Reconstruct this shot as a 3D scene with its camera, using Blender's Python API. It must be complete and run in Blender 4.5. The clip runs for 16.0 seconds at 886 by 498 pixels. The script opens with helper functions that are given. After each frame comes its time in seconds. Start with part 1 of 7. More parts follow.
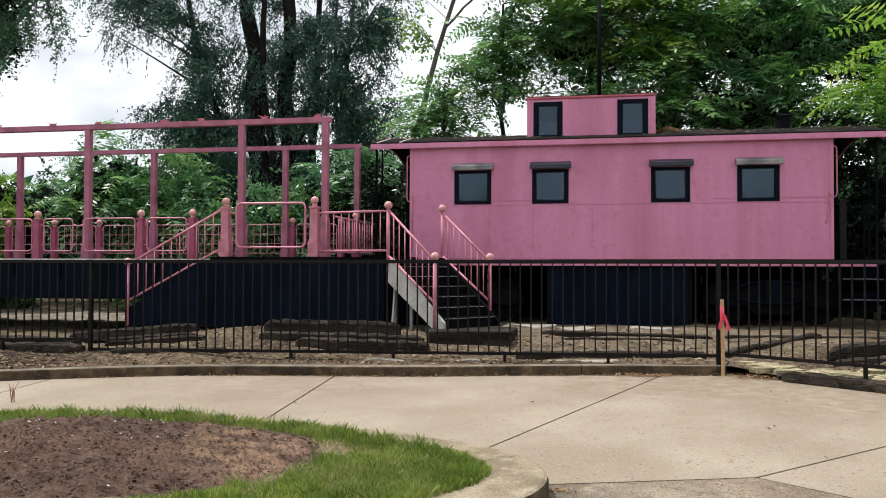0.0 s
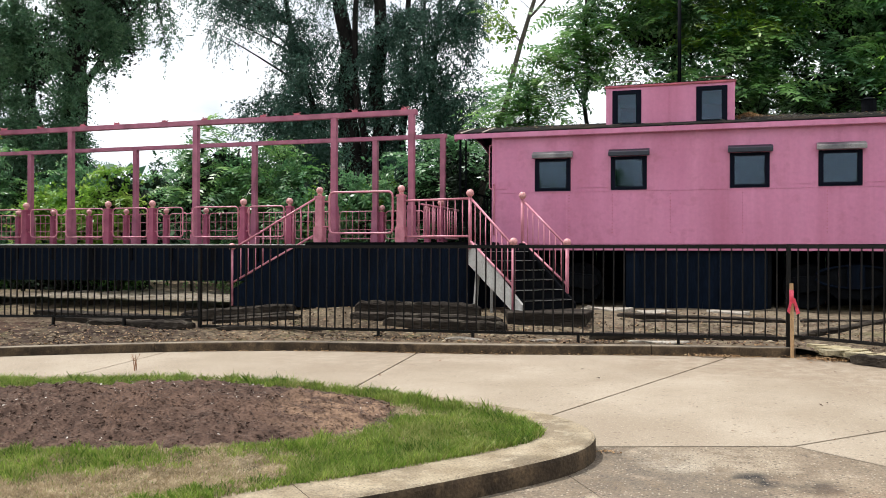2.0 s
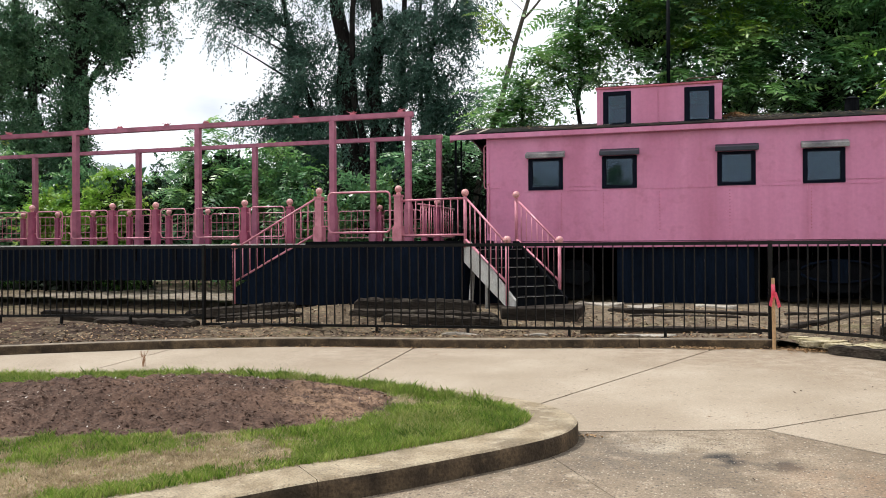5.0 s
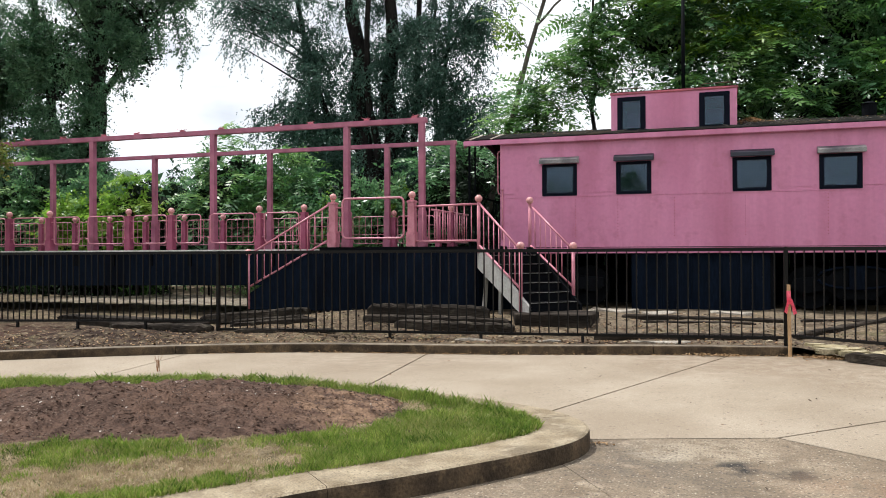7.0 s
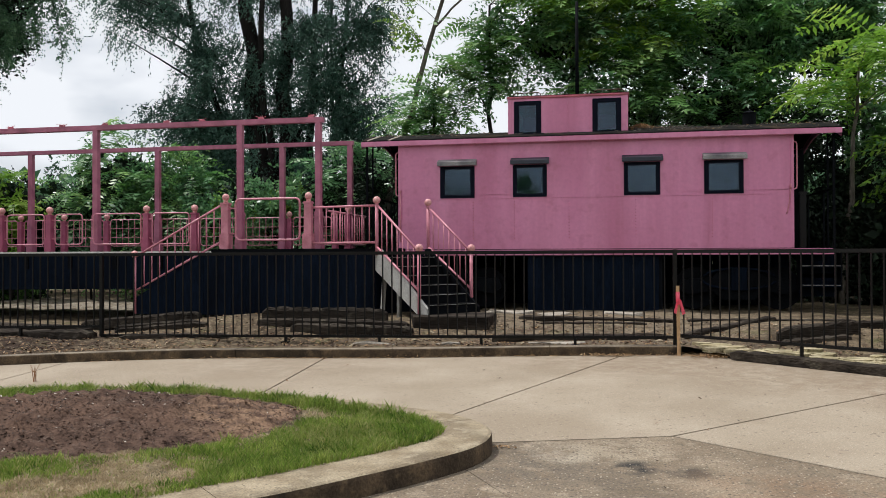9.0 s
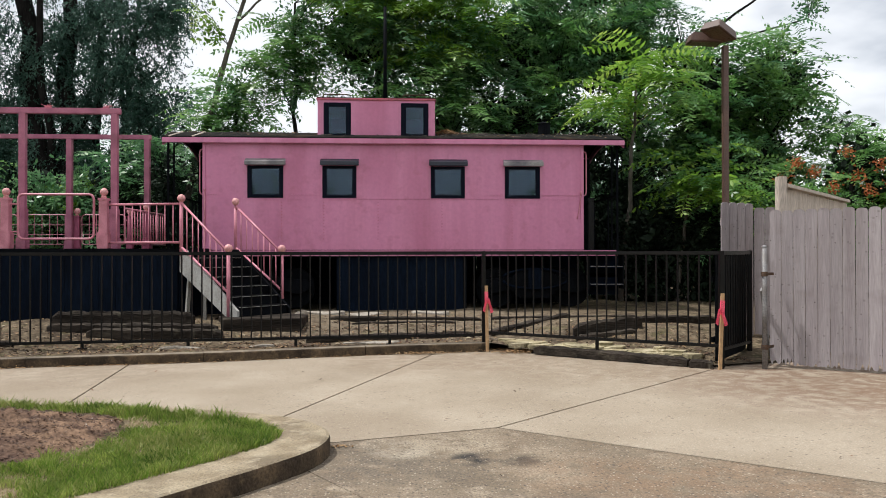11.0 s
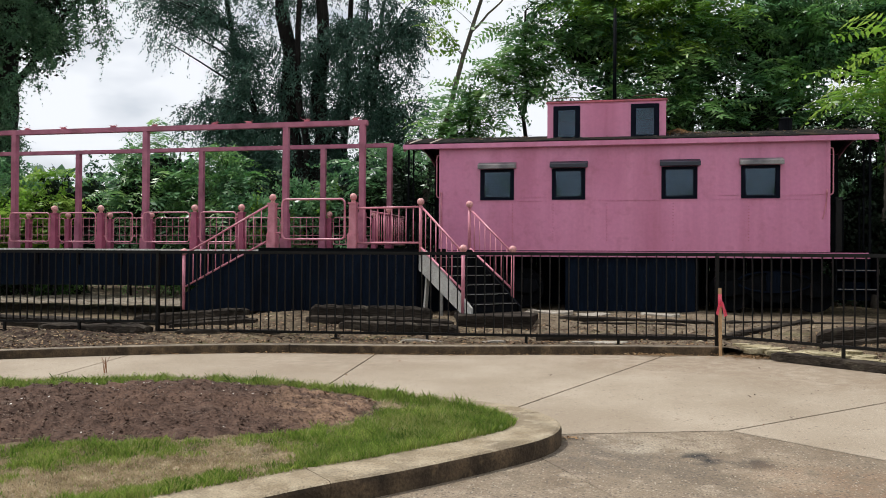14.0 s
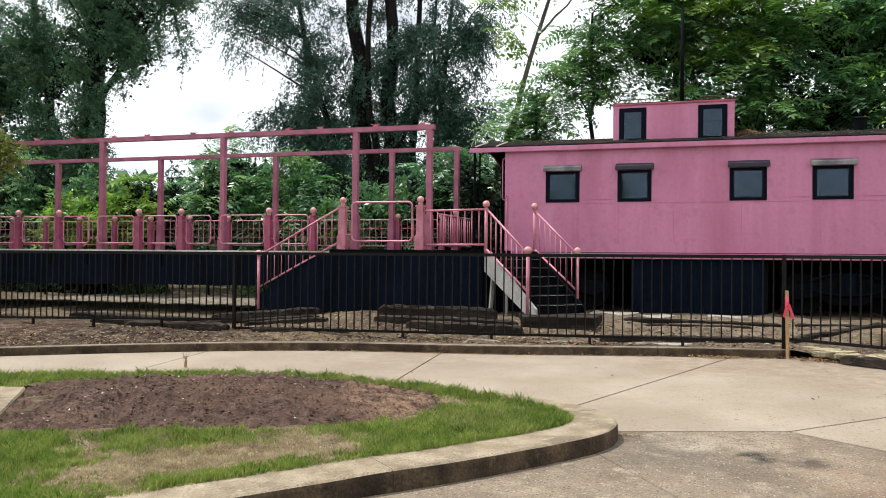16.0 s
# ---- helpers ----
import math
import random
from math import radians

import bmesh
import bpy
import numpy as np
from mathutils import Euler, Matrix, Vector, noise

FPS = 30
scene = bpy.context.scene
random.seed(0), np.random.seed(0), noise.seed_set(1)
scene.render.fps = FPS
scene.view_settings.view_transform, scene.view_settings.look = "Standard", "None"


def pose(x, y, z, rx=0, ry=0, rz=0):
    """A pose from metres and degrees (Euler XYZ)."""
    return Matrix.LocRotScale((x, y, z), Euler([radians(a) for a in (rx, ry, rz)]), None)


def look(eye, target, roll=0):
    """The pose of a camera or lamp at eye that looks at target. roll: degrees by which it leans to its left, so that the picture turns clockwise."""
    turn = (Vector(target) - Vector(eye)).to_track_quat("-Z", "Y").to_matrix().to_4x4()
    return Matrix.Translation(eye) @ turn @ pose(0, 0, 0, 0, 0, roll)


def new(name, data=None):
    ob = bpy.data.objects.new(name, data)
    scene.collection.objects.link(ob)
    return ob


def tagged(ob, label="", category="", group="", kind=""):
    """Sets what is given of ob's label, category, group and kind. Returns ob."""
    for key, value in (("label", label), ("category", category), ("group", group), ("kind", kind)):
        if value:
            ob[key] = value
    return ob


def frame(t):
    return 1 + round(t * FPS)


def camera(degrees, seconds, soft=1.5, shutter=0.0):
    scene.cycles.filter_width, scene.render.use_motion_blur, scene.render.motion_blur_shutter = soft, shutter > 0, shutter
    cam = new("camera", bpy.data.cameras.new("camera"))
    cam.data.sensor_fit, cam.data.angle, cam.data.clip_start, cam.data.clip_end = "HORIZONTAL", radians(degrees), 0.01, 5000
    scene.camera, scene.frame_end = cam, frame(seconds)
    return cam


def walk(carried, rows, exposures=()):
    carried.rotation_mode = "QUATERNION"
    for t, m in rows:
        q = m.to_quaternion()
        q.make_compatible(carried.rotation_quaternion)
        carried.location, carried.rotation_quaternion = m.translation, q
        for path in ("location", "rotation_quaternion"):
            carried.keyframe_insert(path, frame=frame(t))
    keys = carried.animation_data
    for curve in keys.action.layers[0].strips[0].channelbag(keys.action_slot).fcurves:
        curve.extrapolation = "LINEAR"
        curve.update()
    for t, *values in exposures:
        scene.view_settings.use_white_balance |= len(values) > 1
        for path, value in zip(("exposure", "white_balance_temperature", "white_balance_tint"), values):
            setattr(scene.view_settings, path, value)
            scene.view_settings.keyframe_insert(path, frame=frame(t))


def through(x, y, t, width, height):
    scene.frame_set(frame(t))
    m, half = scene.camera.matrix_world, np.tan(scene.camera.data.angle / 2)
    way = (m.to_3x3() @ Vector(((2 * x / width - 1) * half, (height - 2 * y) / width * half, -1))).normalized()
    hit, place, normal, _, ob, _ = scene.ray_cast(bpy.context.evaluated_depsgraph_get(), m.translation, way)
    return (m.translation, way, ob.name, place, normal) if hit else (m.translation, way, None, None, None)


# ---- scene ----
cam = camera(56.9, 16.0, soft=0.95)
PATH = [
    (0, (-0.03, -0.373, 1.418), (-0.409, 1.59, 1.462), 0.2),
    (0.5, (0.036, -0.544, 1.428), (-0.541, 1.371, 1.452), -0.6),
    (1, (0.067, -0.729, 1.41), (-0.52, 1.183, 1.423), -1.2),
    (1.5, (0.191, -0.889, 1.42), (-0.388, 1.025, 1.429), -1.0),
    (2, (0.367, -1.029, 1.418), (-0.234, 0.879, 1.424), 0.2),
    (2.5, (0.45, -1.165, 1.424), (-0.147, 0.744, 1.431), -0.0),
    (3, (0.467, -1.315, 1.416), (-0.123, 0.596, 1.422), -0.2),
    (3.5, (0.508, -1.405, 1.422), (-0.083, 0.506, 1.42), -0.3),
    (6, (0.573, -1.447, 1.436), (-0.044, 0.455, 1.443), -0.2),
    (6.5, (0.584, -1.441, 1.44), (-0.044, 0.457, 1.453), -0.2),
    (7, (0.593, -1.431, 1.441), (-0.042, 0.466, 1.454), -0.2),
    (7.5, (0.6, -1.448, 1.451), (-0.16, 0.402, 1.466), -0.0),
    (8, (0.608, -1.446, 1.453), (-0.341, 0.314, 1.465), 0.1),
    (8.5, (0.624, -1.363, 1.456), (-0.202, 0.458, 1.469), 0.1),
    (9, (0.51, -1.324, 1.451), (0.122, 0.638, 1.467), -0.2),
    (9.5, (0.305, -1.302, 1.451), (0.321, 0.698, 1.471), -0.9),
    (12, (0.116, -1.615, 1.472), (0.242, 0.381, 1.485), 0.0),
    (12.5, (0.101, -1.654, 1.471), (0.202, 0.343, 1.486), 0.2),
    (13, (0.1, -1.682, 1.476), (0.143, 0.317, 1.498), 0.3),
    (13.5, (0.071, -1.744, 1.474), (-0.073, 0.251, 1.493), 0.3),
    (14, (0.118, -1.824, 1.459), (-0.31, 0.13, 1.475), 0.4),
    (14.5, (0.267, -1.93, 1.448), (-0.314, -0.017, 1.462), 1.3),
    (15, (0.298, -2.031, 1.451), (-0.308, -0.125, 1.462), 1.2),
    (15.5, (0.277, -2.078, 1.459), (-0.322, -0.17, 1.477), 0.6),
    (16, (0.27, -2.081, 1.456), (-0.323, -0.171, 1.475), 0.5),
]
LIGHT = [(0, -0.24), (1.0, -0.27), (1.5, -0.12), (2.0, 0.0), (3.5, -0.06), (6.0, -0.08), (7.0, -0.12), (7.5, -0.28), (8.0, -0.55), (8.5, -0.61), (9.0, -0.47), (9.5, -0.32), (12.0, -0.3), (13.0, -0.33), (14.0, -0.40), (14.5, -0.30), (15.0, -0.28), (15.5, -0.14), (16.0, -0.09)]
walk(cam, [(t, look(eye, target, roll)) for t, eye, target, roll in PATH], [(t, stops, 6270, 10) for t, stops in LIGHT])

# ---- light ----
SUN = Vector((-0.45, 0.05, 1.0)).normalized()
world = bpy.data.worlds.new("sky")
scene.world = world
world.use_nodes = True
wn, wl = world.node_tree.nodes, world.node_tree.links
bg = wn["Background"]
sky = wn.new("ShaderNodeTexSky")
sky.sky_type, sky.sun_disc = "NISHITA", False
sky.sun_elevation = math.asin(SUN.z)
sky.sun_rotation = math.atan2(SUN.x, SUN.y) % (2 * math.pi)
sky.air_density, sky.dust_density = 1.0, 1.5
wco = wn.new("ShaderNodeTexCoord")
wmap = wn.new("ShaderNodeMapping")
wmap.inputs["Scale"].default_value = (1.0, 1.0, 2.6)
cloud = wn.new("ShaderNodeTexNoise")
cloud.inputs["Scale"].default_value, cloud.inputs["Detail"].default_value = 2.3, 6
cramp = wn.new("ShaderNodeValToRGB")
cramp.color_ramp.elements[0].position, cramp.color_ramp.elements[1].position = 0.27, 0.47
cmix = wn.new("ShaderNodeMix")
cmix.data_type = "RGBA"
cmix.inputs["B"].default_value = (14.8, 15.0, 15.3, 1)
wl.new(wco.outputs["Generated"], wmap.inputs["Vector"])
wl.new(wmap.outputs["Vector"], cloud.inputs["Vector"])
wl.new(cloud.outputs["Fac"], cramp.inputs["Fac"])
wl.new(cramp.outputs["Color"], cmix.inputs["Factor"])
wl.new(sky.outputs["Color"], cmix.inputs["A"])
wl.new(cmix.outputs["Result"], bg.inputs["Color"])
bg.inputs["Strength"].default_value = 0.085
sun = new("sun", bpy.data.lights.new("sun", "SUN"))
sun.data.energy, sun.data.angle, sun.data.color = 4.6, radians(0.6), (1.0, 0.965, 0.91)
sun.matrix_world = look(SUN * 60, (0, 0, 0))
scene.view_settings.exposure = 0.0


# ---- materials ----
def mat(name, a, b, scale=6.0, rough=0.7, metal=0.0, bump=0.2, fine=60.0, c=None, cscale=0.8, camount=0.5, random_mix=0.0, stretch=(1, 1, 1), spec=0.5, grainy=True, gamt=0.35, d=None, dscale=12.0, damount=0.6, spots=(), specks=(), streaks=()):
    """A weathered surface: two colours in a broad noise, a third in larger stains, fine grain and relief."""
    m = bpy.data.materials.new(name)
    m.use_nodes = True
    n, l = m.node_tree.nodes, m.node_tree.links
    bsdf = n["Principled BSDF"]
    geo = n.new("ShaderNodeNewGeometry")
    mp = n.new("ShaderNodeMapping")
    mp.inputs["Scale"].default_value = stretch
    l.new(geo.outputs["Position"], mp.inputs["Vector"])

    def noise_node(sc, detail=5, plain=False):
        t = n.new("ShaderNodeTexNoise")
        t.inputs["Scale"].default_value, t.inputs["Detail"].default_value = sc, detail
        l.new(geo.outputs["Position"] if plain else mp.outputs["Vector"], t.inputs["Vector"])
        return t

    def ramp(src, lo, hi):
        r = n.new("ShaderNodeMapRange")
        r.inputs["From Min"].default_value, r.inputs["From Max"].default_value = lo, hi
        l.new(src, r.inputs["Value"])
        return r.outputs["Result"]

    def blend(f, x, y, mode="MIX"):
        k = n.new("ShaderNodeMix")
        k.data_type, k.blend_type = "RGBA", mode
        for sock, v in (("Factor", f), ("A", x), ("B", y)):
            if isinstance(v, (tuple, float, int)):
                k.inputs[sock].default_value = (*v, 1) if isinstance(v, tuple) else v
            else:
                l.new(v, k.inputs[sock])
        return k.outputs["Result"]

    col = blend(ramp(noise_node(scale).outputs["Fac"], 0.35, 0.65), a, b)
    if c:
        f = ramp(noise_node(cscale, 7).outputs["Fac"], 0.5, 0.68)
        k = n.new("ShaderNodeMath")
        k.operation = "MULTIPLY"
        k.inputs[1].default_value = camount
        l.new(f, k.inputs[0])
        col = blend(k.outputs["Value"], col, c)
    if d:
        f = ramp(noise_node(dscale, 3, True).outputs["Fac"], 0.56, 0.70)
        k = n.new("ShaderNodeMath")
        k.operation = "MULTIPLY"
        k.inputs[1].default_value = damount
        l.new(f, k.inputs[0])
        col = blend(k.outputs["Value"], col, d)
    for x, y, r, tone, amount in spots:
        v = n.new("ShaderNodeVectorMath")
        v.operation = "DISTANCE"
        v.inputs[1].default_value = (x, y, 0)
        l.new(geo.outputs["Position"], v.inputs[0])
        near_ = ramp(v.outputs["Value"], r, r * 0.5)
        k = n.new("ShaderNodeMath")
        k.operation = "MULTIPLY"
        l.new(near_, k.inputs[0])
        l.new(ramp(noise_node(6.0, 8).outputs["Fac"], 0.36, 0.58), k.inputs[1])
        k2 = n.new("ShaderNodeMath")
        k2.operation = "MULTIPLY"
        k2.inputs[1].default_value = amount
        l.new(k.outputs["Value"], k2.inputs[0])
        col = blend(k2.outputs["Value"], col, tone)
    for sc, tone, amount in streaks:
        run_down = n.new("ShaderNodeMapping")
        run_down.inputs["Scale"].default_value = (1, 1, 0.06)
        l.new(geo.outputs["Position"], run_down.inputs["Vector"])
        t = n.new("ShaderNodeTexNoise")
        t.inputs["Scale"].default_value, t.inputs["Detail"].default_value = sc, 4
        l.new(run_down.outputs["Vector"], t.inputs["Vector"])
        k = n.new("ShaderNodeMath")
        k.operation = "MULTIPLY"
        k.inputs[1].default_value = amount
        l.new(ramp(t.outputs["Fac"], 0.54, 0.74), k.inputs[0])
        col = blend(k.outputs["Value"], col, tone)
    for sc, tone, share, amount in specks:
        v = n.new("ShaderNodeTexVoronoi")
        v.inputs["Scale"].default_value = sc
        l.new(geo.outputs["Position"], v.inputs["Vector"])
        pick = n.new("ShaderNodeSeparateColor")
        l.new(v.outputs["Color"], pick.inputs["Color"])
        k = n.new("ShaderNodeMath")
        k.operation = "MULTIPLY"
        l.new(ramp(pick.outputs["Red"], 1 - share, 1 - share + 0.02), k.inputs[0])
        l.new(ramp(v.outputs["Distance"], 0.42, 0.28), k.inputs[1])
        k2 = n.new("ShaderNodeMath")
        k2.operation = "MULTIPLY"
        k2.inputs[1].default_value = amount
        l.new(k.outputs["Value"], k2.inputs[0])
        col = blend(k2.outputs["Value"], col, tone)
    if random_mix:
        info = n.new("ShaderNodeObjectInfo")
        r = ramp(info.outputs["Random"], 0.0, 1.0)
        v = n.new("ShaderNodeHueSaturation")
        mr = n.new("ShaderNodeMapRange")
        mr.inputs["To Min"].default_value, mr.inputs["To Max"].default_value = 1 - random_mix, 1 + random_mix
        l.new(r, mr.inputs["Value"])
        l.new(mr.outputs["Result"], v.inputs["Value"])
        l.new(col, v.inputs["Color"])
        col = v.outputs["Color"]
    grain = noise_node(fine, 4, not grainy)
    col = blend(min(1.0, gamt * 2), col, blend(ramp(grain.outputs["Fac"], 0.28, 0.72), (0.5, 0.5, 0.5), (1.5, 1.5, 1.5)), "MULTIPLY")
    l.new(col, bsdf.inputs["Base Color"])
    bsdf.inputs["Metallic"].default_value = metal
    bsdf.inputs["Specular IOR Level"].default_value = spec
    rr = n.new("ShaderNodeMapRange")
    rr.inputs["To Min"].default_value, rr.inputs["To Max"].default_value = max(0.05, rough - 0.12), min(1, rough + 0.12)
    l.new(grain.outputs["Fac"], rr.inputs["Value"])
    l.new(rr.outputs["Result"], bsdf.inputs["Roughness"])
    if bump:
        bp = n.new("ShaderNodeBump")
        bp.inputs["Strength"].default_value, bp.inputs["Distance"].default_value = bump, 0.02
        l.new(grain.outputs["Fac"], bp.inputs["Height"])
        l.new(bp.outputs["Normal"], bsdf.inputs["Normal"])
    return m


def leaf_mat(name, a, b, c, through=0.45, rough=0.5, clump=0.9, gloss=0.32):
    """Leaves that let light through: each its own shade, and whole boughs lighter or darker."""
    m = bpy.data.materials.new(name)
    m.use_nodes = True
    n, l = m.node_tree.nodes, m.node_tree.links
    geo = n.new("ShaderNodeNewGeometry")
    boughs = n.new("ShaderNodeTexNoise")
    boughs.inputs["Scale"].default_value, boughs.inputs["Detail"].default_value = clump, 2
    l.new(geo.outputs["Position"], boughs.inputs["Vector"])
    wide = n.new("ShaderNodeMapRange")
    wide.inputs["From Min"].default_value, wide.inputs["From Max"].default_value = 0.32, 0.68
    l.new(boughs.outputs["Fac"], wide.inputs["Value"])
    both = n.new("ShaderNodeMix")
    both.inputs["Factor"].default_value = 0.5
    l.new(geo.outputs["Random Per Island"], both.inputs["A"])
    l.new(wide.outputs["Result"], both.inputs["B"])
    ramp = n.new("ShaderNodeValToRGB")
    e = ramp.color_ramp.elements
    e[0].position, e[1].position = 0.1, 0.95
    e[0].color, e[1].color = (*a, 1), (*c, 1)
    e.new(0.55).color = (*b, 1)
    l.new(both.outputs["Result"], ramp.inputs["Fac"])
    bsdf = n["Principled BSDF"]
    bsdf.inputs["Roughness"].default_value = rough
    bsdf.inputs["Specular IOR Level"].default_value = gloss
    l.new(ramp.outputs["Color"], bsdf.inputs["Base Color"])
    tr = n.new("ShaderNodeBsdfTranslucent")
    l.new(ramp.outputs["Color"], tr.inputs["Color"])
    mix = n.new("ShaderNodeMixShader")
    mix.inputs["Fac"].default_value = through
    l.new(bsdf.outputs["BSDF"], mix.inputs[1])
    l.new(tr.outputs["BSDF"], mix.inputs[2])
    l.new(mix.outputs["Shader"], n["Material Output"].inputs["Surface"])
    return m


def glass_mat(name, tint, rough=0.03):
    m = bpy.data.materials.new(name)
    m.use_nodes = True
    b = m.node_tree.nodes["Principled BSDF"]
    b.inputs["Base Color"].default_value = (*tint, 1)
    b.inputs["Roughness"].default_value = rough
    b.inputs["Transmission Weight"].default_value = 1.0
    b.inputs["IOR"].default_value = 1.54
    b.inputs["Specular Tint"].default_value = (0.62, 0.82, 1.0, 1)
    return m


PINK = mat("pink_paint", (0.595, 0.208, 0.355), (0.650, 0.245, 0.402), 1.6, 0.42, bump=0.03, fine=14, c=(0.46, 0.135, 0.235), cscale=1.1, camount=0.65, stretch=(1, 1, 0.18), grainy=False, gamt=0.05, d=(0.42, 0.13, 0.19), dscale=5.0, damount=0.30, streaks=((2.4, (0.44, 0.135, 0.215), 0.45), (6.5, (0.40, 0.12, 0.16), 0.16), (1.3, (0.68, 0.30, 0.45), 0.4)))
PINK_DARK = mat("pink_paint_shabby", (0.50, 0.13, 0.17), (0.40, 0.10, 0.14), 3, 0.6, bump=0.1, fine=40, c=(0.20, 0.07, 0.07), cscale=3.0, camount=0.5)
RAIL_PINK = mat("rail_pink", (0.54, 0.195, 0.25), (0.62, 0.25, 0.31), 5, 0.4, bump=0.05, fine=50, c=(0.36, 0.11, 0.14), cscale=4, camount=0.6, gamt=0.1)
BEAM_PINK = mat("beam_pink", (0.35, 0.105, 0.175), (0.45, 0.155, 0.225), 4, 0.5, bump=0.08, fine=50, c=(0.20, 0.065, 0.09), cscale=3, camount=0.6, gamt=0.12)
POST_PINK = mat("post_raspberry", (0.300, 0.060, 0.120), (0.390, 0.095, 0.165), 4, 0.5, bump=0.08, fine=50, c=(0.17, 0.035, 0.065), cscale=3, camount=0.6, gamt=0.12)
BALL_PINK = mat("ball_pink", (0.60, 0.27, 0.27), (0.66, 0.34, 0.32), 8, 0.45, bump=0.05, c=(0.40, 0.16, 0.15), cscale=6, camount=0.5)
BLACK = mat("black_paint", (0.003, 0.0035, 0.0045), (0.005, 0.006, 0.008), 3, 0.7, bump=0.08, fine=30, c=(0.009, 0.010, 0.012), cscale=1.2, camount=0.5, spec=0.04)
NAVY = mat("navy_black_board", (0.0025, 0.0055, 0.012), (0.0045, 0.009, 0.019), 4, 0.7, bump=0.12, fine=30, c=(0.0015, 0.002, 0.004), cscale=2.0, camount=0.7, stretch=(1, 1, 0.25), spec=0.05)
IRON = mat("fence_iron", (0.003, 0.003, 0.003), (0.006, 0.0055, 0.005), 9, 0.42, metal=0.0, bump=0.1, fine=80, c=(0.020, 0.013, 0.009), cscale=5, camount=0.3, spec=0.20)
TRIM_BLACK = mat("window_trim", (0.003, 0.0045, 0.011), (0.005, 0.007, 0.015), 5, 0.55, bump=0.05, spec=0.06)
AWNING = mat("awning_metal", (0.012, 0.015, 0.028), (0.022, 0.026, 0.042), 4, 0.5, bump=0.05, c=(0.06, 0.06, 0.065), cscale=1.6, camount=0.7)
# Awning metal as the sun strikes it: the light is in the colour
AWNING_SUNLIT = mat("awning_sunlit_metal", (0.20, 0.195, 0.195), (0.30, 0.29, 0.28), 4, 0.5, bump=0.05, c=(0.05, 0.052, 0.065), cscale=2.2, camount=0.9)
TAR = mat("roof_tar", (0.010, 0.010, 0.010), (0.022, 0.020, 0.018), 5, 0.95, bump=0.5, fine=30, c=(0.06, 0.042, 0.025), cscale=2.5, camount=0.5, spec=0.05)
CONCRETE = mat("concrete", (0.275, 0.220, 0.156), (0.345, 0.285, 0.212), 0.9, 0.88, bump=0.4, fine=70, gamt=0.2, c=(0.245, 0.190, 0.132), cscale=0.30, camount=0.55, d=(0.26, 0.205, 0.15), dscale=5.0, damount=0.3, spots=((5.8, 7.9, 3.0, (0.165, 0.098, 0.060), 0.8), (6.4, 6.6, 2.0, (0.185, 0.112, 0.068), 0.7), (3.0, 9.6, 2.2, (0.215, 0.155, 0.10), 0.6), (0.6, 10.5, 1.8, (0.215, 0.155, 0.10), 0.6), (-4.0, 9.9, 2.0, (0.21, 0.155, 0.105), 0.5)), specks=((26.0, (0.16, 0.12, 0.085), 0.10, 0.8), (60.0, (0.20, 0.155, 0.11), 0.16, 0.7), (75.0, (0.50, 0.45, 0.37), 0.14, 0.6)))
CONCRETE_OLD = mat("concrete_worn", (0.170, 0.126, 0.083), (0.265, 0.208, 0.144), 2.6, 0.92, bump=0.9, fine=55, c=(0.125, 0.094, 0.062), cscale=1.3, camount=0.85, d=(0.35, 0.285, 0.205), dscale=4.0, damount=0.7, spots=((-0.1, 4.84, 0.75, (0.135, 0.108, 0.080), 0.8), (0.29, 4.53, 0.7, (0.150, 0.118, 0.084), 0.6), (0.2, 5.08, 0.34, (0.38, 0.325, 0.245), 0.8), (0.61, 5.24, 0.5, (0.34, 0.28, 0.20), 0.7), (0.74, 4.78, 0.27, (0.022, 0.019, 0.016), 1.0), (1.11, 4.68, 0.26, (0.05, 0.038, 0.027), 0.9), (1.3, 4.31, 0.35, (0.42, 0.355, 0.26), 0.7), (1.53, 4.25, 0.7, (0.215, 0.14, 0.085), 0.7), (2.47, 3.88, 1.0, (0.215, 0.14, 0.085), 0.7)), specks=((34.0, (0.090, 0.070, 0.052), 0.26, 0.8), (48.0, (0.42, 0.36, 0.275), 0.18, 0.7), (80.0, (0.13, 0.10, 0.075), 0.25, 0.8)))
KERB_TOP = mat("kerb_concrete", (0.235, 0.180, 0.110), (0.375, 0.305, 0.205), 4.2, 0.92, bump=0.8, fine=80, c=(0.100, 0.074, 0.047), cscale=1.9, camount=0.6, d=(0.45, 0.38, 0.27), dscale=9.0, damount=0.5, specks=((55.0, (0.13, 0.10, 0.065), 0.2, 0.7),))
# Kerb faces: grime plus the shade of their upright side, both in colour
KERB_FACE = mat("kerb_face_grime_and_shade", (0.045, 0.033, 0.022), (0.110, 0.078, 0.048), 4.5, 0.9, bump=0.7, fine=50, c=(0.012, 0.010, 0.008), cscale=2.2, camount=0.8, d=(0.19, 0.135, 0.080), dscale=8.0, damount=0.5, spec=0.2)
KERB_OLD = mat("kerb_grimy", (0.150, 0.118, 0.082), (0.245, 0.198, 0.142), 4.0, 0.92, bump=0.6, fine=60, c=(0.060, 0.046, 0.033), cscale=1.6, camount=0.8)
MOSS_STONE = mat("mossy_flagstone", (0.300, 0.250, 0.135), (0.460, 0.395, 0.260), 5.0, 0.9, bump=0.8, fine=30, c=(0.115, 0.100, 0.040), cscale=3.0, camount=0.6)
PALE_STONE = mat("pale_stone", (0.30, 0.265, 0.215), (0.42, 0.38, 0.32), 5.0, 0.9, bump=0.8, fine=30, c=(0.17, 0.14, 0.10), cscale=3.0, camount=0.6)
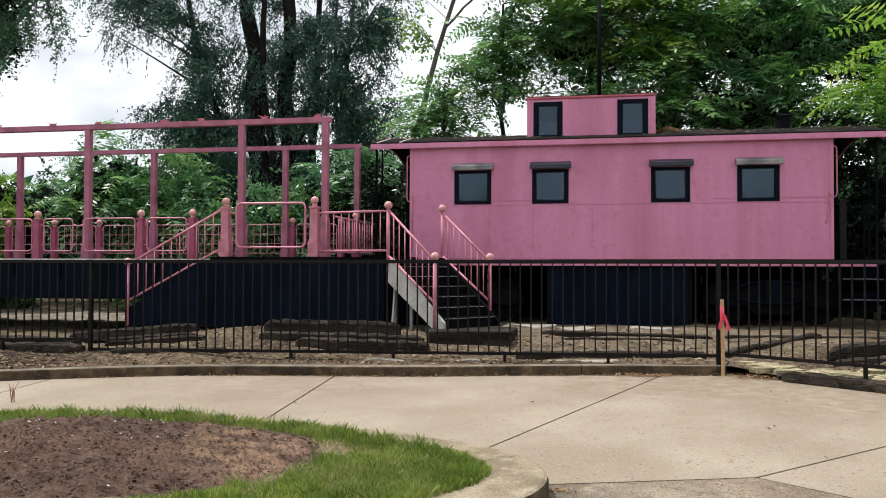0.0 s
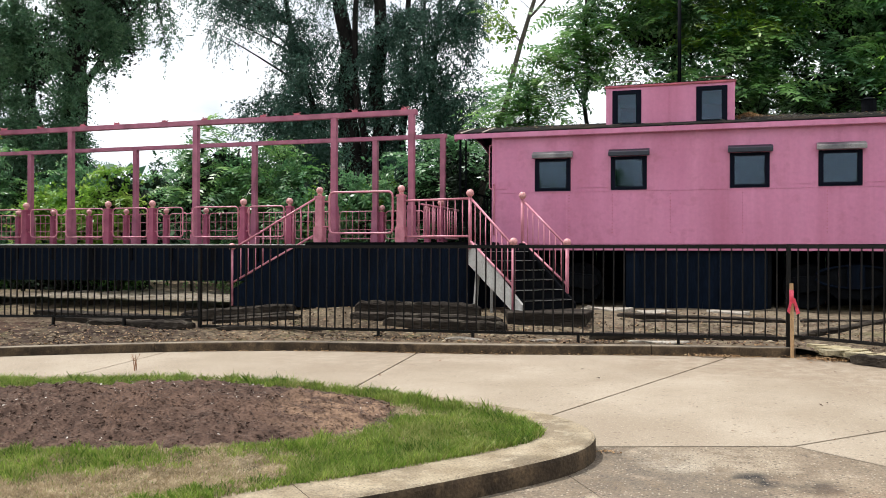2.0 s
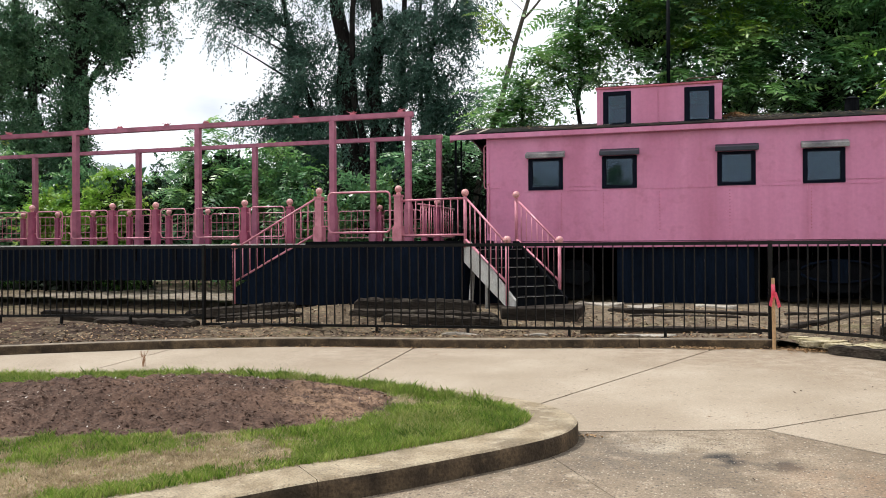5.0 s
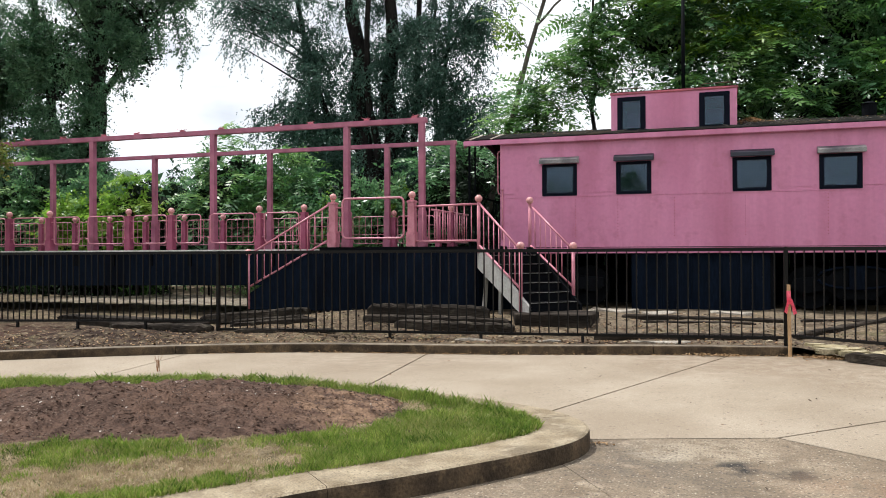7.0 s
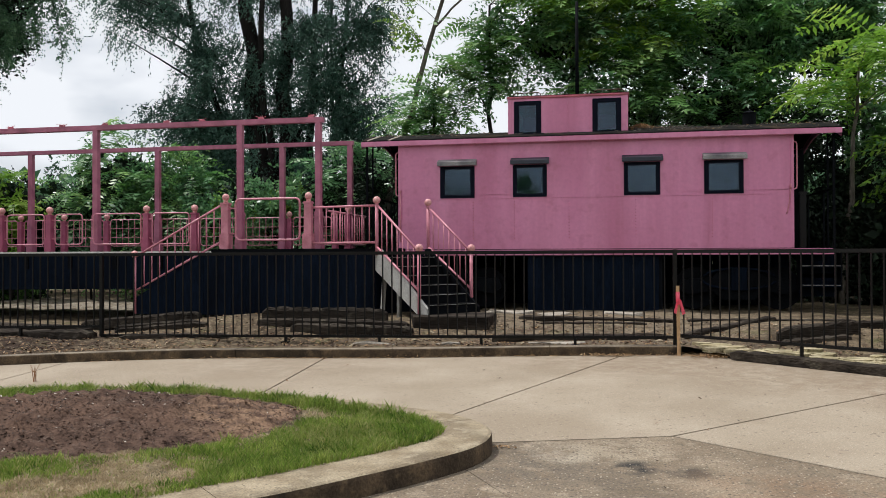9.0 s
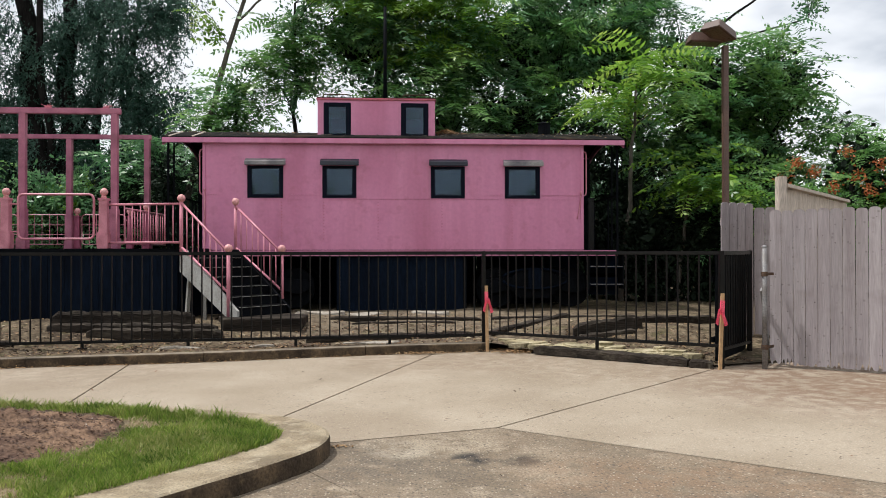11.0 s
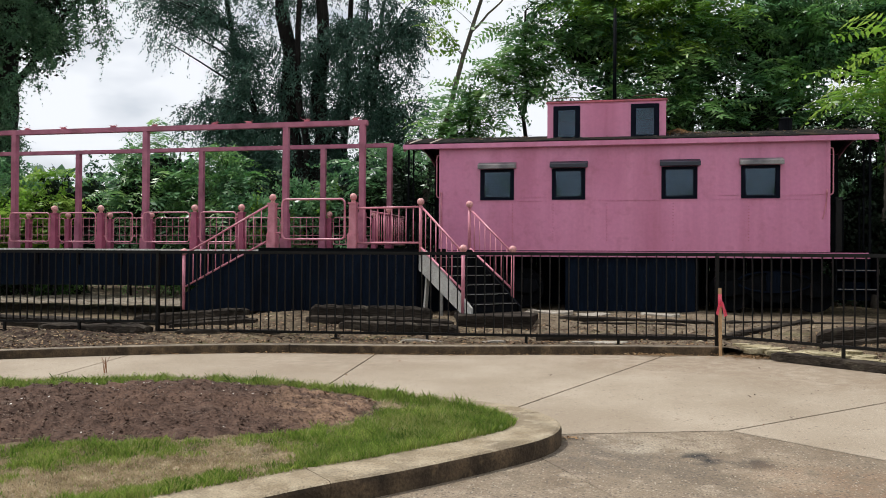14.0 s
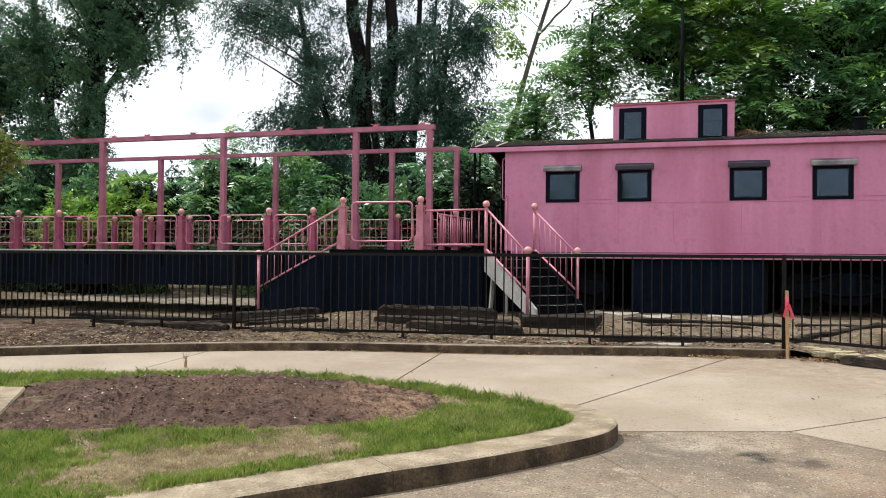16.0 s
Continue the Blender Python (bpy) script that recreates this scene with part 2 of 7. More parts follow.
DIRT = mat("verge_dirt", (0.070, 0.052, 0.034), (0.175, 0.135, 0.088), 5.0, 0.95, bump=1.0, fine=20, c=(0.055, 0.040, 0.027), cscale=1.1, camount=0.9, d=(0.085, 0.088, 0.032), dscale=2.6, damount=0.5, spec=0.1, specks=((14.0, (0.25, 0.20, 0.14), 0.3, 0.7), (30.0, (0.05, 0.036, 0.024), 0.3, 0.7)), spots=((-9.8, 10.0, 3.4, (0.034, 0.022, 0.017), 1.0), (-12.8, 9.6, 3.0, (0.052, 0.026, 0.018), 1.0), (-15.5, 8.5, 3.4, (0.045, 0.027, 0.019), 0.95), (-11.5, 19.3, 4.5, (0.27, 0.235, 0.19), 1.0), (-16.5, 19.3, 3.5, (0.27, 0.235, 0.19), 0.9), (0.6, 13.6, 3.6, (0.22, 0.18, 0.13), 0.6)))
SOIL = mat("joint_soil", (0.05, 0.04, 0.028), (0.09, 0.07, 0.05), 4, 0.95, bump=0.5)
FIELD = mat("field", (0.09, 0.10, 0.04), (0.15, 0.13, 0.07), 0.4, 0.95, bump=0.3, fine=8)
STRAW = mat("dry_turf", (0.085, 0.068, 0.038), (0.150, 0.115, 0.070), 6, 0.95, bump=0.9, fine=45, c=(0.050, 0.055, 0.020), cscale=1.6, camount=0.7, spec=0.1, d=(0.070, 0.050, 0.030), dscale=14.0, damount=0.5, spots=((-3.05, 3.0, 0.9, (0.30, 0.235, 0.15), 0.9), (-3.7, 2.5, 0.6, (0.28, 0.22, 0.14), 0.9), (-2.3, 3.6, 0.6, (0.28, 0.22, 0.14), 0.8)))
MULCH = mat("mulch_soil", (0.052, 0.032, 0.024), (0.112, 0.070, 0.052), 9, 0.95, bump=1.0, fine=38, c=(0.145, 0.088, 0.062), cscale=1.4, camount=0.6, spec=0.1, spots=((-2.25, 5.05, 0.85, (0.235, 0.150, 0.098), 1.0), (-2.9, 5.75, 0.5, (0.22, 0.14, 0.09), 0.8)))
SLEEPER = mat("old_timber", (0.020, 0.016, 0.013), (0.052, 0.042, 0.033), 3, 0.92, bump=1.0, fine=24, c=(0.007, 0.006, 0.005), cscale=2, camount=0.8, stretch=(0.3, 1.4, 1.8), spec=0.1, d=(0.12, 0.105, 0.078), dscale=6.0, damount=0.45)
GREY_WOOD = mat("weathered_board", (0.285, 0.248, 0.255), (0.350, 0.312, 0.316), 3, 0.85, bump=0.35, fine=26, c=(0.200, 0.165, 0.165), cscale=1.4, camount=0.5, random_mix=0.13, stretch=(3, 3, 0.22), gamt=0.15, d=(0.13, 0.10, 0.095), dscale=4.2, damount=0.2, specks=((42.0, (0.07, 0.05, 0.045), 0.03, 0.8), (24.0, (0.18, 0.15, 0.15), 0.06, 0.6)))
CREAM_WOOD = mat("cream_board", (0.45, 0.38, 0.32), (0.52, 0.45, 0.38), 3, 0.85, bump=0.4, fine=30, c=(0.30, 0.25, 0.20), cscale=1.5, camount=0.6, stretch=(2, 2, 0.3))
STRINGER = mat("grey_stringer", (0.30, 0.29, 0.27), (0.42, 0.41, 0.385), 4, 0.85, bump=0.4, c=(0.15, 0.14, 0.12), cscale=2, camount=0.6)
STEP_BLACK = mat("tread_black", (0.003, 0.003, 0.004), (0.006, 0.006, 0.007), 6, 0.8, bump=0.2, c=(0.02, 0.019, 0.018), cscale=5, camount=0.3, spec=0.02)
BROWN = mat("brown_enamel", (0.090, 0.050, 0.038), (0.120, 0.068, 0.050), 4, 0.5, bump=0.05, c=(0.065, 0.036, 0.028), cscale=2, camount=0.6)
LENS = mat("lamp_lens", (0.10, 0.06, 0.04), (0.14, 0.09, 0.06), 6, 0.3, bump=0)
GALV = mat("galvanised", (0.16, 0.155, 0.155), (0.24, 0.23, 0.225), 8, 0.6, metal=0.3, bump=0.1, c=(0.09, 0.07, 0.055), cscale=4, camount=0.6)
WHITE = mat("white_paint", (0.62, 0.60, 0.55), (0.72, 0.70, 0.65), 4, 0.6, bump=0.1, c=(0.36, 0.33, 0.28), cscale=2, camount=0.6)
STAKE_WOOD = mat("stake_wood", (0.42, 0.26, 0.13), (0.55, 0.36, 0.19), 8, 0.8, bump=0.3, stretch=(3, 3, 0.4))
RIBBON = mat("pink_ribbon", (0.85, 0.085, 0.16), (0.9, 0.14, 0.22), 8, 0.5, bump=0)
WEED = mat("dry_weed", (0.22, 0.10, 0.05), (0.30, 0.16, 0.08), 20, 0.9, bump=0)
RUST = mat("rusty_iron", (0.05, 0.03, 0.02), (0.10, 0.055, 0.03), 9, 0.8, bump=0.4)
# Near-black stands in for the unlit caboose inside and drain throat
INSIDE_SHADE = mat("interior_shade", (0.008, 0.010, 0.014), (0.012, 0.015, 0.020), 2, 0.9, bump=0)
BARK = mat("bark", (0.009, 0.0085, 0.008), (0.022, 0.020, 0.018), 5, 0.95, bump=1.0, fine=22, stretch=(2, 2, 0.4), spec=0.05)
BARK_PALE = mat("bark_pale", (0.07, 0.06, 0.05), (0.12, 0.105, 0.085), 5, 0.95, bump=0.8, fine=22, stretch=(2, 2, 0.5))
DRY_LEAF = leaf_mat("dry_leaves", (0.22, 0.12, 0.05), (0.34, 0.21, 0.10), (0.42, 0.30, 0.17), 0.2)
BARK_CHIP = leaf_mat("bark_chips", (0.032, 0.021, 0.015), (0.090, 0.055, 0.036), (0.24, 0.14, 0.08), 0.0, 0.9)
CHIP = leaf_mat("mulch_chips", (0.030, 0.019, 0.014), (0.075, 0.046, 0.034), (0.20, 0.145, 0.11), 0.0, 0.9)
PALE_CHIP = leaf_mat("pale_splinters", (0.30, 0.25, 0.21), (0.46, 0.41, 0.36), (0.66, 0.62, 0.57), 0.0, 0.9)
GRASS = leaf_mat("grass_blades", (0.038, 0.092, 0.010), (0.205, 0.330, 0.044), (0.54, 0.58, 0.170), 0.48, clump=3.0)
GRASS_PALE = leaf_mat("pale_grass_blades", (0.13, 0.19, 0.035), (0.28, 0.32, 0.085), (0.50, 0.47, 0.20), 0.4, clump=2.5)
GRASS_DRY = leaf_mat("dry_grass_blades", (0.24, 0.18, 0.10), (0.48, 0.38, 0.24), (0.64, 0.54, 0.37), 0.3, clump=4.0)
LEAF_DARK = leaf_mat("leaves_dark", (0.045, 0.128, 0.055), (0.130, 0.285, 0.120), (0.320, 0.500, 0.240), 0.48, 0.32, gloss=0.5)
LEAF_COOL = leaf_mat("leaves_cool", (0.040, 0.105, 0.056), (0.090, 0.195, 0.098), (0.200, 0.330, 0.170), 0.28, 0.36)
# Near-black leaves: the shade inside crowns and thickets is in their colour
LEAF_SHADE = leaf_mat("leaves_inner_shade", (0.003, 0.009, 0.004), (0.007, 0.018, 0.007), (0.014, 0.032, 0.012), 0.1, 0.8)
LEAF_WILLOW = leaf_mat("leaves_willow", (0.020, 0.056, 0.040), (0.048, 0.116, 0.080), (0.130, 0.240, 0.180), 0.30, 0.42, gloss=0.4)
LEAF_MID = leaf_mat("leaves_mid", (0.060, 0.165, 0.042), (0.155, 0.325, 0.085), (0.340, 0.520, 0.175), 0.50, 0.32, gloss=0.5)
LEAF_BRIGHT = leaf_mat("leaves_bright", (0.105, 0.230, 0.028), (0.210, 0.380, 0.048), (0.400, 0.510, 0.120), 0.52, 0.4)
LEAF_OLIVE = leaf_mat("leaves_olive", (0.120, 0.165, 0.030), (0.250, 0.270, 0.056), (0.440, 0.350, 0.105), 0.42)
BERRY = leaf_mat("rust_red_seed_heads", (0.30, 0.07, 0.02), (0.42, 0.12, 0.04), (0.5, 0.2, 0.07), 0.2)
PANE = glass_mat("window_glass", (0.55, 0.62, 0.70))


# ---- building helpers ----
def base(ob):
    """Where a thing's or part's own frame lies in the world."""
    return Matrix.Translation(ob.location) if ob.type == "EMPTY" else Matrix.Identity(4)


def mesh_of(name, bm, material, smooth=False):
    me = bpy.data.meshes.new(name)
    bm.to_mesh(me)
    bm.free()
    me.materials.append(material)
    if smooth:
        me.polygons.foreach_set("use_smooth", [True] * len(me.polygons))
    return me


def part(name, bm, material, parent, label="", smooth=False):
    ob = new(name, mesh_of(name, bm, material, smooth))
    ob.parent = parent
    ob.matrix_parent_inverse = base(parent).inverted()
    if label:
        ob["label"] = label
    return ob


def thing(name, at, label, category, group="", kind=""):
    ob = new(name)
    ob.location = at
    ob.empty_display_size = 0.2
    return tagged(ob, label, category, group, kind)


def solid(name, bm, material, label, category, group="", kind="", smooth=False):
    return tagged(new(name, mesh_of(name, bm, material, smooth)), label, category, group, kind)


def box(bm, x0, y0, z0, x1, y1, z1, m=None, bevel=0.0):
    v = bmesh.ops.create_cube(bm, size=1.0)["verts"]
    bmesh.ops.transform(bm, matrix=Matrix.Translation(((x0 + x1) / 2, (y0 + y1) / 2, (z0 + z1) / 2)) @ Matrix.Diagonal((abs(x1 - x0), abs(y1 - y0), abs(z1 - z0), 1)), verts=v)
    if bevel:
        e = list({e for w in v for e in w.link_edges})
        v = list({w for f in bmesh.ops.bevel(bm, geom=e, offset=bevel, segments=2, affect="EDGES")["faces"] for w in f.verts} | {w for w in v if w.is_valid})
    if m:
        bmesh.ops.transform(bm, matrix=m, verts=v)
    return v


def tube(bm, p, q, r, r2=None, seg=8, caps=True):
    p, q = Vector(p), Vector(q)
    d = q - p
    m = Matrix.Translation((p + q) / 2) @ d.to_track_quat("Z", "Y").to_matrix().to_4x4()
    return bmesh.ops.create_cone(bm, cap_ends=caps, segments=seg, radius1=r, radius2=r if r2 is None else r2, depth=d.length, matrix=m)["verts"]


def ball(bm, c, r, seg=14):
    return bmesh.ops.create_uvsphere(bm, u_segments=seg, v_segments=max(6, seg // 2 + 2), radius=r, matrix=Matrix.Translation(c))["verts"]


def bar(bm, p, q, w, h):
    """A square bar from p to q, w wide and h high."""
    p, q = Vector(p), Vector(q)
    d = q - p
    x = d.normalized()
    side = Vector((0, 0, 1)).cross(x)
    side = side.normalized() if side.length > 1e-4 else Vector((0, 1, 0))
    up = x.cross(side)
    m = Matrix((x, side, up)).transposed().to_4x4()
    m.translation = (p + q) / 2
    v = bmesh.ops.create_cube(bm, size=1.0)["verts"]
    bmesh.ops.transform(bm, matrix=m @ Matrix.Diagonal((d.length, w, h, 1)), verts=v)
    return v


def loop_tube(bm, pts, r, seg=8, closed=False):
    """A bent pipe through the points."""
    pts = [Vector(p) for p in pts]
    n = len(pts)
    rings = []
    side = None
    for i, p in enumerate(pts):
        a = pts[(i - 1) % n] if closed or i else p
        b = pts[(i + 1) % n] if closed or i < n - 1 else p
        d = (b - a).normalized()
        if side is None:
            side = d.orthogonal().normalized()
        side = (side - d * side.dot(d)).normalized()
        up = d.cross(side)
        rr = r[i] if isinstance(r, (list, tuple)) else r
        rings.append([bm.verts.new(p + (side * math.cos(k * 2 * math.pi / seg) + up * math.sin(k * 2 * math.pi / seg)) * rr) for k in range(seg)])
    for i in range(n if closed else n - 1):
        a, b = rings[i], rings[(i + 1) % n]
        for k in range(seg):
            bm.faces.new((a[k], a[(k + 1) % seg], b[(k + 1) % seg], b[k]))
    if not closed:
        bm.faces.new(rings[0][::-1])
        bm.faces.new(rings[-1])


def prism(bm, pts, z0, z1):
    """An upright prism over a plan outline; z0 and z1 are heights or functions of x, y."""
    f0 = z0 if callable(z0) else (lambda x, y: z0)
    f1 = z1 if callable(z1) else (lambda x, y: z1)
    lo = [bm.verts.new((x, y, f0(x, y))) for x, y in pts]
    hi = [bm.verts.new((x, y, f1(x, y))) for x, y in pts]
    n = len(pts)
    bm.faces.new(hi)
    bm.faces.new(lo[::-1])
    for i in range(n):
        bm.faces.new((lo[i], lo[(i + 1) % n], hi[(i + 1) % n], hi[i]))
    bmesh.ops.recalc_face_normals(bm, faces=bm.faces)


def slab_xz(bm, pts, y0, y1):
    """A board in the x-z plane between y0 and y1."""
    a = [bm.verts.new((x, y0, z)) for x, z in pts]
    b = [bm.verts.new((x, y1, z)) for x, z in pts]
    n = len(pts)
    bm.faces.new(a)
    bm.faces.new(b[::-1])
    for i in range(n):
        bm.faces.new((a[i], b[i], b[(i + 1) % n], a[(i + 1) % n]))
    bmesh.ops.recalc_face_normals(bm, faces=bm.faces)


def mesh_np(name, verts, size, material):
    """A mesh of loose polygons of `size` corners each, from an array of corners."""
    me = bpy.data.meshes.new(name)
    n = len(verts)
    me.from_pydata(verts.tolist(), [], np.arange(n).reshape(-1, size).tolist())
    me.materials.append(material)
    return me


def road(x, y):
    return -0.095 + 0.012 * (y - 5.3) + 0.010 * x


def smoothstep(a, b, v):
    t = max(0.0, min(1.0, (v - a) / (b - a)))
    return t * t * (3 - 2 * t)


def resample(pts, step):
    out = []
    for (x0, y0), (x1, y1) in zip(pts, pts[1:]):
        n = max(1, round(math.hypot(x1 - x0, y1 - y0) / step))
        out += [(x0 + (x1 - x0) * i / n, y0 + (y1 - y0) * i / n) for i in range(n)]
    return out + [pts[-1]]


def rounded(pts, times=2):
    """Cuts the corners of an open line."""
    for _ in range(times):
        out = [pts[0]]
        for (x0, y0), (x1, y1) in zip(pts, pts[1:]):
            out += [(x0 * 0.75 + x1 * 0.25, y0 * 0.75 + y1 * 0.25), (x0 * 0.25 + x1 * 0.75, y0 * 0.25 + y1 * 0.75)]
        pts = out + [pts[-1]]
    return pts


# ---- ground, road and kerbs ----
bm = bmesh.new()
n = 40
xs = [math.copysign(abs(i / n) ** 3 * 900, i) for i in range(-n, n + 1)]
grid = [[bm.verts.new((x, y + 8, -0.75 if abs(x) < 45 and abs(y) < 40 else -0.9)) for x in xs] for y in xs]
for r0, r1 in zip(grid, grid[1:]):
    for i in range(len(xs) - 1):
        bm.faces.new((r0[i], r0[i + 1], r1[i + 1], r1[i]))
solid("ground", bm, FIELD, "flat rough grassy land that reaches the horizon", "ground", kind="structure", smooth=True)

bm = bmesh.new()
prism(bm, [(-34, -22), (34, -22), (34, 11.2), (-34, 11.2)], -0.9, lambda x, y: road(x, y) - 0.035)
road_ob = solid("road", bm, SOIL, "pale concrete driveway of large cast slabs with dark joints", "road", kind="structure")


def clip(poly, p, d, gap):
    """Keeps the part of a polygon to the left of the line through p along d, moved in by gap."""
    nx, ny = -d[1], d[0]
    k = math.hypot(nx, ny)
    nx, ny = nx / k, ny / k
    f = lambda q: (q[0] - p[0]) * nx + (q[1] - p[1]) * ny - gap
    out = []
    for a, b in zip(poly, poly[1:] + poly[:1]):
        fa, fb = f(a), f(b)
        if fa >= 0:
            out.append(a)
        if (fa >= 0) != (fb >= 0):
            t = fa / (fa - fb)
            out.append((a[0] + (b[0] - a[0]) * t, a[1] + (b[1] - a[1]) * t))
    return out


J = (1.06, 5.82)
RIGHT_FAR, RIGHT_NEAR, LEFT = (2.99, 2.86), (2.38, -1.94), (-1.40, -0.40)
full = [(-33, -21), (33, -21), (33, 11.15), (-33, 11.15)]
GAP = 0.012


def neg(d):
    return (-d[0], -d[1])


far_side = clip(clip(full, J, RIGHT_FAR, GAP), J, neg(LEFT), GAP)
cuts = [((-0.91, 6.56), (1.51, 3.94)), ((-3.37, 7.99), (-0.21, 2.2)), ((-7.24, 8.71), (-0.25, 2.0)), ((-11.2, 8.0), (-0.4, 2.0))]
slabs = []
rest = far_side
for p, d in cuts:
    slabs.append((clip(rest, p, neg(d), GAP), CONCRETE))
    rest = clip(rest, p, d, GAP)
slabs.append((rest, CONCRETE))
right_slab = clip(clip(full, J, neg(RIGHT_FAR), GAP), J, RIGHT_NEAR, GAP)
slabs.append((right_slab, CONCRETE))
near = clip(clip(full, J, neg(RIGHT_NEAR), GAP), J, LEFT, GAP)
crack = ((-0.2, 4.1), (1.2, -1.9))
slabs.append((clip(near, crack[0], crack[1], 0.004), CONCRETE_OLD))
slabs.append((clip(near, crack[0], neg(crack[1]), 0.004), CONCRETE_OLD))
for poly, m in slabs:
    if len(poly) > 2:
        bm = bmesh.new()
        prism(bm, poly, lambda x, y: road(x, y) - 0.12, road)
        part("slab", bm, m, road_ob)

# kerb along the verge
KERB = rounded([(-30, -9.5), (-20, 0.6), (-14.6, 4.9), (-12.05, 6.85), (-10.58, 7.85), (-8.97, 8.76), (-7.29, 9.56), (-5.6, 10.12), (-3.9, 10.27), (-2.4, 10.40), (-0.84, 10.72), (0.62, 10.93), (1.60, 11.0)], 2)


def offset(line, d):
    out = []
    for i, p in enumerate(line):
        a, b = line[max(0, i - 1)], line[min(len(line) - 1, i + 1)]
        tx, ty = b[0] - a[0], b[1] - a[1]
        k = math.hypot(tx, ty)
        out.append((p[0] - ty / k * d, p[1] + tx / k * d))
    return out


def kerb_run(bm, line, width, height, lip=0.02):
    """A cast kerb with a rounded top edge that follows a line."""
    prof = [(0.0, -0.12), (0.0, height - lip), (lip * 0.3, height - lip * 0.3), (lip, height), (width, height), (width, -0.12)]
    sides = [offset(line, o) for o, _ in prof]
    rows = []
    for i in range(len(line)):
        z = road(*line[i])
        rows.append([bm.verts.new((*sides[k][i], z + prof[k][1])) for k in range(len(prof))])
    for a, b in zip(rows, rows[1:]):
        for k in range(len(prof) - 1):
            bm.faces.new((a[k], b[k], b[k + 1], a[k + 1]))
    bm.faces.new(rows[0][::-1])
    bm.faces.new(rows[-1])
    bmesh.ops.recalc_face_normals(bm, faces=bm.faces)


kerb_ob = thing("kerb", (-3, 10.4, 0), "long grimy cast concrete kerb between driveway and verge", "kerb", kind="structure")
line = resample(KERB, 0.25)
length = 12
for i in range(0, len(line) - 1, length):
    piece = line[i : i + length + 1]
    if len(piece) > 2:
        a, b = piece[0], piece[1]
        piece = [(a[0] + (b[0] - a[0]) * 0.03, a[1] + (b[1] - a[1]) * 0.03)] + piece[1:]
        bm = bmesh.new()
        kerb_run(bm, piece, 0.17, 0.135)
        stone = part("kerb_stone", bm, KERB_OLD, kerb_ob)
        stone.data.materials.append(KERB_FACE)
        # upright faces take the darker colour that includes their shade
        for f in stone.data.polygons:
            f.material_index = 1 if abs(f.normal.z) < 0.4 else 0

# verge behind the kerb
EDGE = offset(line, 0.165) + resample([(1.7, 11.12), (2.19, 10.72), (3.18, 9.78), (4.3, 9.0), (4.9, 9.2), (6.5, 9.6), (34, 9.6)], 0.3)[0:]


def verge(x, y, y0):
    d = y - y0
    side = smoothstep(1.4, 2.6, x)
    z0 = road(x, y0) + 0.125 * (1 - side) + 0.03 * side
    far_end = 1 - smoothstep(-9.0, -6.0, x)
    z = z0 + (0.33 - 0.28 * far_end - z0) * smoothstep(0.3, 2.6, d) + 0.06 * far_end * smoothstep(12.2, 14.2, y)
    u, w = (x + 9.7) * 0.87 + (y - 10.0) * 0.49, -(x + 9.7) * 0.49 + (y - 10.0) * 0.87
    z += 0.15 * math.exp(-((u / 1.3) ** 2) - (w / 0.48) ** 2)
    bump = noise.noise(Vector((x * 0.9, y * 0.9, 0))) * 0.06 + noise.noise(Vector((x * 3, y * 3, 4))) * 0.03
    return z + bump * smoothstep(0.05, 0.8, d)


bm = bmesh.new()
steps = [0, 0.12, 0.25, 0.4, 0.6, 0.8, 1.0, 1.25, 1.5, 1.8, 2.1, 2.5, 3, 3.6, 4.3, 5, 6, 7.5, 9, 12, 18, 30]
rows = [[bm.verts.new((x, y0 + s, verge(x, y0 + s, y0))) for s in steps] for x, y0 in EDGE]
for a, b in zip(rows, rows[1:]):
    for k in range(len(steps) - 1):
        bm.faces.new((a[k], b[k], b[k + 1], a[k + 1]))
bmesh.ops.recalc_face_normals(bm, faces=bm.faces)
solid("verge", bm, DIRT, "bare trodden earth verge with dry leaf litter", "ground", kind="structure", smooth=True)


def verge_z(x, y):
    best = min(EDGE, key=lambda e: abs(e[0] - x) + (0 if e[0] > -12 else 0.0))
    return verge(x, y, best[1])


# ---- the caboose ----
CY = 15.30          # front wall
CB = 18.10          # back wall
CX0, CX1 = -3.72, 4.06
Z_SILL, Z_BODY, Z_EAVE = 1.45, 1.58, 3.75
WINDOWS = [(-2.83, -2.11), (-1.32, -0.63), (0.89, 1.59), (2.42, 3.15)]
WZ0, WZ1 = 2.635, 3.29

caboose = thing("caboose", (0.2, 16.7, 0.35), "faded pink steel railway caboose with a cupola and dark windows", "caboose")


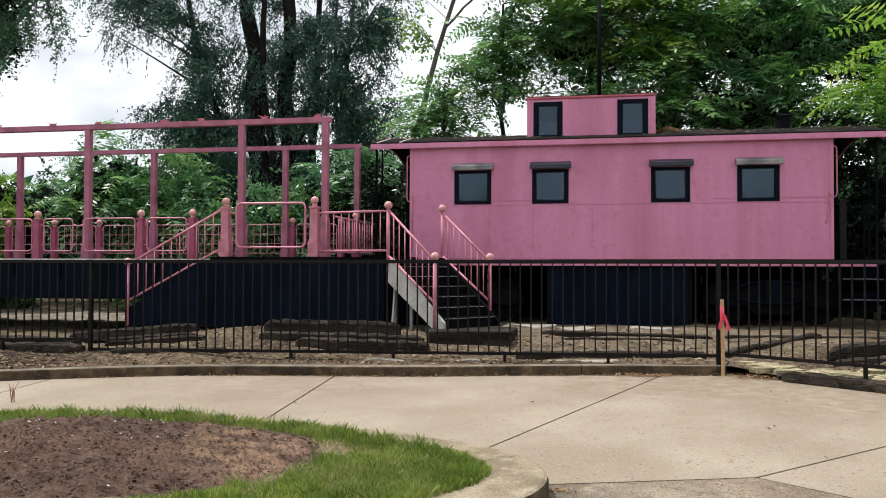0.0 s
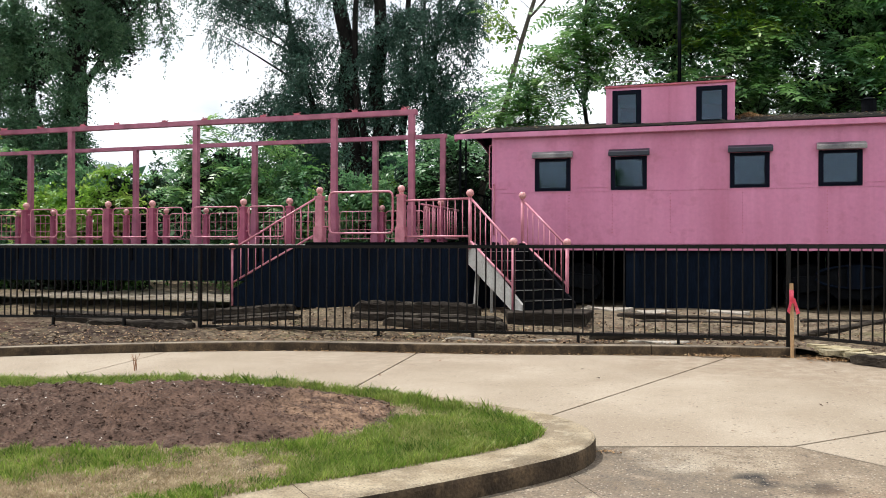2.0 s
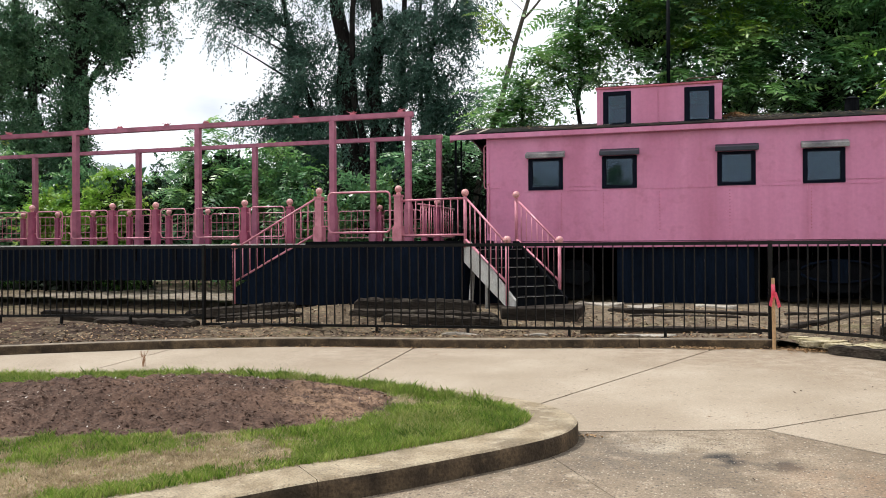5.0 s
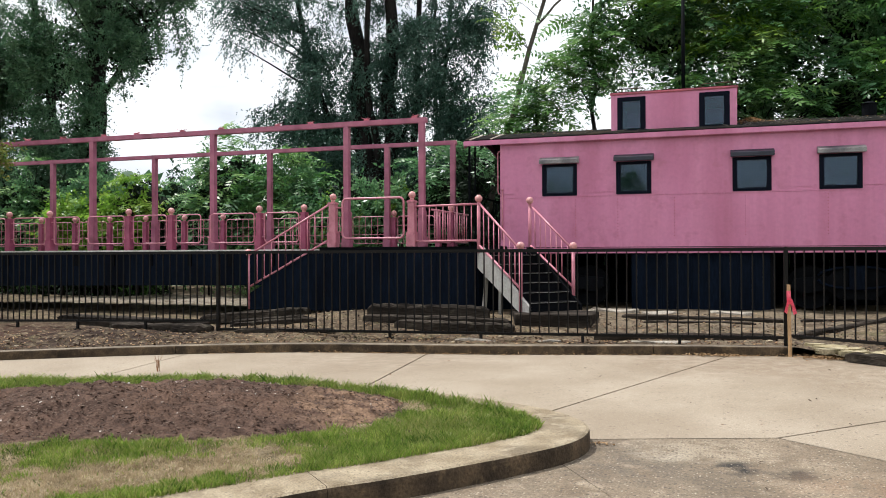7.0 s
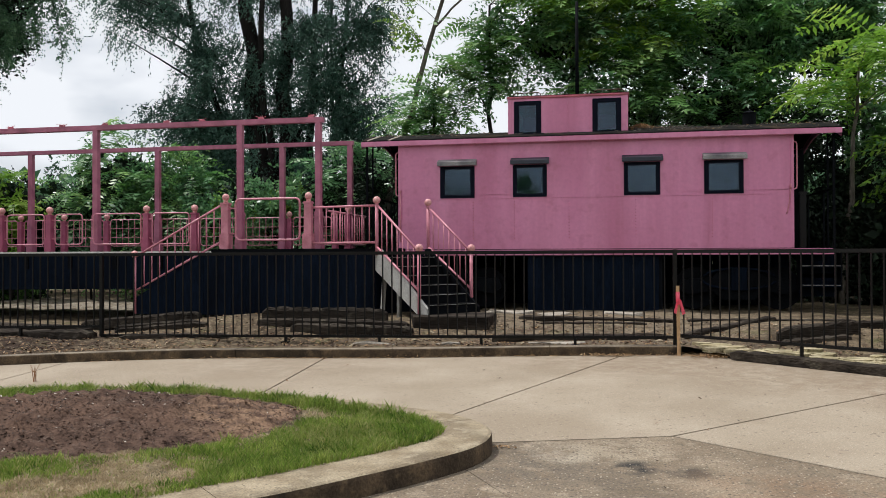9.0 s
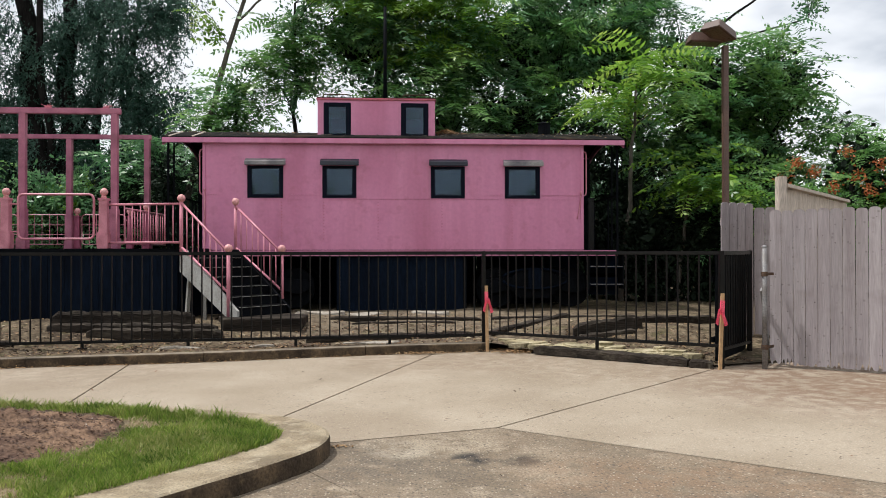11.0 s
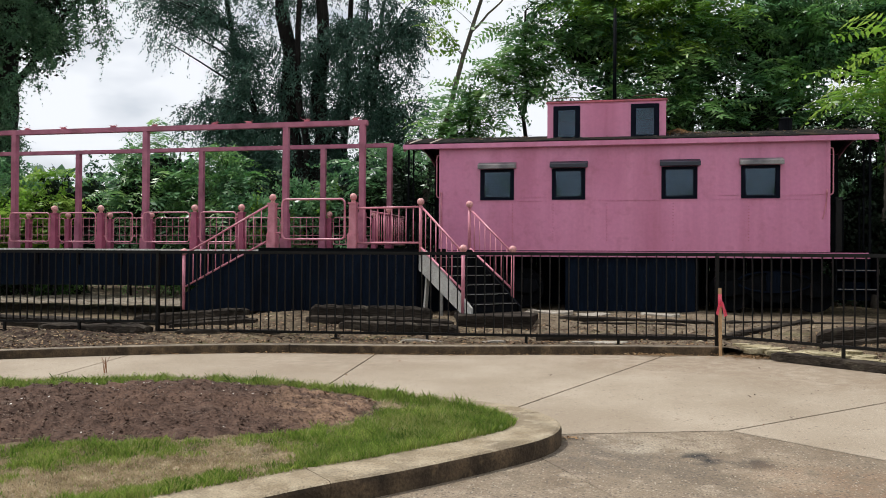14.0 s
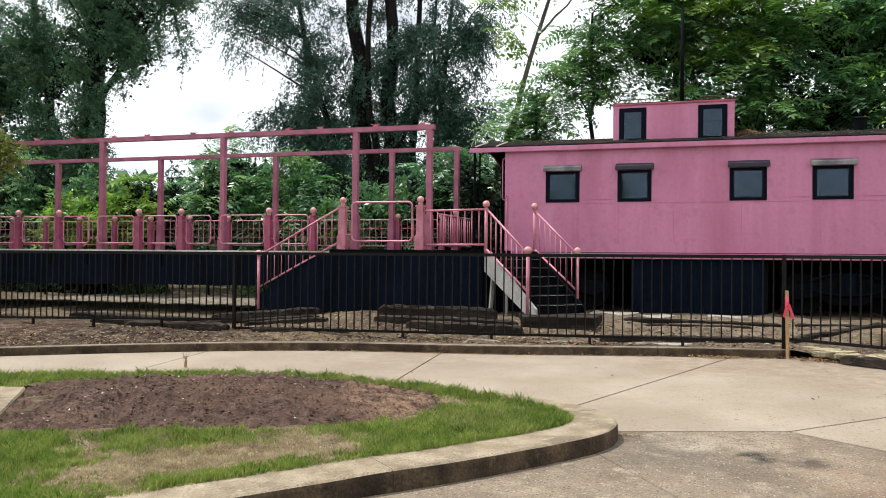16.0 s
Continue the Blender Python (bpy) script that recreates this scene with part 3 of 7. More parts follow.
def pierced(bm, x0, x1, z0, z1, y0, y1, holes):
    """A wall along x in one piece, with square openings (x, x, z, z) through it."""
    xs_ = sorted({x0, x1, *(h[0] for h in holes), *(h[1] for h in holes)})
    zs_ = sorted({z0, z1, *(h[2] for h in holes), *(h[3] for h in holes)})
    full_ = lambda i, j: 0 <= i < len(xs_) - 1 and 0 <= j < len(zs_) - 1 and not any(h[0] <= xs_[i] < h[1] and h[2] <= zs_[j] < h[3] for h in holes)
    vs = {}

    def v(i, j, k):
        if (i, j, k) not in vs:
            vs[i, j, k] = bm.verts.new((xs_[i], (y0, y1)[k], zs_[j]))
        return vs[i, j, k]

    for i in range(len(xs_) - 1):
        for j in range(len(zs_) - 1):
            if full_(i, j):
                bm.faces.new((v(i, j, 0), v(i + 1, j, 0), v(i + 1, j + 1, 0), v(i, j + 1, 0)))
                bm.faces.new((v(i, j + 1, 1), v(i + 1, j + 1, 1), v(i + 1, j, 1), v(i, j, 1)))
                for di, dj, a, b in ((-1, 0, (i, j), (i, j + 1)), (1, 0, (i + 1, j), (i + 1, j + 1)), (0, -1, (i, j), (i + 1, j)), (0, 1, (i, j + 1), (i + 1, j + 1))):
                    if not full_(i + di, j + dj):
                        bm.faces.new((v(*a, 0), v(*b, 0), v(*b, 1), v(*a, 1)))
    bmesh.ops.recalc_face_normals(bm, faces=bm.faces)


bm = bmesh.new()
pierced(bm, CX0, CX1, Z_BODY, Z_EAVE, CY, CY + 0.08, [(a + 0.05, b - 0.05, WZ0 + 0.05, WZ1 - 0.05) for a, b in WINDOWS])
body = part("body", bm, PINK, caboose)
bm = bmesh.new()
box(bm, CX0, CB - 0.08, Z_BODY, CX1, CB, Z_EAVE)
part("back_wall", bm, PINK, caboose)
for x in (CX0, CX1 - 0.08):
    bm = bmesh.new()
    y0, y1, y2, y3 = CY + 0.082, CY + 0.95, CB - 0.95, CB - 0.082
    ring = [(y0, Z_BODY), (y1, Z_BODY), (y1, Z_BODY + 2.08), (y2, Z_BODY + 2.08), (y2, Z_BODY), (y3, Z_BODY), (y3, 3.84), (y2, 4.0), (y1, 4.0), (y0, 3.84)]
    a = [bm.verts.new((x, y, z)) for y, z in ring]
    b = [bm.verts.new((x + 0.08, y, z)) for y, z in ring]
    bm.faces.new(a)
    bm.faces.new(b[::-1])
    for k in range(len(ring)):
        bm.faces.new((a[k], b[k], b[(k + 1) % len(ring)], a[(k + 1) % len(ring)]))
    bmesh.ops.recalc_face_normals(bm, faces=bm.faces)
    part("end_wall", bm, TRIM_BLACK, caboose, "black end wall with a doorway")
# floor and an added partition, coloured near black as unlit interior
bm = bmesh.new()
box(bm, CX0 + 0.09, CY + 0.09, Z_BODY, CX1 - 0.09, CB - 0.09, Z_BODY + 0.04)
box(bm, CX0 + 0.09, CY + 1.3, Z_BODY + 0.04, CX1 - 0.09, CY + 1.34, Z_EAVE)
part("floor_and_partition", bm, INSIDE_SHADE, caboose)
for x in (CX0 + 0.02, CX1 - 0.06):
    bm = bmesh.new()
    box(bm, x, CY + 0.95, Z_BODY, x + 0.04, CB - 0.95, Z_BODY + 2.08, bevel=0.006)
    door = part("door", bm, BLACK, caboose)
    bm = bmesh.new()
    ball(bm, (x - 0.03 if x < 0 else x + 0.07, CY + 1.05, Z_BODY + 0.95), 0.03, 8)
    part("door_knob", bm, GALV, door)

# sill that runs on under the end platforms
bm = bmesh.new()
box(bm, CX0 - 0.72, CY + 0.015, Z_SILL, CX1 + 0.72, CY + 0.10, Z_BODY - 0.012, bevel=0.008)
part("side_sill", bm, PINK, caboose)
bm = bmesh.new()
box(bm, CX0 - 0.75, CY + 0.105, 1.50, CX1 + 0.75, CB - 0.02, Z_BODY - 0.004)
part("underframe", bm, BLACK, caboose)
# rain band under the eaves, belt seam and plate joints
bm = bmesh.new()
box(bm, CX0 - 0.01, CY - 0.018, 3.755, CX1 + 0.01, CY + 0.06, 3.81, bevel=0.006)
part("eaves_band", bm, PINK, caboose)
bm = bmesh.new()
box(bm, CX0, CY - 0.008, 2.612, CX1, CY - 0.001, 2.628)
box(bm, CX0, CY - 0.012, 2.70, CX0 + 0.3, CY - 0.001, 2.72)
for x0, x1 in ((-1.95, -1.35), (2.0, 2.35), (3.2, 3.95)):
    box(bm, x0, CY - 0.012, 2.70, x1, CY - 0.001, 2.715)
for x in (-2.2, -1.35, -0.25, 1.05, 2.5):
    box(bm, x, CY - 0.005, Z_BODY, x + 0.012, CY - 0.001, 2.61)
tagged(part("plate_seam", bm, PINK, caboose, "overlapping steel plate seams"), kind="stuff")
bm = bmesh.new()
for x in (-2.16, -1.31, -0.21, 1.10, 2.55):
    for k in range(13):
        ball(bm, (x + 0.02, CY - 0.002, 1.80 + k * 0.062), 0.010, 6)
for x in np.arange(CX0 + 0.1, CX1, 0.11):
    ball(bm, (float(x), CY - 0.018, 3.783), 0.009, 6)
tagged(part("rivets", bm, PINK_DARK, caboose), kind="stuff")
for x in (CX0, CX1 - 0.05):
    bm = bmesh.new()
    box(bm, x - 0.004, CY - 0.014, Z_BODY, x + 0.054, CY - 0.001, 3.75)
    part("corner_strip", bm, PINK, caboose)


def window(parent, x0, x1, z0, z1, y, frame=0.085):
    bm = bmesh.new()
    w, d0, d1 = frame, y - 0.022, y + 0.05
    box(bm, x0, d0, z0, x0 + w, d1, z1, bevel=0.006)
    box(bm, x1 - w, d0, z0, x1, d1, z1, bevel=0.006)
    box(bm, x0 + w, d0, z0, x1 - w, d1, z0 + w * 0.8, bevel=0.006)
    box(bm, x0 + w, d0, z1 - w * 0.7, x1 - w, d1, z1, bevel=0.006)
    win = part("window", bm, TRIM_BLACK, parent, "black-painted window frame")
    bm = bmesh.new()
    box(bm, x0 + w - 0.01, y + 0.012, z0 + w * 0.7, x1 - w + 0.01, y + 0.018, z1 - w * 0.6)
    part("pane", bm, PANE, win)
    return win


for x0, x1 in WINDOWS:
    win = window(caboose, x0, x1, WZ0, WZ1, CY)
    bm = bmesh.new()
    a, b = x0 - 0.035, x1 + 0.05
    v = [bm.verts.new(p) for p in ((a, CY - 0.02, 3.435), (b, CY - 0.02, 3.435), (b, CY - 0.17, 3.375), (a, CY - 0.17, 3.375), (a, CY - 0.02, 3.30), (b, CY - 0.02, 3.30), (b, CY - 0.17, 3.29), (a, CY - 0.17, 3.29))]
    for f in ((0, 1, 2, 3), (3, 2, 6, 7), (0, 3, 7, 4), (1, 5, 6, 2), (4, 7, 6, 5), (0, 4, 5, 1)):
        bm.faces.new([v[i] for i in f])
    bmesh.ops.recalc_face_normals(bm, faces=bm.faces)
    bmesh.ops.bevel(bm, geom=list(bm.edges), offset=0.006, segments=1, affect="EDGES")
    # first and fourth awnings catch the sun; the pale colour holds that light
    sunlit = x0 in (WINDOWS[0][0], WINDOWS[3][0])
    part("awning", bm, AWNING_SUNLIT if sunlit else AWNING, caboose, "small grey sheet-metal window awning, pale as if sunlit" if sunlit else "small navy sheet-metal window awning")

# roof: a shallow arch with an overhang at both ends
RX0, RX1 = -4.50, 4.90


def roof_z(y):
    t = (y - (CY + CB) / 2) / ((CB - CY) / 2 + 0.13)
    return 3.80 + 0.27 * (1 - t * t)


def arch(bm, x0, x1, lift, thick, y0, y1, n=14):
    ys = [y0 + (y1 - y0) * i / n for i in range(n + 1)]
    ring = [(y, roof_z(y) + lift) for y in ys] + [(y, roof_z(y) + lift - thick) for y in ys[::-1]]
    a = [bm.verts.new((x0, y, z)) for y, z in ring]
    b = [bm.verts.new((x1, y, z)) for y, z in ring]
    bm.faces.new(a[::-1])
    bm.faces.new(b)
    for i in range(len(ring)):
        j = (i + 1) % len(ring)
        bm.faces.new((a[i], a[j], b[j], b[i]))
    bmesh.ops.recalc_face_normals(bm, faces=bm.faces)


bm = bmesh.new()
arch(bm, RX0 + 0.02, RX1 - 0.02, 0.055, 0.05, CY - 0.094, CB + 0.094)
roof = part("roof", bm, TAR, caboose, "black tarred arched roof littered with twigs")
bm = bmesh.new()
box(bm, RX0, CY - 0.13, 3.735, RX1, CY - 0.095, 3.838, bevel=0.008)
box(bm, RX0, CB + 0.095, 3.772, RX1, CB + 0.13, 3.862, bevel=0.008)
part("fascia", bm, PINK, roof)
for x in (RX0, RX1 - 0.03):
    bm = bmesh.new()
    pts = [(y, roof_z(y) + 0.005) for y in np.linspace(CY - 0.09, CB + 0.09, 14)]
    for (y0, z0), (y1, z1) in zip(pts, pts[1:]):
        v = [bm.verts.new(p) for p in ((x, y0, z0 - 0.13), (x, y1, z1 - 0.13), (x, y1, z1 + 0.01), (x, y0, z0 + 0.01), (x + 0.03, y0, z0 - 0.13), (x + 0.03, y1, z1 - 0.13), (x + 0.03, y1, z1 + 0.01), (x + 0.03, y0, z0 + 0.01))]
        for f in ((0, 1, 2, 3), (7, 6, 5, 4), (0, 4, 5, 1), (3, 2, 6, 7)):
            bm.faces.new([v[i] for i in f])
    bmesh.ops.remove_doubles(bm, verts=bm.verts, dist=1e-5)
    part("end_fascia", bm, PINK, roof)
for x in (-4.36, -3.90):
    bm = bmesh.new()
    bar(bm, (x, CY - 0.10, 3.865), (x + 0.14, CY + 0.35, 4.015), 0.05, 0.02)
    part("roof_strap", bm, CREAM_WOOD, roof)
bm = bmesh.new()
rng = random.Random(3)
for i in range(210):
    x, y = rng.uniform(RX0 + 0.1, RX1 - 0.1) if i < 130 else rng.uniform(1.05, 2.3), CY + rng.random() ** 2 * 1.6
    if -1.5 < x < 1.1 and y > CY + 0.1:
        continue
    a, k = rng.uniform(0, 6.3), rng.uniform(0.05, 0.22)
    z = roof_z(y) + 0.065
    tube(bm, (x, y, z), (x + math.cos(a) * k, y + math.sin(a) * k * 0.5, z + rng.uniform(0.0, 0.05)), 0.006, 0.003, 5)
tagged(part("twig_litter", bm, BARK_PALE, roof), kind="stuff")
rs = np.random.RandomState(4)
drift = np.concatenate([np.stack([rs.uniform(RX0 + 0.2, RX1 - 0.2, 140), CY + rs.rand(140) * 1.2], 1), np.array([1.25, CY + 0.75]) + rs.normal(size=(420, 2)) * [0.16, 0.22]])
drift = np.array([(x, y, roof_z(y) + 0.062 + (0.09 * math.exp(-((x - 1.25) / 0.2) ** 2) * rs.rand())) for x, y in drift])
a = rs.uniform(0, 6.3, len(drift))
d = np.stack([np.cos(a), np.sin(a), rs.uniform(-0.3, 0.3, len(a))], 1) * 0.035
w = np.stack([-np.sin(a), np.cos(a), rs.uniform(-0.5, 0.5, len(a))], 1) * 0.016
leaves = part("leaf_drift", bmesh.new(), DRY_LEAF, roof, "dry leaves drifted against the cupola")
leaves.data = mesh_np("leaf_drift", np.stack([drift - d, drift + w, drift + d, drift - w], 1).reshape(-1, 3), 4, DRY_LEAF)
leaves["kind"] = "stuff"
# stove pipe
bm = bmesh.new()
tube(bm, (3.41, 16.2, 3.84), (3.41, 16.2, 4.33), 0.13, seg=18)
pipe = part("stove_pipe", bm, BLACK, caboose, "short black stove pipe with a flat cap", smooth=False)
bm = bmesh.new()
tube(bm, (3.41, 16.2, 4.325), (3.41, 16.2, 4.37), 0.165, 0.06, 18)
part("cap", bm, BLACK, pipe)

# cupola
KX0, KX1, KY, KB, KZ = -1.43, 0.98, 15.47, 17.90, 4.665
CUPW = [(-1.31, -0.75), (0.28, 0.85)]
bm = bmesh.new()
pierced(bm, KX0, KX1, 3.80, KZ, KY, KY + 0.07, [(a + 0.05, b - 0.05, 3.92, 4.58) for a, b in CUPW])
cupola = part("cupola", bm, PINK, caboose, "boxy pink cupola with two windows")
for q in ((KX0, KB - 0.07, KX1, KB), (KX0, KY + 0.071, KX0 + 0.07, KB - 0.071), (KX1 - 0.07, KY + 0.071, KX1, KB - 0.071)):
    bm = bmesh.new()
    box(bm, q[0], q[1], 3.80, q[2], q[3], KZ)
    part("cupola_wall", bm, PINK, cupola)
for x0, x1 in CUPW:
    bm = bmesh.new()
    w, d0, d1, z0, z1 = 0.105, KY - 0.02, KY + 0.045, 3.865, 4.615
    for q in ((x0, z0, x0 + w, z1), (x1 - w, z0, x1, z1), (x0 + w, z0, x1 - w, z0 + w), (x0 + w, z1 - w * 0.8, x1 - w, z1)):
        box(bm, q[0], d0, q[1], q[2], d1, q[3], bevel=0.006)
    part("cupola_window", bm, TRIM_BLACK, cupola)
    bm = bmesh.new()
    box(bm, x0 + w - 0.01, KY + 0.01, z0 + w - 0.01, x1 - w + 0.01, KY + 0.016, z1 - w * 0.7)
    part("cupola_pane", bm, PANE, cupola)
bm = bmesh.new()
box(bm, KX0 - 0.03, KY - 0.035, KZ + 0.002, KX1 + 0.03, KB + 0.04, KZ + 0.045, bevel=0.012)
part("cupola_roof", bm, PINK_DARK, cupola)
bm = bmesh.new()
box(bm, KX0 - 0.015, KY - 0.01, KZ + 0.046, KX1 + 0.015, KB + 0.02, KZ + 0.06)
part("roof_felt", bm, TAR, cupola)
for x, w in ((KX0 - 0.004, 0.054), (KX1 - 0.05, 0.054), (-0.23, 0.015)):
    bm = bmesh.new()
    box(bm, x, KY - 0.012, 3.83, x + w, KY - 0.001, KZ)
    part("cupola_trim", bm, PINK, cupola)
for x0, x1 in ((KX0 + 0.10, KX0 + 0.66), (0.32, 0.90)):
    bm = bmesh.new()
    z = KZ + 0.05
    loop_tube(bm, [(x0, KY + 0.1, z), (x0, KY + 0.1, z + 0.06), (x0 + 0.04, KY + 0.1, z + 0.09), (x1 - 0.04, KY + 0.1, z + 0.09), (x1, KY + 0.1, z + 0.06), (x1, KY + 0.1, z)], 0.011, 6)
    part("grab_rail", bm, RUST, cupola)
bm = bmesh.new()
tube(bm, (-0.06, 16.6, KZ + 0.05), (-0.06, 16.6, 6.95), 0.042, 0.036, 10)
part("mast", bm, BLACK, caboose, "thin dark mast above the cupola roof", True)

# end platforms: posts, hand rails, steps, brake stand
for x, s in ((RX0 + 0.09, -1), (RX1 - 0.12, 1)):
    for y in (CY + 0.02, CB - 0.05):
        bm = bmesh.new()
        bar(bm, (x, y, Z_SILL + 0.1), (x, y, 3.82), 0.04, 0.04)
        part("platform_post", bm, BLACK, caboose)
    for y in (CY + 0.45, CY + 0.75, CB - 0.8, CB - 0.5):
        bm = bmesh.new()
        bar(bm, (x, y, Z_BODY), (x, y, 3.80 if y < CY + 0.5 else 2.7), 0.03, 0.03)
        part("platform_bar", bm, BLACK, caboose)
    bm = bmesh.new()
    bar(bm, (x, CY + 0.05, 2.70), (x, CB - 0.05, 2.70), 0.035, 0.035)
    part("platform_rail", bm, BLACK, caboose)
for x, s in ((CX0 - 0.06, -1), (CX1 + 0.06, 1)):
    bm = bmesh.new()
    y = CY + 0.04
    loop_tube(bm, [(x - s * 0.05, y, 3.62), (x, y, 3.60), (x + s * 0.01, y, 3.55), (x + s * 0.01, y, 2.78), (x, y, 2.72), (x - s * 0.05, y, 2.70)], 0.013, 6)
    part("hand_rail", bm, RAIL_PINK, caboose)
bm = bmesh.new()
loop_tube(bm, [(4.0 - 0.02 * k * k * 0.06, CY - 0.03, 2.78 - k * 0.07) for k in range(9)], 0.011, 6)
part("hanging_cable", bm, RAIL_PINK, caboose, "pink-painted cable hanging down the side", True)
bm = bmesh.new()
tube(bm, (CX0 + 0.045, CY - 0.035, 1.75), (CX0 + 0.045, CY - 0.035, 2.78), 0.016)
ball(bm, (CX0 + 0.045, CY - 0.035, 2.79), 0.028, 8)
part("conduit", bm, RAIL_PINK, caboose, smooth=True)
bm = bmesh.new()
tube(bm, (4.0, CY - 0.03, 2.70), (4.0, CY - 0.03, 2.80), 0.02)
part("cable_clamp", bm, RAIL_PINK, caboose, smooth=True)
for x0 in (RX0 + 0.05, CX1 + 0.14):
    for k in range(2):
        bm = bmesh.new()
        z = 1.20 - k * 0.37
        box(bm, x0, CY + 0.03 - k * 0.03, z, x0 + 0.70, CY + 0.32 - k * 0.03, z + 0.04, bevel=0.006)
        step = part("platform_step", bm, NAVY, caboose)
        # bright bar paints the light along the step edge
        bm = bmesh.new()
        bar(bm, (x0 + 0.01, CY + 0.026 - k * 0.03, z + 0.030), (x0 + 0.69, CY + 0.026 - k * 0.03, z + 0.030), 0.006, 0.014)
        part("step_nosing", bm, GALV, step, "bright bar as the lit step edge")
        bm = bmesh.new()
        box(bm, x0 + 0.02, CY + 0.33, z - 0.20, x0 + 0.68, CY + 0.35, z + 0.25)
        part("step_back", bm, NAVY, caboose)
    for x in (x0 - 0.02, x0 + 0.70):
        bm = bmesh.new()
        box(bm, x, CY + 0.03, 0.76, x + 0.02, CY + 0.36, 1.48)
        part("step_side", bm, BLACK, caboose)
bm = bmesh.new()
box(bm, 4.20, CY + 0.15, Z_BODY, 4.32, CY + 0.21, 2.60, bevel=0.01)
v = box(bm, 4.19, CY + 0.13, 2.60, 4.33, CY + 0.23, 2.66, bevel=0.01)
part("brake_stand", bm, IRON, caboose)
# black panels added behind the platforms, darkening the view through them
for x0, x1 in ((RX0 + 0.06, CX0 - 0.01), (CX1 + 0.01, RX1 - 0.06)):
    bm = bmesh.new()
    box(bm, x0, CB - 0.14, Z_BODY, x1, CB - 0.10, 3.78)
    part("platform_panel", bm, BLACK, caboose)

# wheels, tanks and skirt boards under the floor
for cx in (-2.75, 3.1):
    for dx in (-0.80, 0.80):
        for y in (CY + 0.62, CB - 0.62):
            bm = bmesh.new()
            tube(bm, (cx + dx, y - 0.06, 0.78), (cx + dx, y + 0.06, 0.78), 0.42, seg=28)
            tube(bm, (cx + dx, y - 0.10, 0.78), (cx + dx, y - 0.06, 0.78), 0.13, 0.17, 16)
            part("wheel", bm, BLACK, caboose)
    bm = bmesh.new()
    slab_xz(bm, [(cx - 1.15, 0.78), (cx - 1.1, 0.95), (cx - 0.5, 1.0), (cx - 0.3, 1.18), (cx + 0.3, 1.18), (cx + 0.5, 1.0), (cx + 1.1, 0.95), (cx + 1.15, 0.78), (cx + 0.95, 0.66), (cx + 0.5, 0.74), (cx + 0.3, 0.56), (cx - 0.3, 0.56), (cx - 0.5, 0.74), (cx - 0.95, 0.66)], CY + 0.36, CY + 0.46)
    part("truck_frame", bm, BLACK, caboose)
for k in range(9):
    bm = bmesh.new()
    x = -1.04 + k * 0.29
    box(bm, x, CY + 0.14 + (k % 2) * 0.003, 0.30, x + 0.287, CY + 0.18, 1.49)
    part("skirt_board", bm, NAVY, caboose, "black plywood skirt board")
bm = bmesh.new()
box(bm, 1.56, CY + 0.16, 0.36, 1.64, CY + 0.24, 1.49, bevel=0.01)
part("skirt_post", bm, BLACK, caboose)
for side in (1, -1):
    bm = bmesh.new()
    loop_tube(bm, [(3.1 + 0.70 * math.cos(a), CY + 0.30, 0.97 + side * 0.21 * math.sin(a)) for a in [radians(12 + 156 * i / 10) for i in range(11)]], 0.028, 6)
    part("leaf_spring", bm, NAVY, caboose, "dark elliptic leaf spring", True)
bm = bmesh.new()
box(bm, 2.95, CY + 0.27, 0.74, 3.25, CY + 0.36, 1.2, bevel=0.015)
part("spring_seat", bm, NAVY, caboose)
# added near-black boards stand in for the shade under the floor
for x0 in np.arange(RX0 + 0.2, RX1 - 0.8, 0.8):
    bm = bmesh.new()
    box(bm, float(x0), CB - 0.2, 0.28, float(x0) + 0.79, CB - 0.16, 1.49)
    part("back_skirt_board", bm, NAVY, caboose)

# ---- the flat car with its deck ----
FY, FB, DZ = 14.16, 17.30, 1.555
FX0, FX1 = -27.0, -4.80
flat_car = thing("flat_car", (-12, 15.7, 0.35), "black railway flat car used as a deck, beside the caboose", "flat car")
bm = bmesh.new()
slab_xz(bm, [(FX1, 0.95), (FX1, 1.485), (FX0, 1.485), (FX0, 0.16), (-20.0, 0.20), (-17.7, 0.30), (-17.3, 0.42), (-16.95, 0.62), (-16.2, 0.71), (-7.0, 0.80), (-6.0, 0.95)], FY, FY + 0.10)
part("side_sill", bm, NAVY, flat_car)
bm = bmesh.new()
slab_xz(bm, [(FX1, 0.95), (FX1, 1.485), (FX0, 1.485), (FX0, 0.80), (-7.0, 0.80), (-6.0, 0.95)], FB - 0.1, FB)
part("side_sill", bm, BLACK, flat_car)
bm = bmesh.new()
k = 0
x = FX0
while x < FX1:
    box(bm, x, FY - 0.03, 1.487, min(x + 0.195, FX1), FB + 0.03, DZ - (k % 3) * 0.003)
    x, k = x + 0.20, k + 1
tagged(part("deck_planks", bm, BLACK, flat_car), kind="stuff")
for x in np.arange(FX0 + 0.6, FX1, 1.05):
    bm = bmesh.new()
    box(bm, float(x), FY - 0.035, 1.20, float(x) + 0.09, FY - 0.001, 1.48)
    part("stake_pocket", bm, BLACK, flat_car)
# white colour stands in for sun on the strip's top
bm = bmesh.new()
box(bm, FX0, FY - 0.036, DZ - 0.03, -7.2, FY - 0.031, DZ + 0.004)
part("edge_strip", bm, WHITE, flat_car, "metal edge strip, white as its sunlit top")
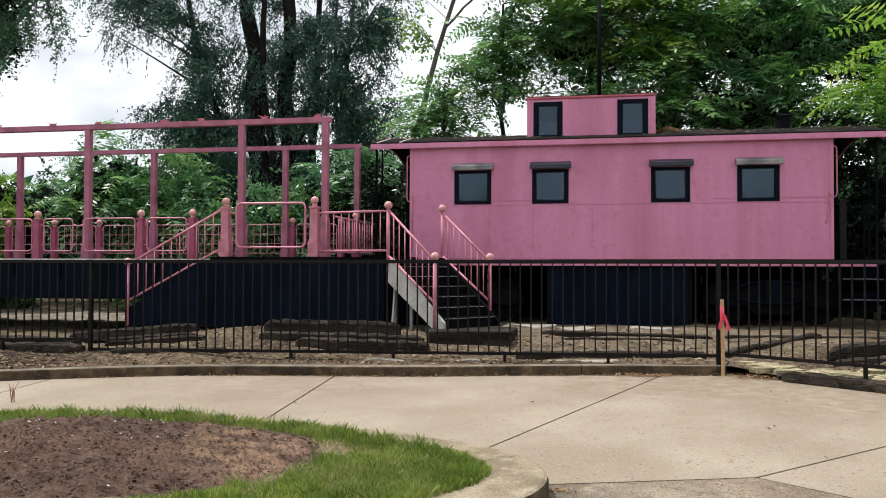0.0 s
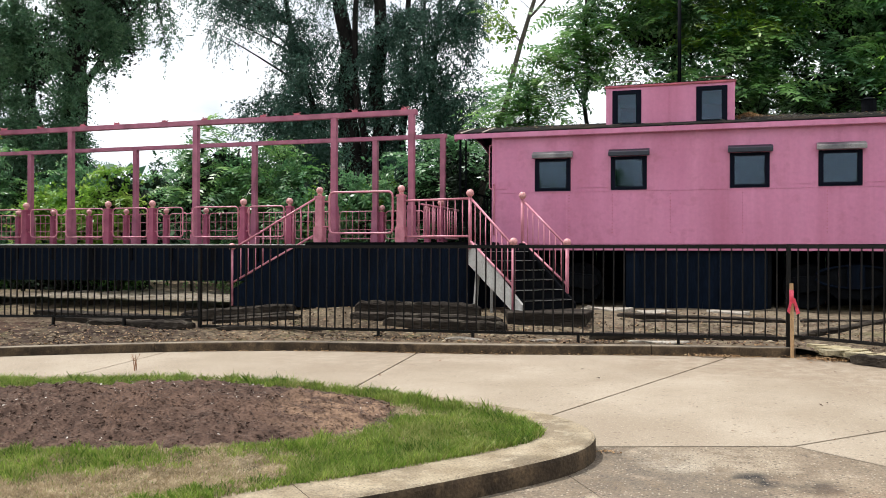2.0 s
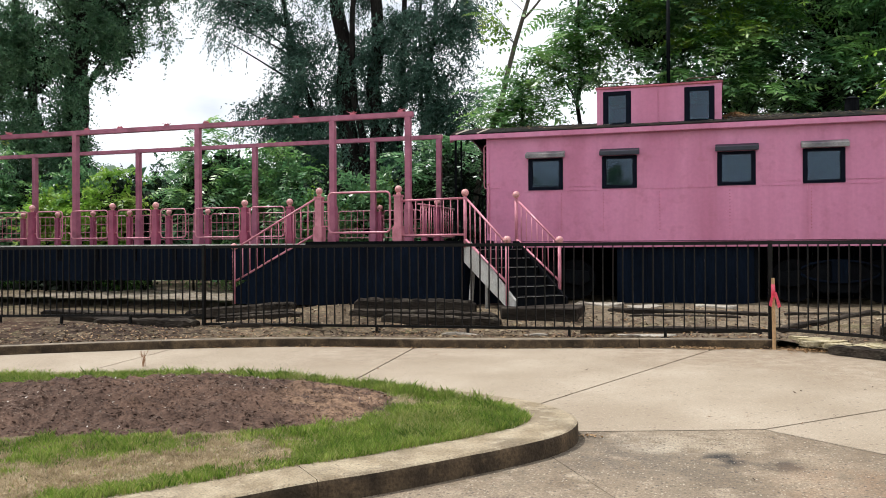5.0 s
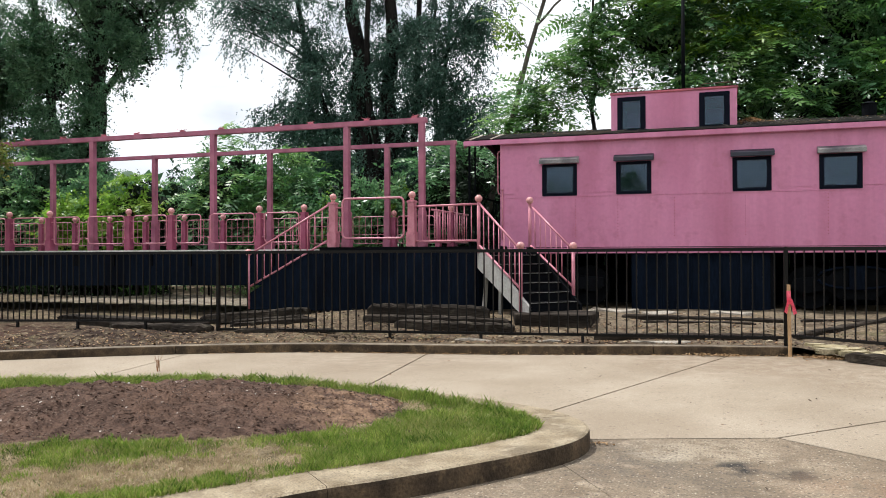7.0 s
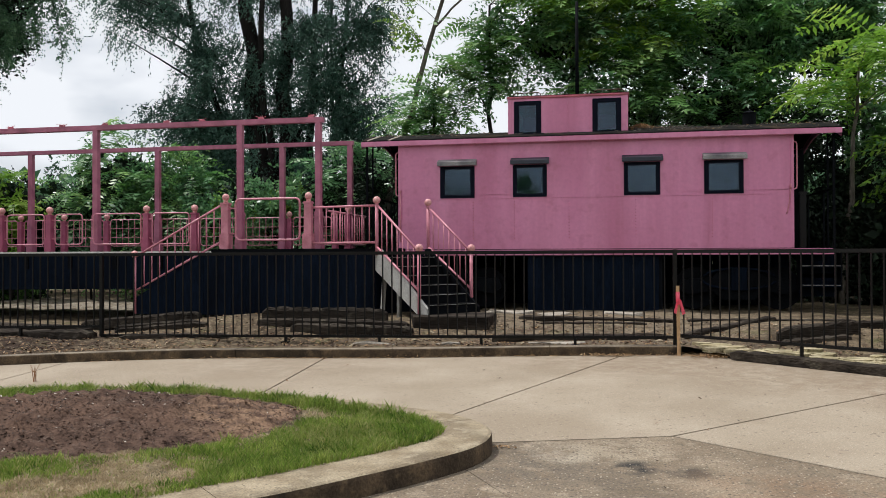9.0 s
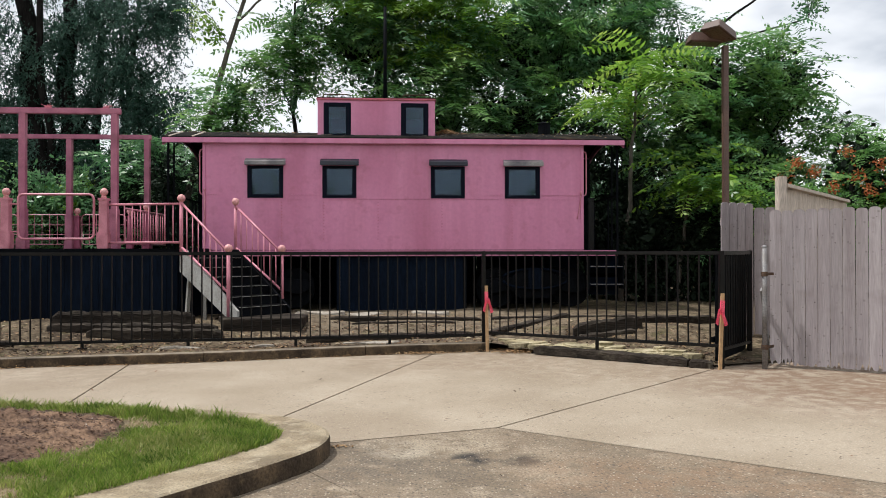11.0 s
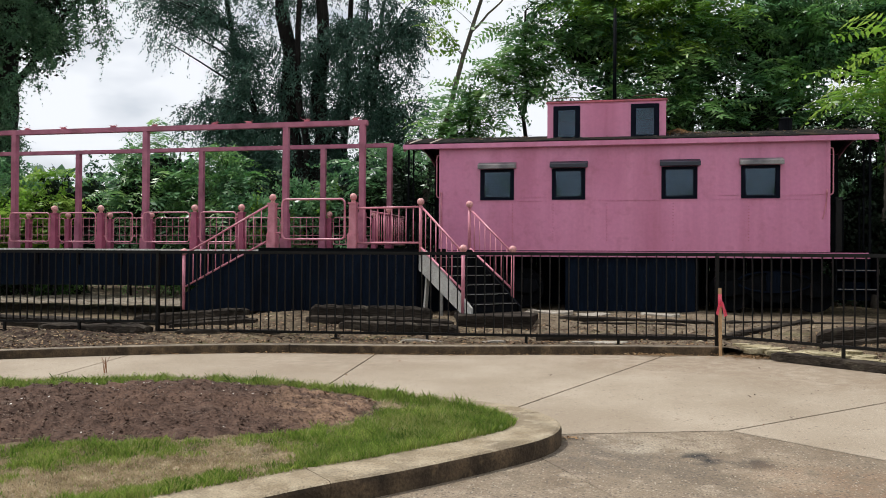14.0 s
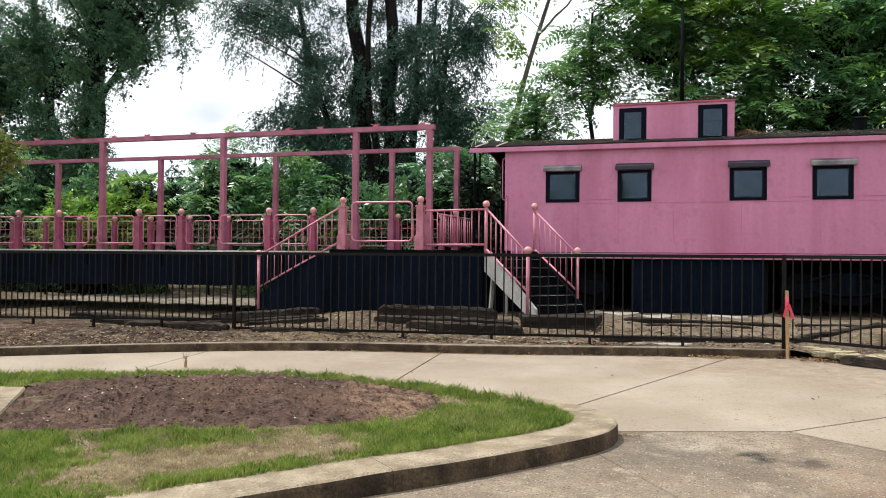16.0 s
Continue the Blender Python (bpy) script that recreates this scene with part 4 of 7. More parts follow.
for cx in (-6.6, -23.2):
    for dx in (-0.85, 0.85):
        bm = bmesh.new()
        tube(bm, (cx + dx, FY + 0.6, 0.78), (cx + dx, FY + 0.72, 0.78), 0.42, seg=24)
        tube(bm, (cx + dx, FB - 0.72, 0.78), (cx + dx, FB - 0.6, 0.78), 0.42, seg=24)
        part("wheel_pair", bm, BLACK, flat_car)

RAILZ = 2.40


def rail_post(parent, x, y, z, h=0.96, w=0.125, paint=POST_PINK):
    """A square tapering post on a wider foot, with a neck and a ball."""
    bm = bmesh.new()
    a, b = w * 0.5, w * 0.46
    lo = [bm.verts.new((x + sx * a, y + sy * a, z)) for sx, sy in ((-1, -1), (1, -1), (1, 1), (-1, 1))]
    hi = [bm.verts.new((x + sx * b, y + sy * b, z + h * 0.80)) for sx, sy in ((-1, -1), (1, -1), (1, 1), (-1, 1))]
    bm.faces.new(hi)
    bm.faces.new(lo[::-1])
    for i in range(4):
        bm.faces.new((lo[i], lo[(i + 1) % 4], hi[(i + 1) % 4], hi[i]))
    post = part("post", bm, paint, parent)
    bm = bmesh.new()
    box(bm, x - w * 0.66, y - w * 0.66, z, x + w * 0.66, y + w * 0.66, z + h * 0.27, bevel=0.012)
    part("foot", bm, paint, post)
    bm = bmesh.new()
    box(bm, x - w * 0.58, y - w * 0.58, z + h * 0.79, x + w * 0.58, y + w * 0.58, z + h * 0.83, bevel=0.008)
    part("collar", bm, paint, post)
    bm = bmesh.new()
    ball(bm, (x, y, z + h * 0.93), 0.073)
    tube(bm, (x, y, z + h * 0.83), (x, y, z + h * 0.88), w * 0.34, w * 0.26, 12)
    part("ball", bm, BALL_PINK, post, smooth=True)
    return post


def frame_pts(x0, x1, z0, z1, y, r=0.07):
    pts = []
    for cx, cz, a0 in ((x1 - r, z1 - r, 0), (x0 + r, z1 - r, 90), (x0 + r, z0 + r, 180), (x1 - r, z0 + r, 270)):
        for k in range(4):
            a = radians(a0 + k * 30)
            pts.append((cx + r * math.cos(a), y, cz + r * math.sin(a)))
    return pts


def rail_panel(parent, x0, x1, y, z0, z1, bars=0, r=0.015, mid=()):
    """A bent-pipe panel with rounded corners, with or without a grille."""
    bm = bmesh.new()
    loop_tube(bm, frame_pts(x0, x1, z0, z1, y), r, 8, closed=True)
    panel = part("pipe_panel", bm, RAIL_PINK, parent, smooth=True)
    for s, x in ((-1, x0), (1, x1)):
        for z in (z0 + 0.12, z1 - 0.12):
            bm = bmesh.new()
            tube(bm, (x, y, z), (x + s * 0.075, y, z), 0.012, seg=6)
            part("lug", bm, RAIL_PINK, panel)
    for k in range(bars):
        bm = bmesh.new()
        x = x0 + (x1 - x0) * (k + 1) / (bars + 1)
        tube(bm, (x, y, z0 + 0.01), (x, y, z1 - 0.01), 0.008, seg=6)
        part("bar", bm, RAIL_PINK, panel)
    for m in mid:
        bm = bmesh.new()
        tube(bm, (x0 + 0.01, y, z0 + (z1 - z0) * m), (x1 - 0.01, y, z0 + (z1 - z0) * m), 0.007, seg=6)
        part("bar", bm, RAIL_PINK, panel)
    return panel


FRONT = [-22.8, -21.4, -20.2, -19.2, -18.2, -15.86, -14.62, -12.32, -11.15, -8.87, -7.78]
PERG = [-20.35, -17.0, -13.61, -10.24, -6.91, -5.20]
front_rail = thing("deck_railing", (-12, FY + 0.06, DZ), "pink railing of ball-topped posts and bent pipe along the deck", "railing", "deck railings")
for x in FRONT:
    rail_post(front_rail, x, FY + 0.06, DZ)
stops = sorted(FRONT + PERG[:4])
for a, b in zip(stops, stops[1:]):
    if b - a > 0.3:
        rail_panel(front_rail, a + 0.13, b - 0.13, FY + 0.06, DZ + 0.16, DZ + 0.80)
back_rail = thing("deck_railing", (-12, FB - 0.12, DZ), "pink railing with wire grilles at the back of the deck", "railing", "deck railings")
BACK = [-23.0, -21.7, -20.3, -19.0, -17.8, -16.6, -15.4, -14.2, -12.95, -11.75, -10.55, -9.3, -8.1, -6.9, -5.75]
for x in BACK:
    rail_post(back_rail, x, FB - 0.12, DZ, 0.96, 0.105)
for a, b in zip(BACK, BACK[1:]):
    rail_panel(back_rail, a + 0.10, b - 0.10, FB - 0.12, DZ + 0.16, DZ + 0.82, 5, 0.011, (0.33, 0.66))

# open frame over the deck
pergola = thing("pergola_frame", (-12, 15.9, DZ), "open pink steel frame of square posts and beams over the deck", "pergola")
PY, PB, PT = 14.52, 17.10, 4.23


def pergola_post(x, y, zt):
    bm = bmesh.new()
    box(bm, x - 0.058, y - 0.058, DZ, x + 0.058, y + 0.058, zt)
    p = part("post", bm, BEAM_PINK, pergola)
    bm = bmesh.new()
    box(bm, x - 0.095, y - 0.095, DZ, x + 0.095, y + 0.095, DZ + 0.25, bevel=0.012)
    part("post_foot", bm, BEAM_PINK, p)
    bm = bmesh.new()
    box(bm, x - 0.075, y - 0.075, DZ + 0.25, x + 0.075, y + 0.075, DZ + 0.80, bevel=0.008)
    part("post_sleeve", bm, BEAM_PINK, p)


for x in PERG:
    pergola_post(x, PY, PT - 0.06)
for x in (-20.7, -17.3, -13.84, -10.30, -7.04, -5.35):
    pergola_post(x, PB, PT - 0.18)
bm = bmesh.new()
box(bm, -24.0, PY - 0.06, PT - 0.06, PERG[-1] + 0.11, PY + 0.06, PT + 0.05, bevel=0.008)
part("beam", bm, BEAM_PINK, pergola)
bm = bmesh.new()
box(bm, -24.0, PB - 0.05, PT - 0.18, -5.26, PB + 0.05, PT - 0.08, bevel=0.008)
part("beam", bm, BEAM_PINK, pergola)
rng = random.Random(9)
for x in np.arange(-23.5, -5.3, 1.13):
    bm = bmesh.new()
    x = float(x) + rng.uniform(-0.2, 0.2)
    box(bm, x, PY - 0.04, PT + 0.05, x + 0.10, PY + 0.04, PT + 0.085)
    for k in range(7):
        y = rng.uniform(-0.04, 0.04)
        tube(bm, (x + rng.uniform(0, 0.1), PY + y, PT + 0.085), (x + rng.uniform(-0.08, 0.18), PY + y, PT + rng.uniform(0.09, 0.13)), 0.006, 0.003, 4)
    part("cleat", bm, PINK_DARK, pergola)

# ---- landing, gate and stairs ----
LZ = 1.60
landing = thing("landing", (-5.3, 13.7, 0.3), "black boarded landing with sloping stair skirt before the flat car", "landing")
x, LFY = -8.78, 13.62
k = 0
while x < -3.80:
    x1 = min(x + 0.30, -3.78)
    top = lambda u: min(1.50, 0.62 + (u + 8.78) * 0.545)
    bm = bmesh.new()
    slab_xz(bm, [(x + 0.002, 0.30), (x1 - 0.002, 0.30), (x1 - 0.002, top(x1)), (x + 0.002, top(x))], LFY + (k % 2) * 0.003, LFY + 0.04)
    part("skirt_board", bm, NAVY, landing)
    x, k = x1, k + 1
for k in range(5):
    bm = bmesh.new()
    box(bm, -7.1, LFY - 0.02 + k * 0.115, 1.505, -3.30, LFY + 0.09 + k * 0.115, LZ - 0.01 + (k % 2) * 0.003)
    part("landing_plank", bm, BLACK, landing)
bm = bmesh.new()
prism(bm, [(-3.80, 13.66), (-3.74, 13.66), (-3.00, 14.50), (-3.06, 14.50)], 0.32, 1.50)
part("skirt_end", bm, NAVY, landing)
for k in range(6):
    bm = bmesh.new()
    x = -8.7 + k * 0.29
    box(bm, x, LFY + 0.045, 0.48 + k * 0.175, x + 0.30, 14.12, 0.52 + k * 0.175)
    part("side_tread", bm, STEP_BLACK, landing)

gate = thing("pipe_gate", (-6.0, 13.77, LZ), "pink bent-pipe gate with rounded corners between two posts", "gate")
for x in (-6.87, -5.14):
    rail_post(gate, x, 13.77, LZ - 0.01, 1.11, 0.15, RAIL_PINK)
bm = bmesh.new()
loop_tube(bm, frame_pts(-6.66, -5.32, LZ + 0.17, LZ + 0.98, 13.77, 0.09), 0.023, 8, closed=True)
leaf = part("pipe_frame", bm, RAIL_PINK, gate, smooth=True)
for z in (LZ + 0.3, LZ + 0.8):
    bm = bmesh.new()
    tube(bm, (-6.80, 13.77, z), (-6.66, 13.77, z), 0.014, seg=8)
    part("hinge", bm, RAIL_PINK, leaf)


def newel(parent, x, y, z0, z1, r=0.032):
    bm = bmesh.new()
    tube(bm, (x, y, z0), (x, y, z1 - 0.06), r, seg=10)
    pole = part("newel", bm, RAIL_PINK, parent, smooth=True)
    bm = bmesh.new()
    ball(bm, (x, y, z1), 0.072)
    part("ball", bm, BALL_PINK, pole, smooth=True)


def railing(p, q, z0, z1, w0, w1, n, newels=(), name="stair_railing", label="pink steel stair railing with upright bars and ball newels"):
    """Upright bars between a lower and an upper rail; z0, z1 at p and w0, w1 at q."""
    t = thing(name, (*p, z0), label, "railing")
    for v in newels:
        newel(t, *v)
    for a, b in ((z0, w0), (z1, w1)):
        bm = bmesh.new()
        tube(bm, (*p, a), (*q, b), 0.021, seg=8)
        part("rail", bm, RAIL_PINK, t, smooth=True)
    for k in range(n):
        f = (k + 1) / (n + 1)
        x, y = p[0] + (q[0] - p[0]) * f, p[1] + (q[1] - p[1]) * f
        bm = bmesh.new()
        tube(bm, (x, y, z0 + (w0 - z0) * f), (x, y, z1 + (w1 - z1) * f), 0.011, seg=6)
        part("bar", bm, RAIL_PINK, t, smooth=True)
    return t


A, D = (-3.66, 13.40), (-2.66, 12.56)
B, C = (-2.88, 14.32), (-1.89, 13.48)
PAD = 0.43
railing(A, D, 1.62, 2.41, 0.83, 1.51, 7, [(*A, LZ - 0.14, 2.49), (*D, PAD, 1.585)])
railing(B, C, 1.62, 2.41, 0.83, 1.51, 7, [(*B, LZ - 0.14, 2.49), (*C, PAD, 1.585)])
railing((-5.05, 13.74), A, 1.70, 2.39, 1.70, 2.39, 8, (), "landing_railing", "pink steel landing railing with upright bars")
railing((-4.95, 14.40), (-4.95, 17.05), 1.70, 2.36, 1.70, 2.36, 14, (), "deck_end_railing", "pink steel railing of upright bars across the end of the deck")
end_posts = thing("deck_end_post", (-4.95, 15.7, DZ), "raspberry-painted deck post with a ball top at the deck end", "post")
rail_post(end_posts, -4.95, 15.7, DZ - 0.005, 0.98, 0.11)
railing((-8.72, 13.60), (-6.93, 13.72), 0.78, 1.46, 1.75, 2.47, 10, [(-8.76, 13.60, 0.30, 1.50)])

stairs = thing("corner_stairs", (-2.2, 13.0, PAD), "steep black wooden stairs with pale stringers, set askew", "stairs")
run = Vector((D[0] - A[0], D[1] - A[1], 0)).normalized()
wide = Vector((B[0] - A[0], B[1] - A[1], 0))
span = wide.length
wide.normalize()
orig = Vector((A[0], A[1], 0))


def on_stairs(u, w, z):
    q = orig + run * u + wide * w
    return (q.x, q.y, z)


rise, tread = (LZ - PAD) / 7, 0.245
for k in range(6):
    z = LZ - (k + 1) * rise
    bm = bmesh.new()
    pts = [(u, w) for u, w in ((tread * k - 0.03, 0.06), (tread * (k + 1) + 0.02, 0.06), (tread * (k + 1) + 0.02, span - 0.06), (tread * k - 0.03, span - 0.06))]
    lo = [bm.verts.new(on_stairs(u, w, z - 0.04)) for u, w in pts]
    hi = [bm.verts.new(on_stairs(u, w, z)) for u, w in pts]
    bm.faces.new(hi)
    bm.faces.new(lo[::-1])
    for i in range(4):
        bm.faces.new((lo[i], lo[(i + 1) % 4], hi[(i + 1) % 4], hi[i]))
    bmesh.ops.recalc_face_normals(bm, faces=bm.faces)
    step = part("tread", bm, STEP_BLACK, stairs)
    bm = bmesh.new()
    bar(bm, on_stairs(tread * (k + 1) + 0.022, 0.07, z - 0.012), on_stairs(tread * (k + 1) + 0.022, span - 0.07, z - 0.012), 0.006, 0.008)
    part("nosing", bm, STRINGER, step, "thin pale nosing strip")
    bm = bmesh.new()
    u = tread * (k + 1) - 0.01
    v = [bm.verts.new(on_stairs(u + d, w, h)) for d in (0, 0.02) for w, h in ((0.06, z - rise), (span - 0.06, z - rise), (span - 0.06, z - 0.04), (0.06, z - 0.04))]
    for f in ((0, 1, 2, 3), (7, 6, 5, 4), (0, 4, 5, 1), (2, 6, 7, 3), (1, 5, 6, 2), (0, 3, 7, 4)):
        bm.faces.new([v[i] for i in f])
    part("riser", bm, BLACK, stairs)
for w, paint in ((0.0, STRINGER), (span - 0.05, BLACK)):
    bm = bmesh.new()
    u1 = tread * 6 + 0.06
    pts = [(-0.05, LZ - 0.02), (0.10, LZ - 0.02), (u1, PAD + 0.10), (u1, PAD), (u1 - 0.30, PAD), (-0.05, LZ - 0.42)]
    a = [bm.verts.new(on_stairs(u, w, z)) for u, z in pts]
    b = [bm.verts.new(on_stairs(u, w + 0.05, z)) for u, z in pts]
    bm.faces.new(a)
    bm.faces.new(b[::-1])
    for i in range(len(pts)):
        bm.faces.new((a[i], b[i], b[(i + 1) % len(pts)], a[(i + 1) % len(pts)]))
    bmesh.ops.recalc_face_normals(bm, faces=bm.faces)
    part("stringer", bm, paint, stairs, "pale weathered plank stringer" if w == 0.0 else "black stringer")
for u, lean in ((0.12, -0.10), (0.55, 0.0)):
    bm = bmesh.new()
    bar(bm, on_stairs(u + lean, 0.1, 0.3), on_stairs(u, 0.1, LZ - 0.35 - u * 0.55), 0.07, 0.05)
    part("prop", bm, STRINGER, stairs)
bm = bmesh.new()
prism(bm, [(-2.66, 12.12), (-1.40, 12.16), (-1.36, 13.0), (-2.0, 13.6), (-2.9, 12.9)], 0.05, PAD)
bmesh.ops.bevel(bm, geom=list(bm.edges), offset=0.015, segments=1, affect="EDGES")
solid("stair_pad", bm, SLEEPER, "dark timber-edged pad at the foot of the stairs", "pad")

# ---- iron fences ----


def iron_fence(p, q, top0, top1, low0, low1, feet, foot_z, end_posts=(True, True), gap=0.147, label="black iron picket fence along the verge"):
    t = thing("iron_fence", (p[0], p[1], foot_z(p)), label, "fence", "iron fences")
    d = math.hypot(q[0] - p[0], q[1] - p[1])
    at = lambda f: (p[0] + (q[0] - p[0]) * f, p[1] + (q[1] - p[1]) * f)
    top = lambda f: top0 + (top1 - top0) * f
    low = lambda f: low0 + (low1 - low0) * f
    for fn, r in ((top, 0.026), (low, 0.022)):
        bm = bmesh.new()
        bar(bm, (*at(0), fn(0)), (*at(1), fn(1)), r * 1.7, r * 2)
        bmesh.ops.bevel(bm, geom=list(bm.edges), offset=0.008, segments=2, affect="EDGES")
        part("rail", bm, IRON, t)
    n = round(d / gap)
    for k in range(1, n):
        f = k / n
        bm = bmesh.new()
        x, y = at(f)
        j = noise.noise(Vector((x * 9, y, 0))) * 0.008
        bar(bm, (x, y, low(f)), (x + j, y, top(f)), 0.019, 0.019)
        part("picket", bm, IRON, t)
    for f in feet:
        bm = bmesh.new()
        x, y = at(f)
        bar(bm, (x, y, foot_z((x, y)) - 0.05), (x, y, low(f)), 0.042, 0.042)
        box(bm, x - 0.06, y - 0.05, foot_z((x, y)) - 0.02, x + 0.06, y + 0.05, foot_z((x, y)) + 0.012)
        part("foot", bm, IRON, t)
    for f, want in ((0, end_posts[0]), (1, end_posts[1])):
        if want:
            bm = bmesh.new()
            x, y = at(f)
            box(bm, x - 0.03, y - 0.03, foot_z((x, y)) - 0.08, x + 0.03, y + 0.03, top(f) + 0.03, bevel=0.006)
            part("post", bm, IRON, t)
    return t


on_verge = lambda p: verge_z(p[0], p[1])
P0, P1, P2, P3 = (-7.78, 11.04), (1.52, 11.12), (4.38, 8.92), (5.30, 10.15)
iron_fence(P0, P1, 1.485, 1.50, 0.13, 0.24, [0.18, 0.351, 0.518, 0.691, 0.844], on_verge)
iron_fence(P1, P2, 1.50, 1.49, 0.275, 0.285, [0.52], on_verge, (False, True))
iron_fence(P2, P3, 1.49, 1.50, 0.24, 0.20, [], on_verge, (False, True), 0.125)
iron_fence((-16.5, 11.2), P0, 1.48, 1.485, 0.075, 0.285, [0.12, 0.29, 0.47, 0.64, 0.82], on_verge, (True, False))
iron_fence((-21.5, 11.6), (-16.5, 11.2), 1.50, 1.50, 0.12, 0.12, [0.1, 0.4, 0.7], on_verge, (True, False))
iron_fence((-16.5, 11.2), (-16.3, 14.0), 1.50, 1.50, 0.12, 0.15, [], on_verge, (False, True))

# boards added so that the gap behind the corner fence stays black
screen = thing("fence_dark_screen", (4.45, 9.0, 0.1), "added black boards darkening the gap behind the corner fence", "screen")
along = Vector((P3[0] - P2[0], P3[1] - P2[1], 0)).normalized()
back = Vector((-along.y, along.x, 0)) * 0.09
for k in range(11):
    bm = bmesh.new()
    p = Vector((P2[0], P2[1], 0)) + back + along * (0.06 + k * 0.145)
    q = p + along * 0.142
    bar(bm, (p.x, p.y, 0.77), (q.x, q.y, 0.77), 0.018, 1.40)
    part("board", bm, BLACK, screen)
for z in (0.35, 1.15):
    bm = bmesh.new()
    p = Vector((P2[0], P2[1], 0)) + back * 1.5 + along * 0.06
    q = p + along * 1.58
    bar(bm, (p.x, p.y, z), (q.x, q.y, z), 0.03, 0.07)
    part("batten", bm, BLACK, screen)

# ---- wooden gate, board fences, posts and stakes ----


def dog_ear(x0, x1, z0, z1, r, cut=0.040):
    """A board's outline: a clipped head and a foot eaten away by rot."""
    foot = [(x1 - (x1 - x0) * k / 6, z0 + (r.uniform(0.03, 0.10) if r.random() < 0.22 else r.uniform(0, 0.018))) for k in range(7)]
    return [(x0, z1 - cut), (x0 + cut * 0.35, z1 - cut * 0.3), (x0 + cut, z1), (x1 - cut, z1), (x1 - cut * 0.35, z1 - cut * 0.3), (x1, z1 - cut)] + foot


def board_fence(name, p, q, z0, z1, w, label, category, material, rails=True):
    t = thing(name, (*p, z0), label, category)
    d = Vector((q[0] - p[0], q[1] - p[1], 0))
    n = round(d.length / w)
    ang = math.atan2(d.y, d.x)
    m = Matrix.Translation((p[0], p[1], 0)) @ Matrix.Rotation(ang, 4, "Z")
    r = random.Random(len(name) + n)
    for k in range(n):
        bm = bmesh.new()
        dz = r.uniform(-0.014, 0.014)
        slab_xz(bm, dog_ear(k * w + 0.003, (k + 1) * w - 0.003, z0, z1 + dz, r), r.uniform(-0.004, 0.004), 0.020)
        bmesh.ops.transform(bm, matrix=m, verts=bm.verts)
        part("board", bm, material, t)
    if rails:
        for z in (z0 + 0.25, (z0 + z1) / 2, z1 - 0.3):
            bm = bmesh.new()
            box(bm, 0.02, 0.026, z - 0.045, n * w - 0.02, 0.066, z + 0.045)
            bmesh.ops.transform(bm, matrix=m, verts=bm.verts)
            part("rail", bm, material, t)
    return t


board_fence("board_gate", (5.06, 9.00), (8.75, 6.28), 0.03, 2.05, 0.145, "tall weathered grey board gate with dog-eared boards and rotten feet", "gate", GREY_WOOD)
board_fence("board_fence", (5.19, 10.9), (5.75, 11.0), 0.05, 2.27, 0.14, "weathered grey board fence panel behind the iron fence", "fence", GREY_WOOD)
board_fence("board_fence", (5.80, 11.1), (6.28, 10.9), 0.05, 2.22, 0.16, "weathered grey board fence panel behind the iron fence", "fence", GREY_WOOD)
cream = board_fence("board_fence", (5.91, 10.37), (8.87, 13.86), 0.1, 2.47, 0.15, "cream-painted board fence with a flat cap running back", "fence", CREAM_WOOD)
bm = bmesh.new()
bar(bm, (5.91, 10.34, 2.50), (8.87, 13.83, 2.50), 0.12, 0.05)
part("cap", bm, CREAM_WOOD, cream)
bm = bmesh.new()
box(bm, 5.78, 10.22, 0.1, 5.91, 10.35, 2.62, bevel=0.008)
part("end_post", bm, CREAM_WOOD, cream)

gate_post = thing("gate_post", (4.90, 8.80, 0.0), "galvanised steel pipe gate post with strap hinges", "post")
bm = bmesh.new()
tube(bm, (4.90, 8.80, -0.05), (4.90, 8.80, 1.56), 0.034, seg=14)
ball(bm, (4.90, 8.80, 1.56), 0.036, 10)
part("pipe", bm, GALV, gate_post, smooth=True)
for z in (0.28, 1.22):
    bm = bmesh.new()
    bar(bm, (4.90, 8.77, z), (5.06, 8.90, z), 0.02, 0.035)
    tube(bm, (4.90, 8.80, z - 0.03), (4.90, 8.80, z + 0.03), 0.045, seg=12)
    part("hinge", bm, RUST, gate_post)
bm = bmesh.new()
bar(bm, (4.9, 8.9, 1.02), (5.3, 9.5, 0.1), 0.02, 0.07)
part("brace", bm, GALV, gate_post)


def marker(x, y, z0, z1, lean, label):
    t = thing("survey_stake", (x, y, z0), label, "stake", "survey stakes")
    bm = bmesh.new()
    bar(bm, (x, y, z0 - 0.05), (x + lean, y, z1), 0.022, 0.046)
    part("stake", bm, STAKE_WOOD, t)
    bm = bmesh.new()
    k = (z1 - 0.05 - z0) / (z1 - z0)
    bar(bm, (x + lean * 0.75, y - 0.001, z1 - 0.27), (x + lean * 0.95, y - 0.001, z1 - 0.09), 0.028, 0.052)
    v = [bm.verts.new(p) for p in ((x - 0.01, y - 0.03, z1 - 0.18), (x + 0.03, y - 0.03, z1 - 0.20), (x + 0.09, y - 0.05, z1 - 0.40), (x + 0.045, y - 0.05, z1 - 0.42))]
    bm.faces.new(v)
    w = [bm.verts.new(p) for p in ((x + 0.01, y - 0.034, z1 - 0.18), (x - 0.03, y - 0.034, z1 - 0.20), (x - 0.075, y - 0.05, z1 - 0.38), (x - 0.04, y - 0.05, z1 - 0.41))]
    bm.faces.new(w)
    bmesh.ops.solidify(bm, geom=list(bm.faces)[-2:], thickness=0.003)
    part("ribbon", bm, RIBBON, t, "bright pink plastic ribbon")


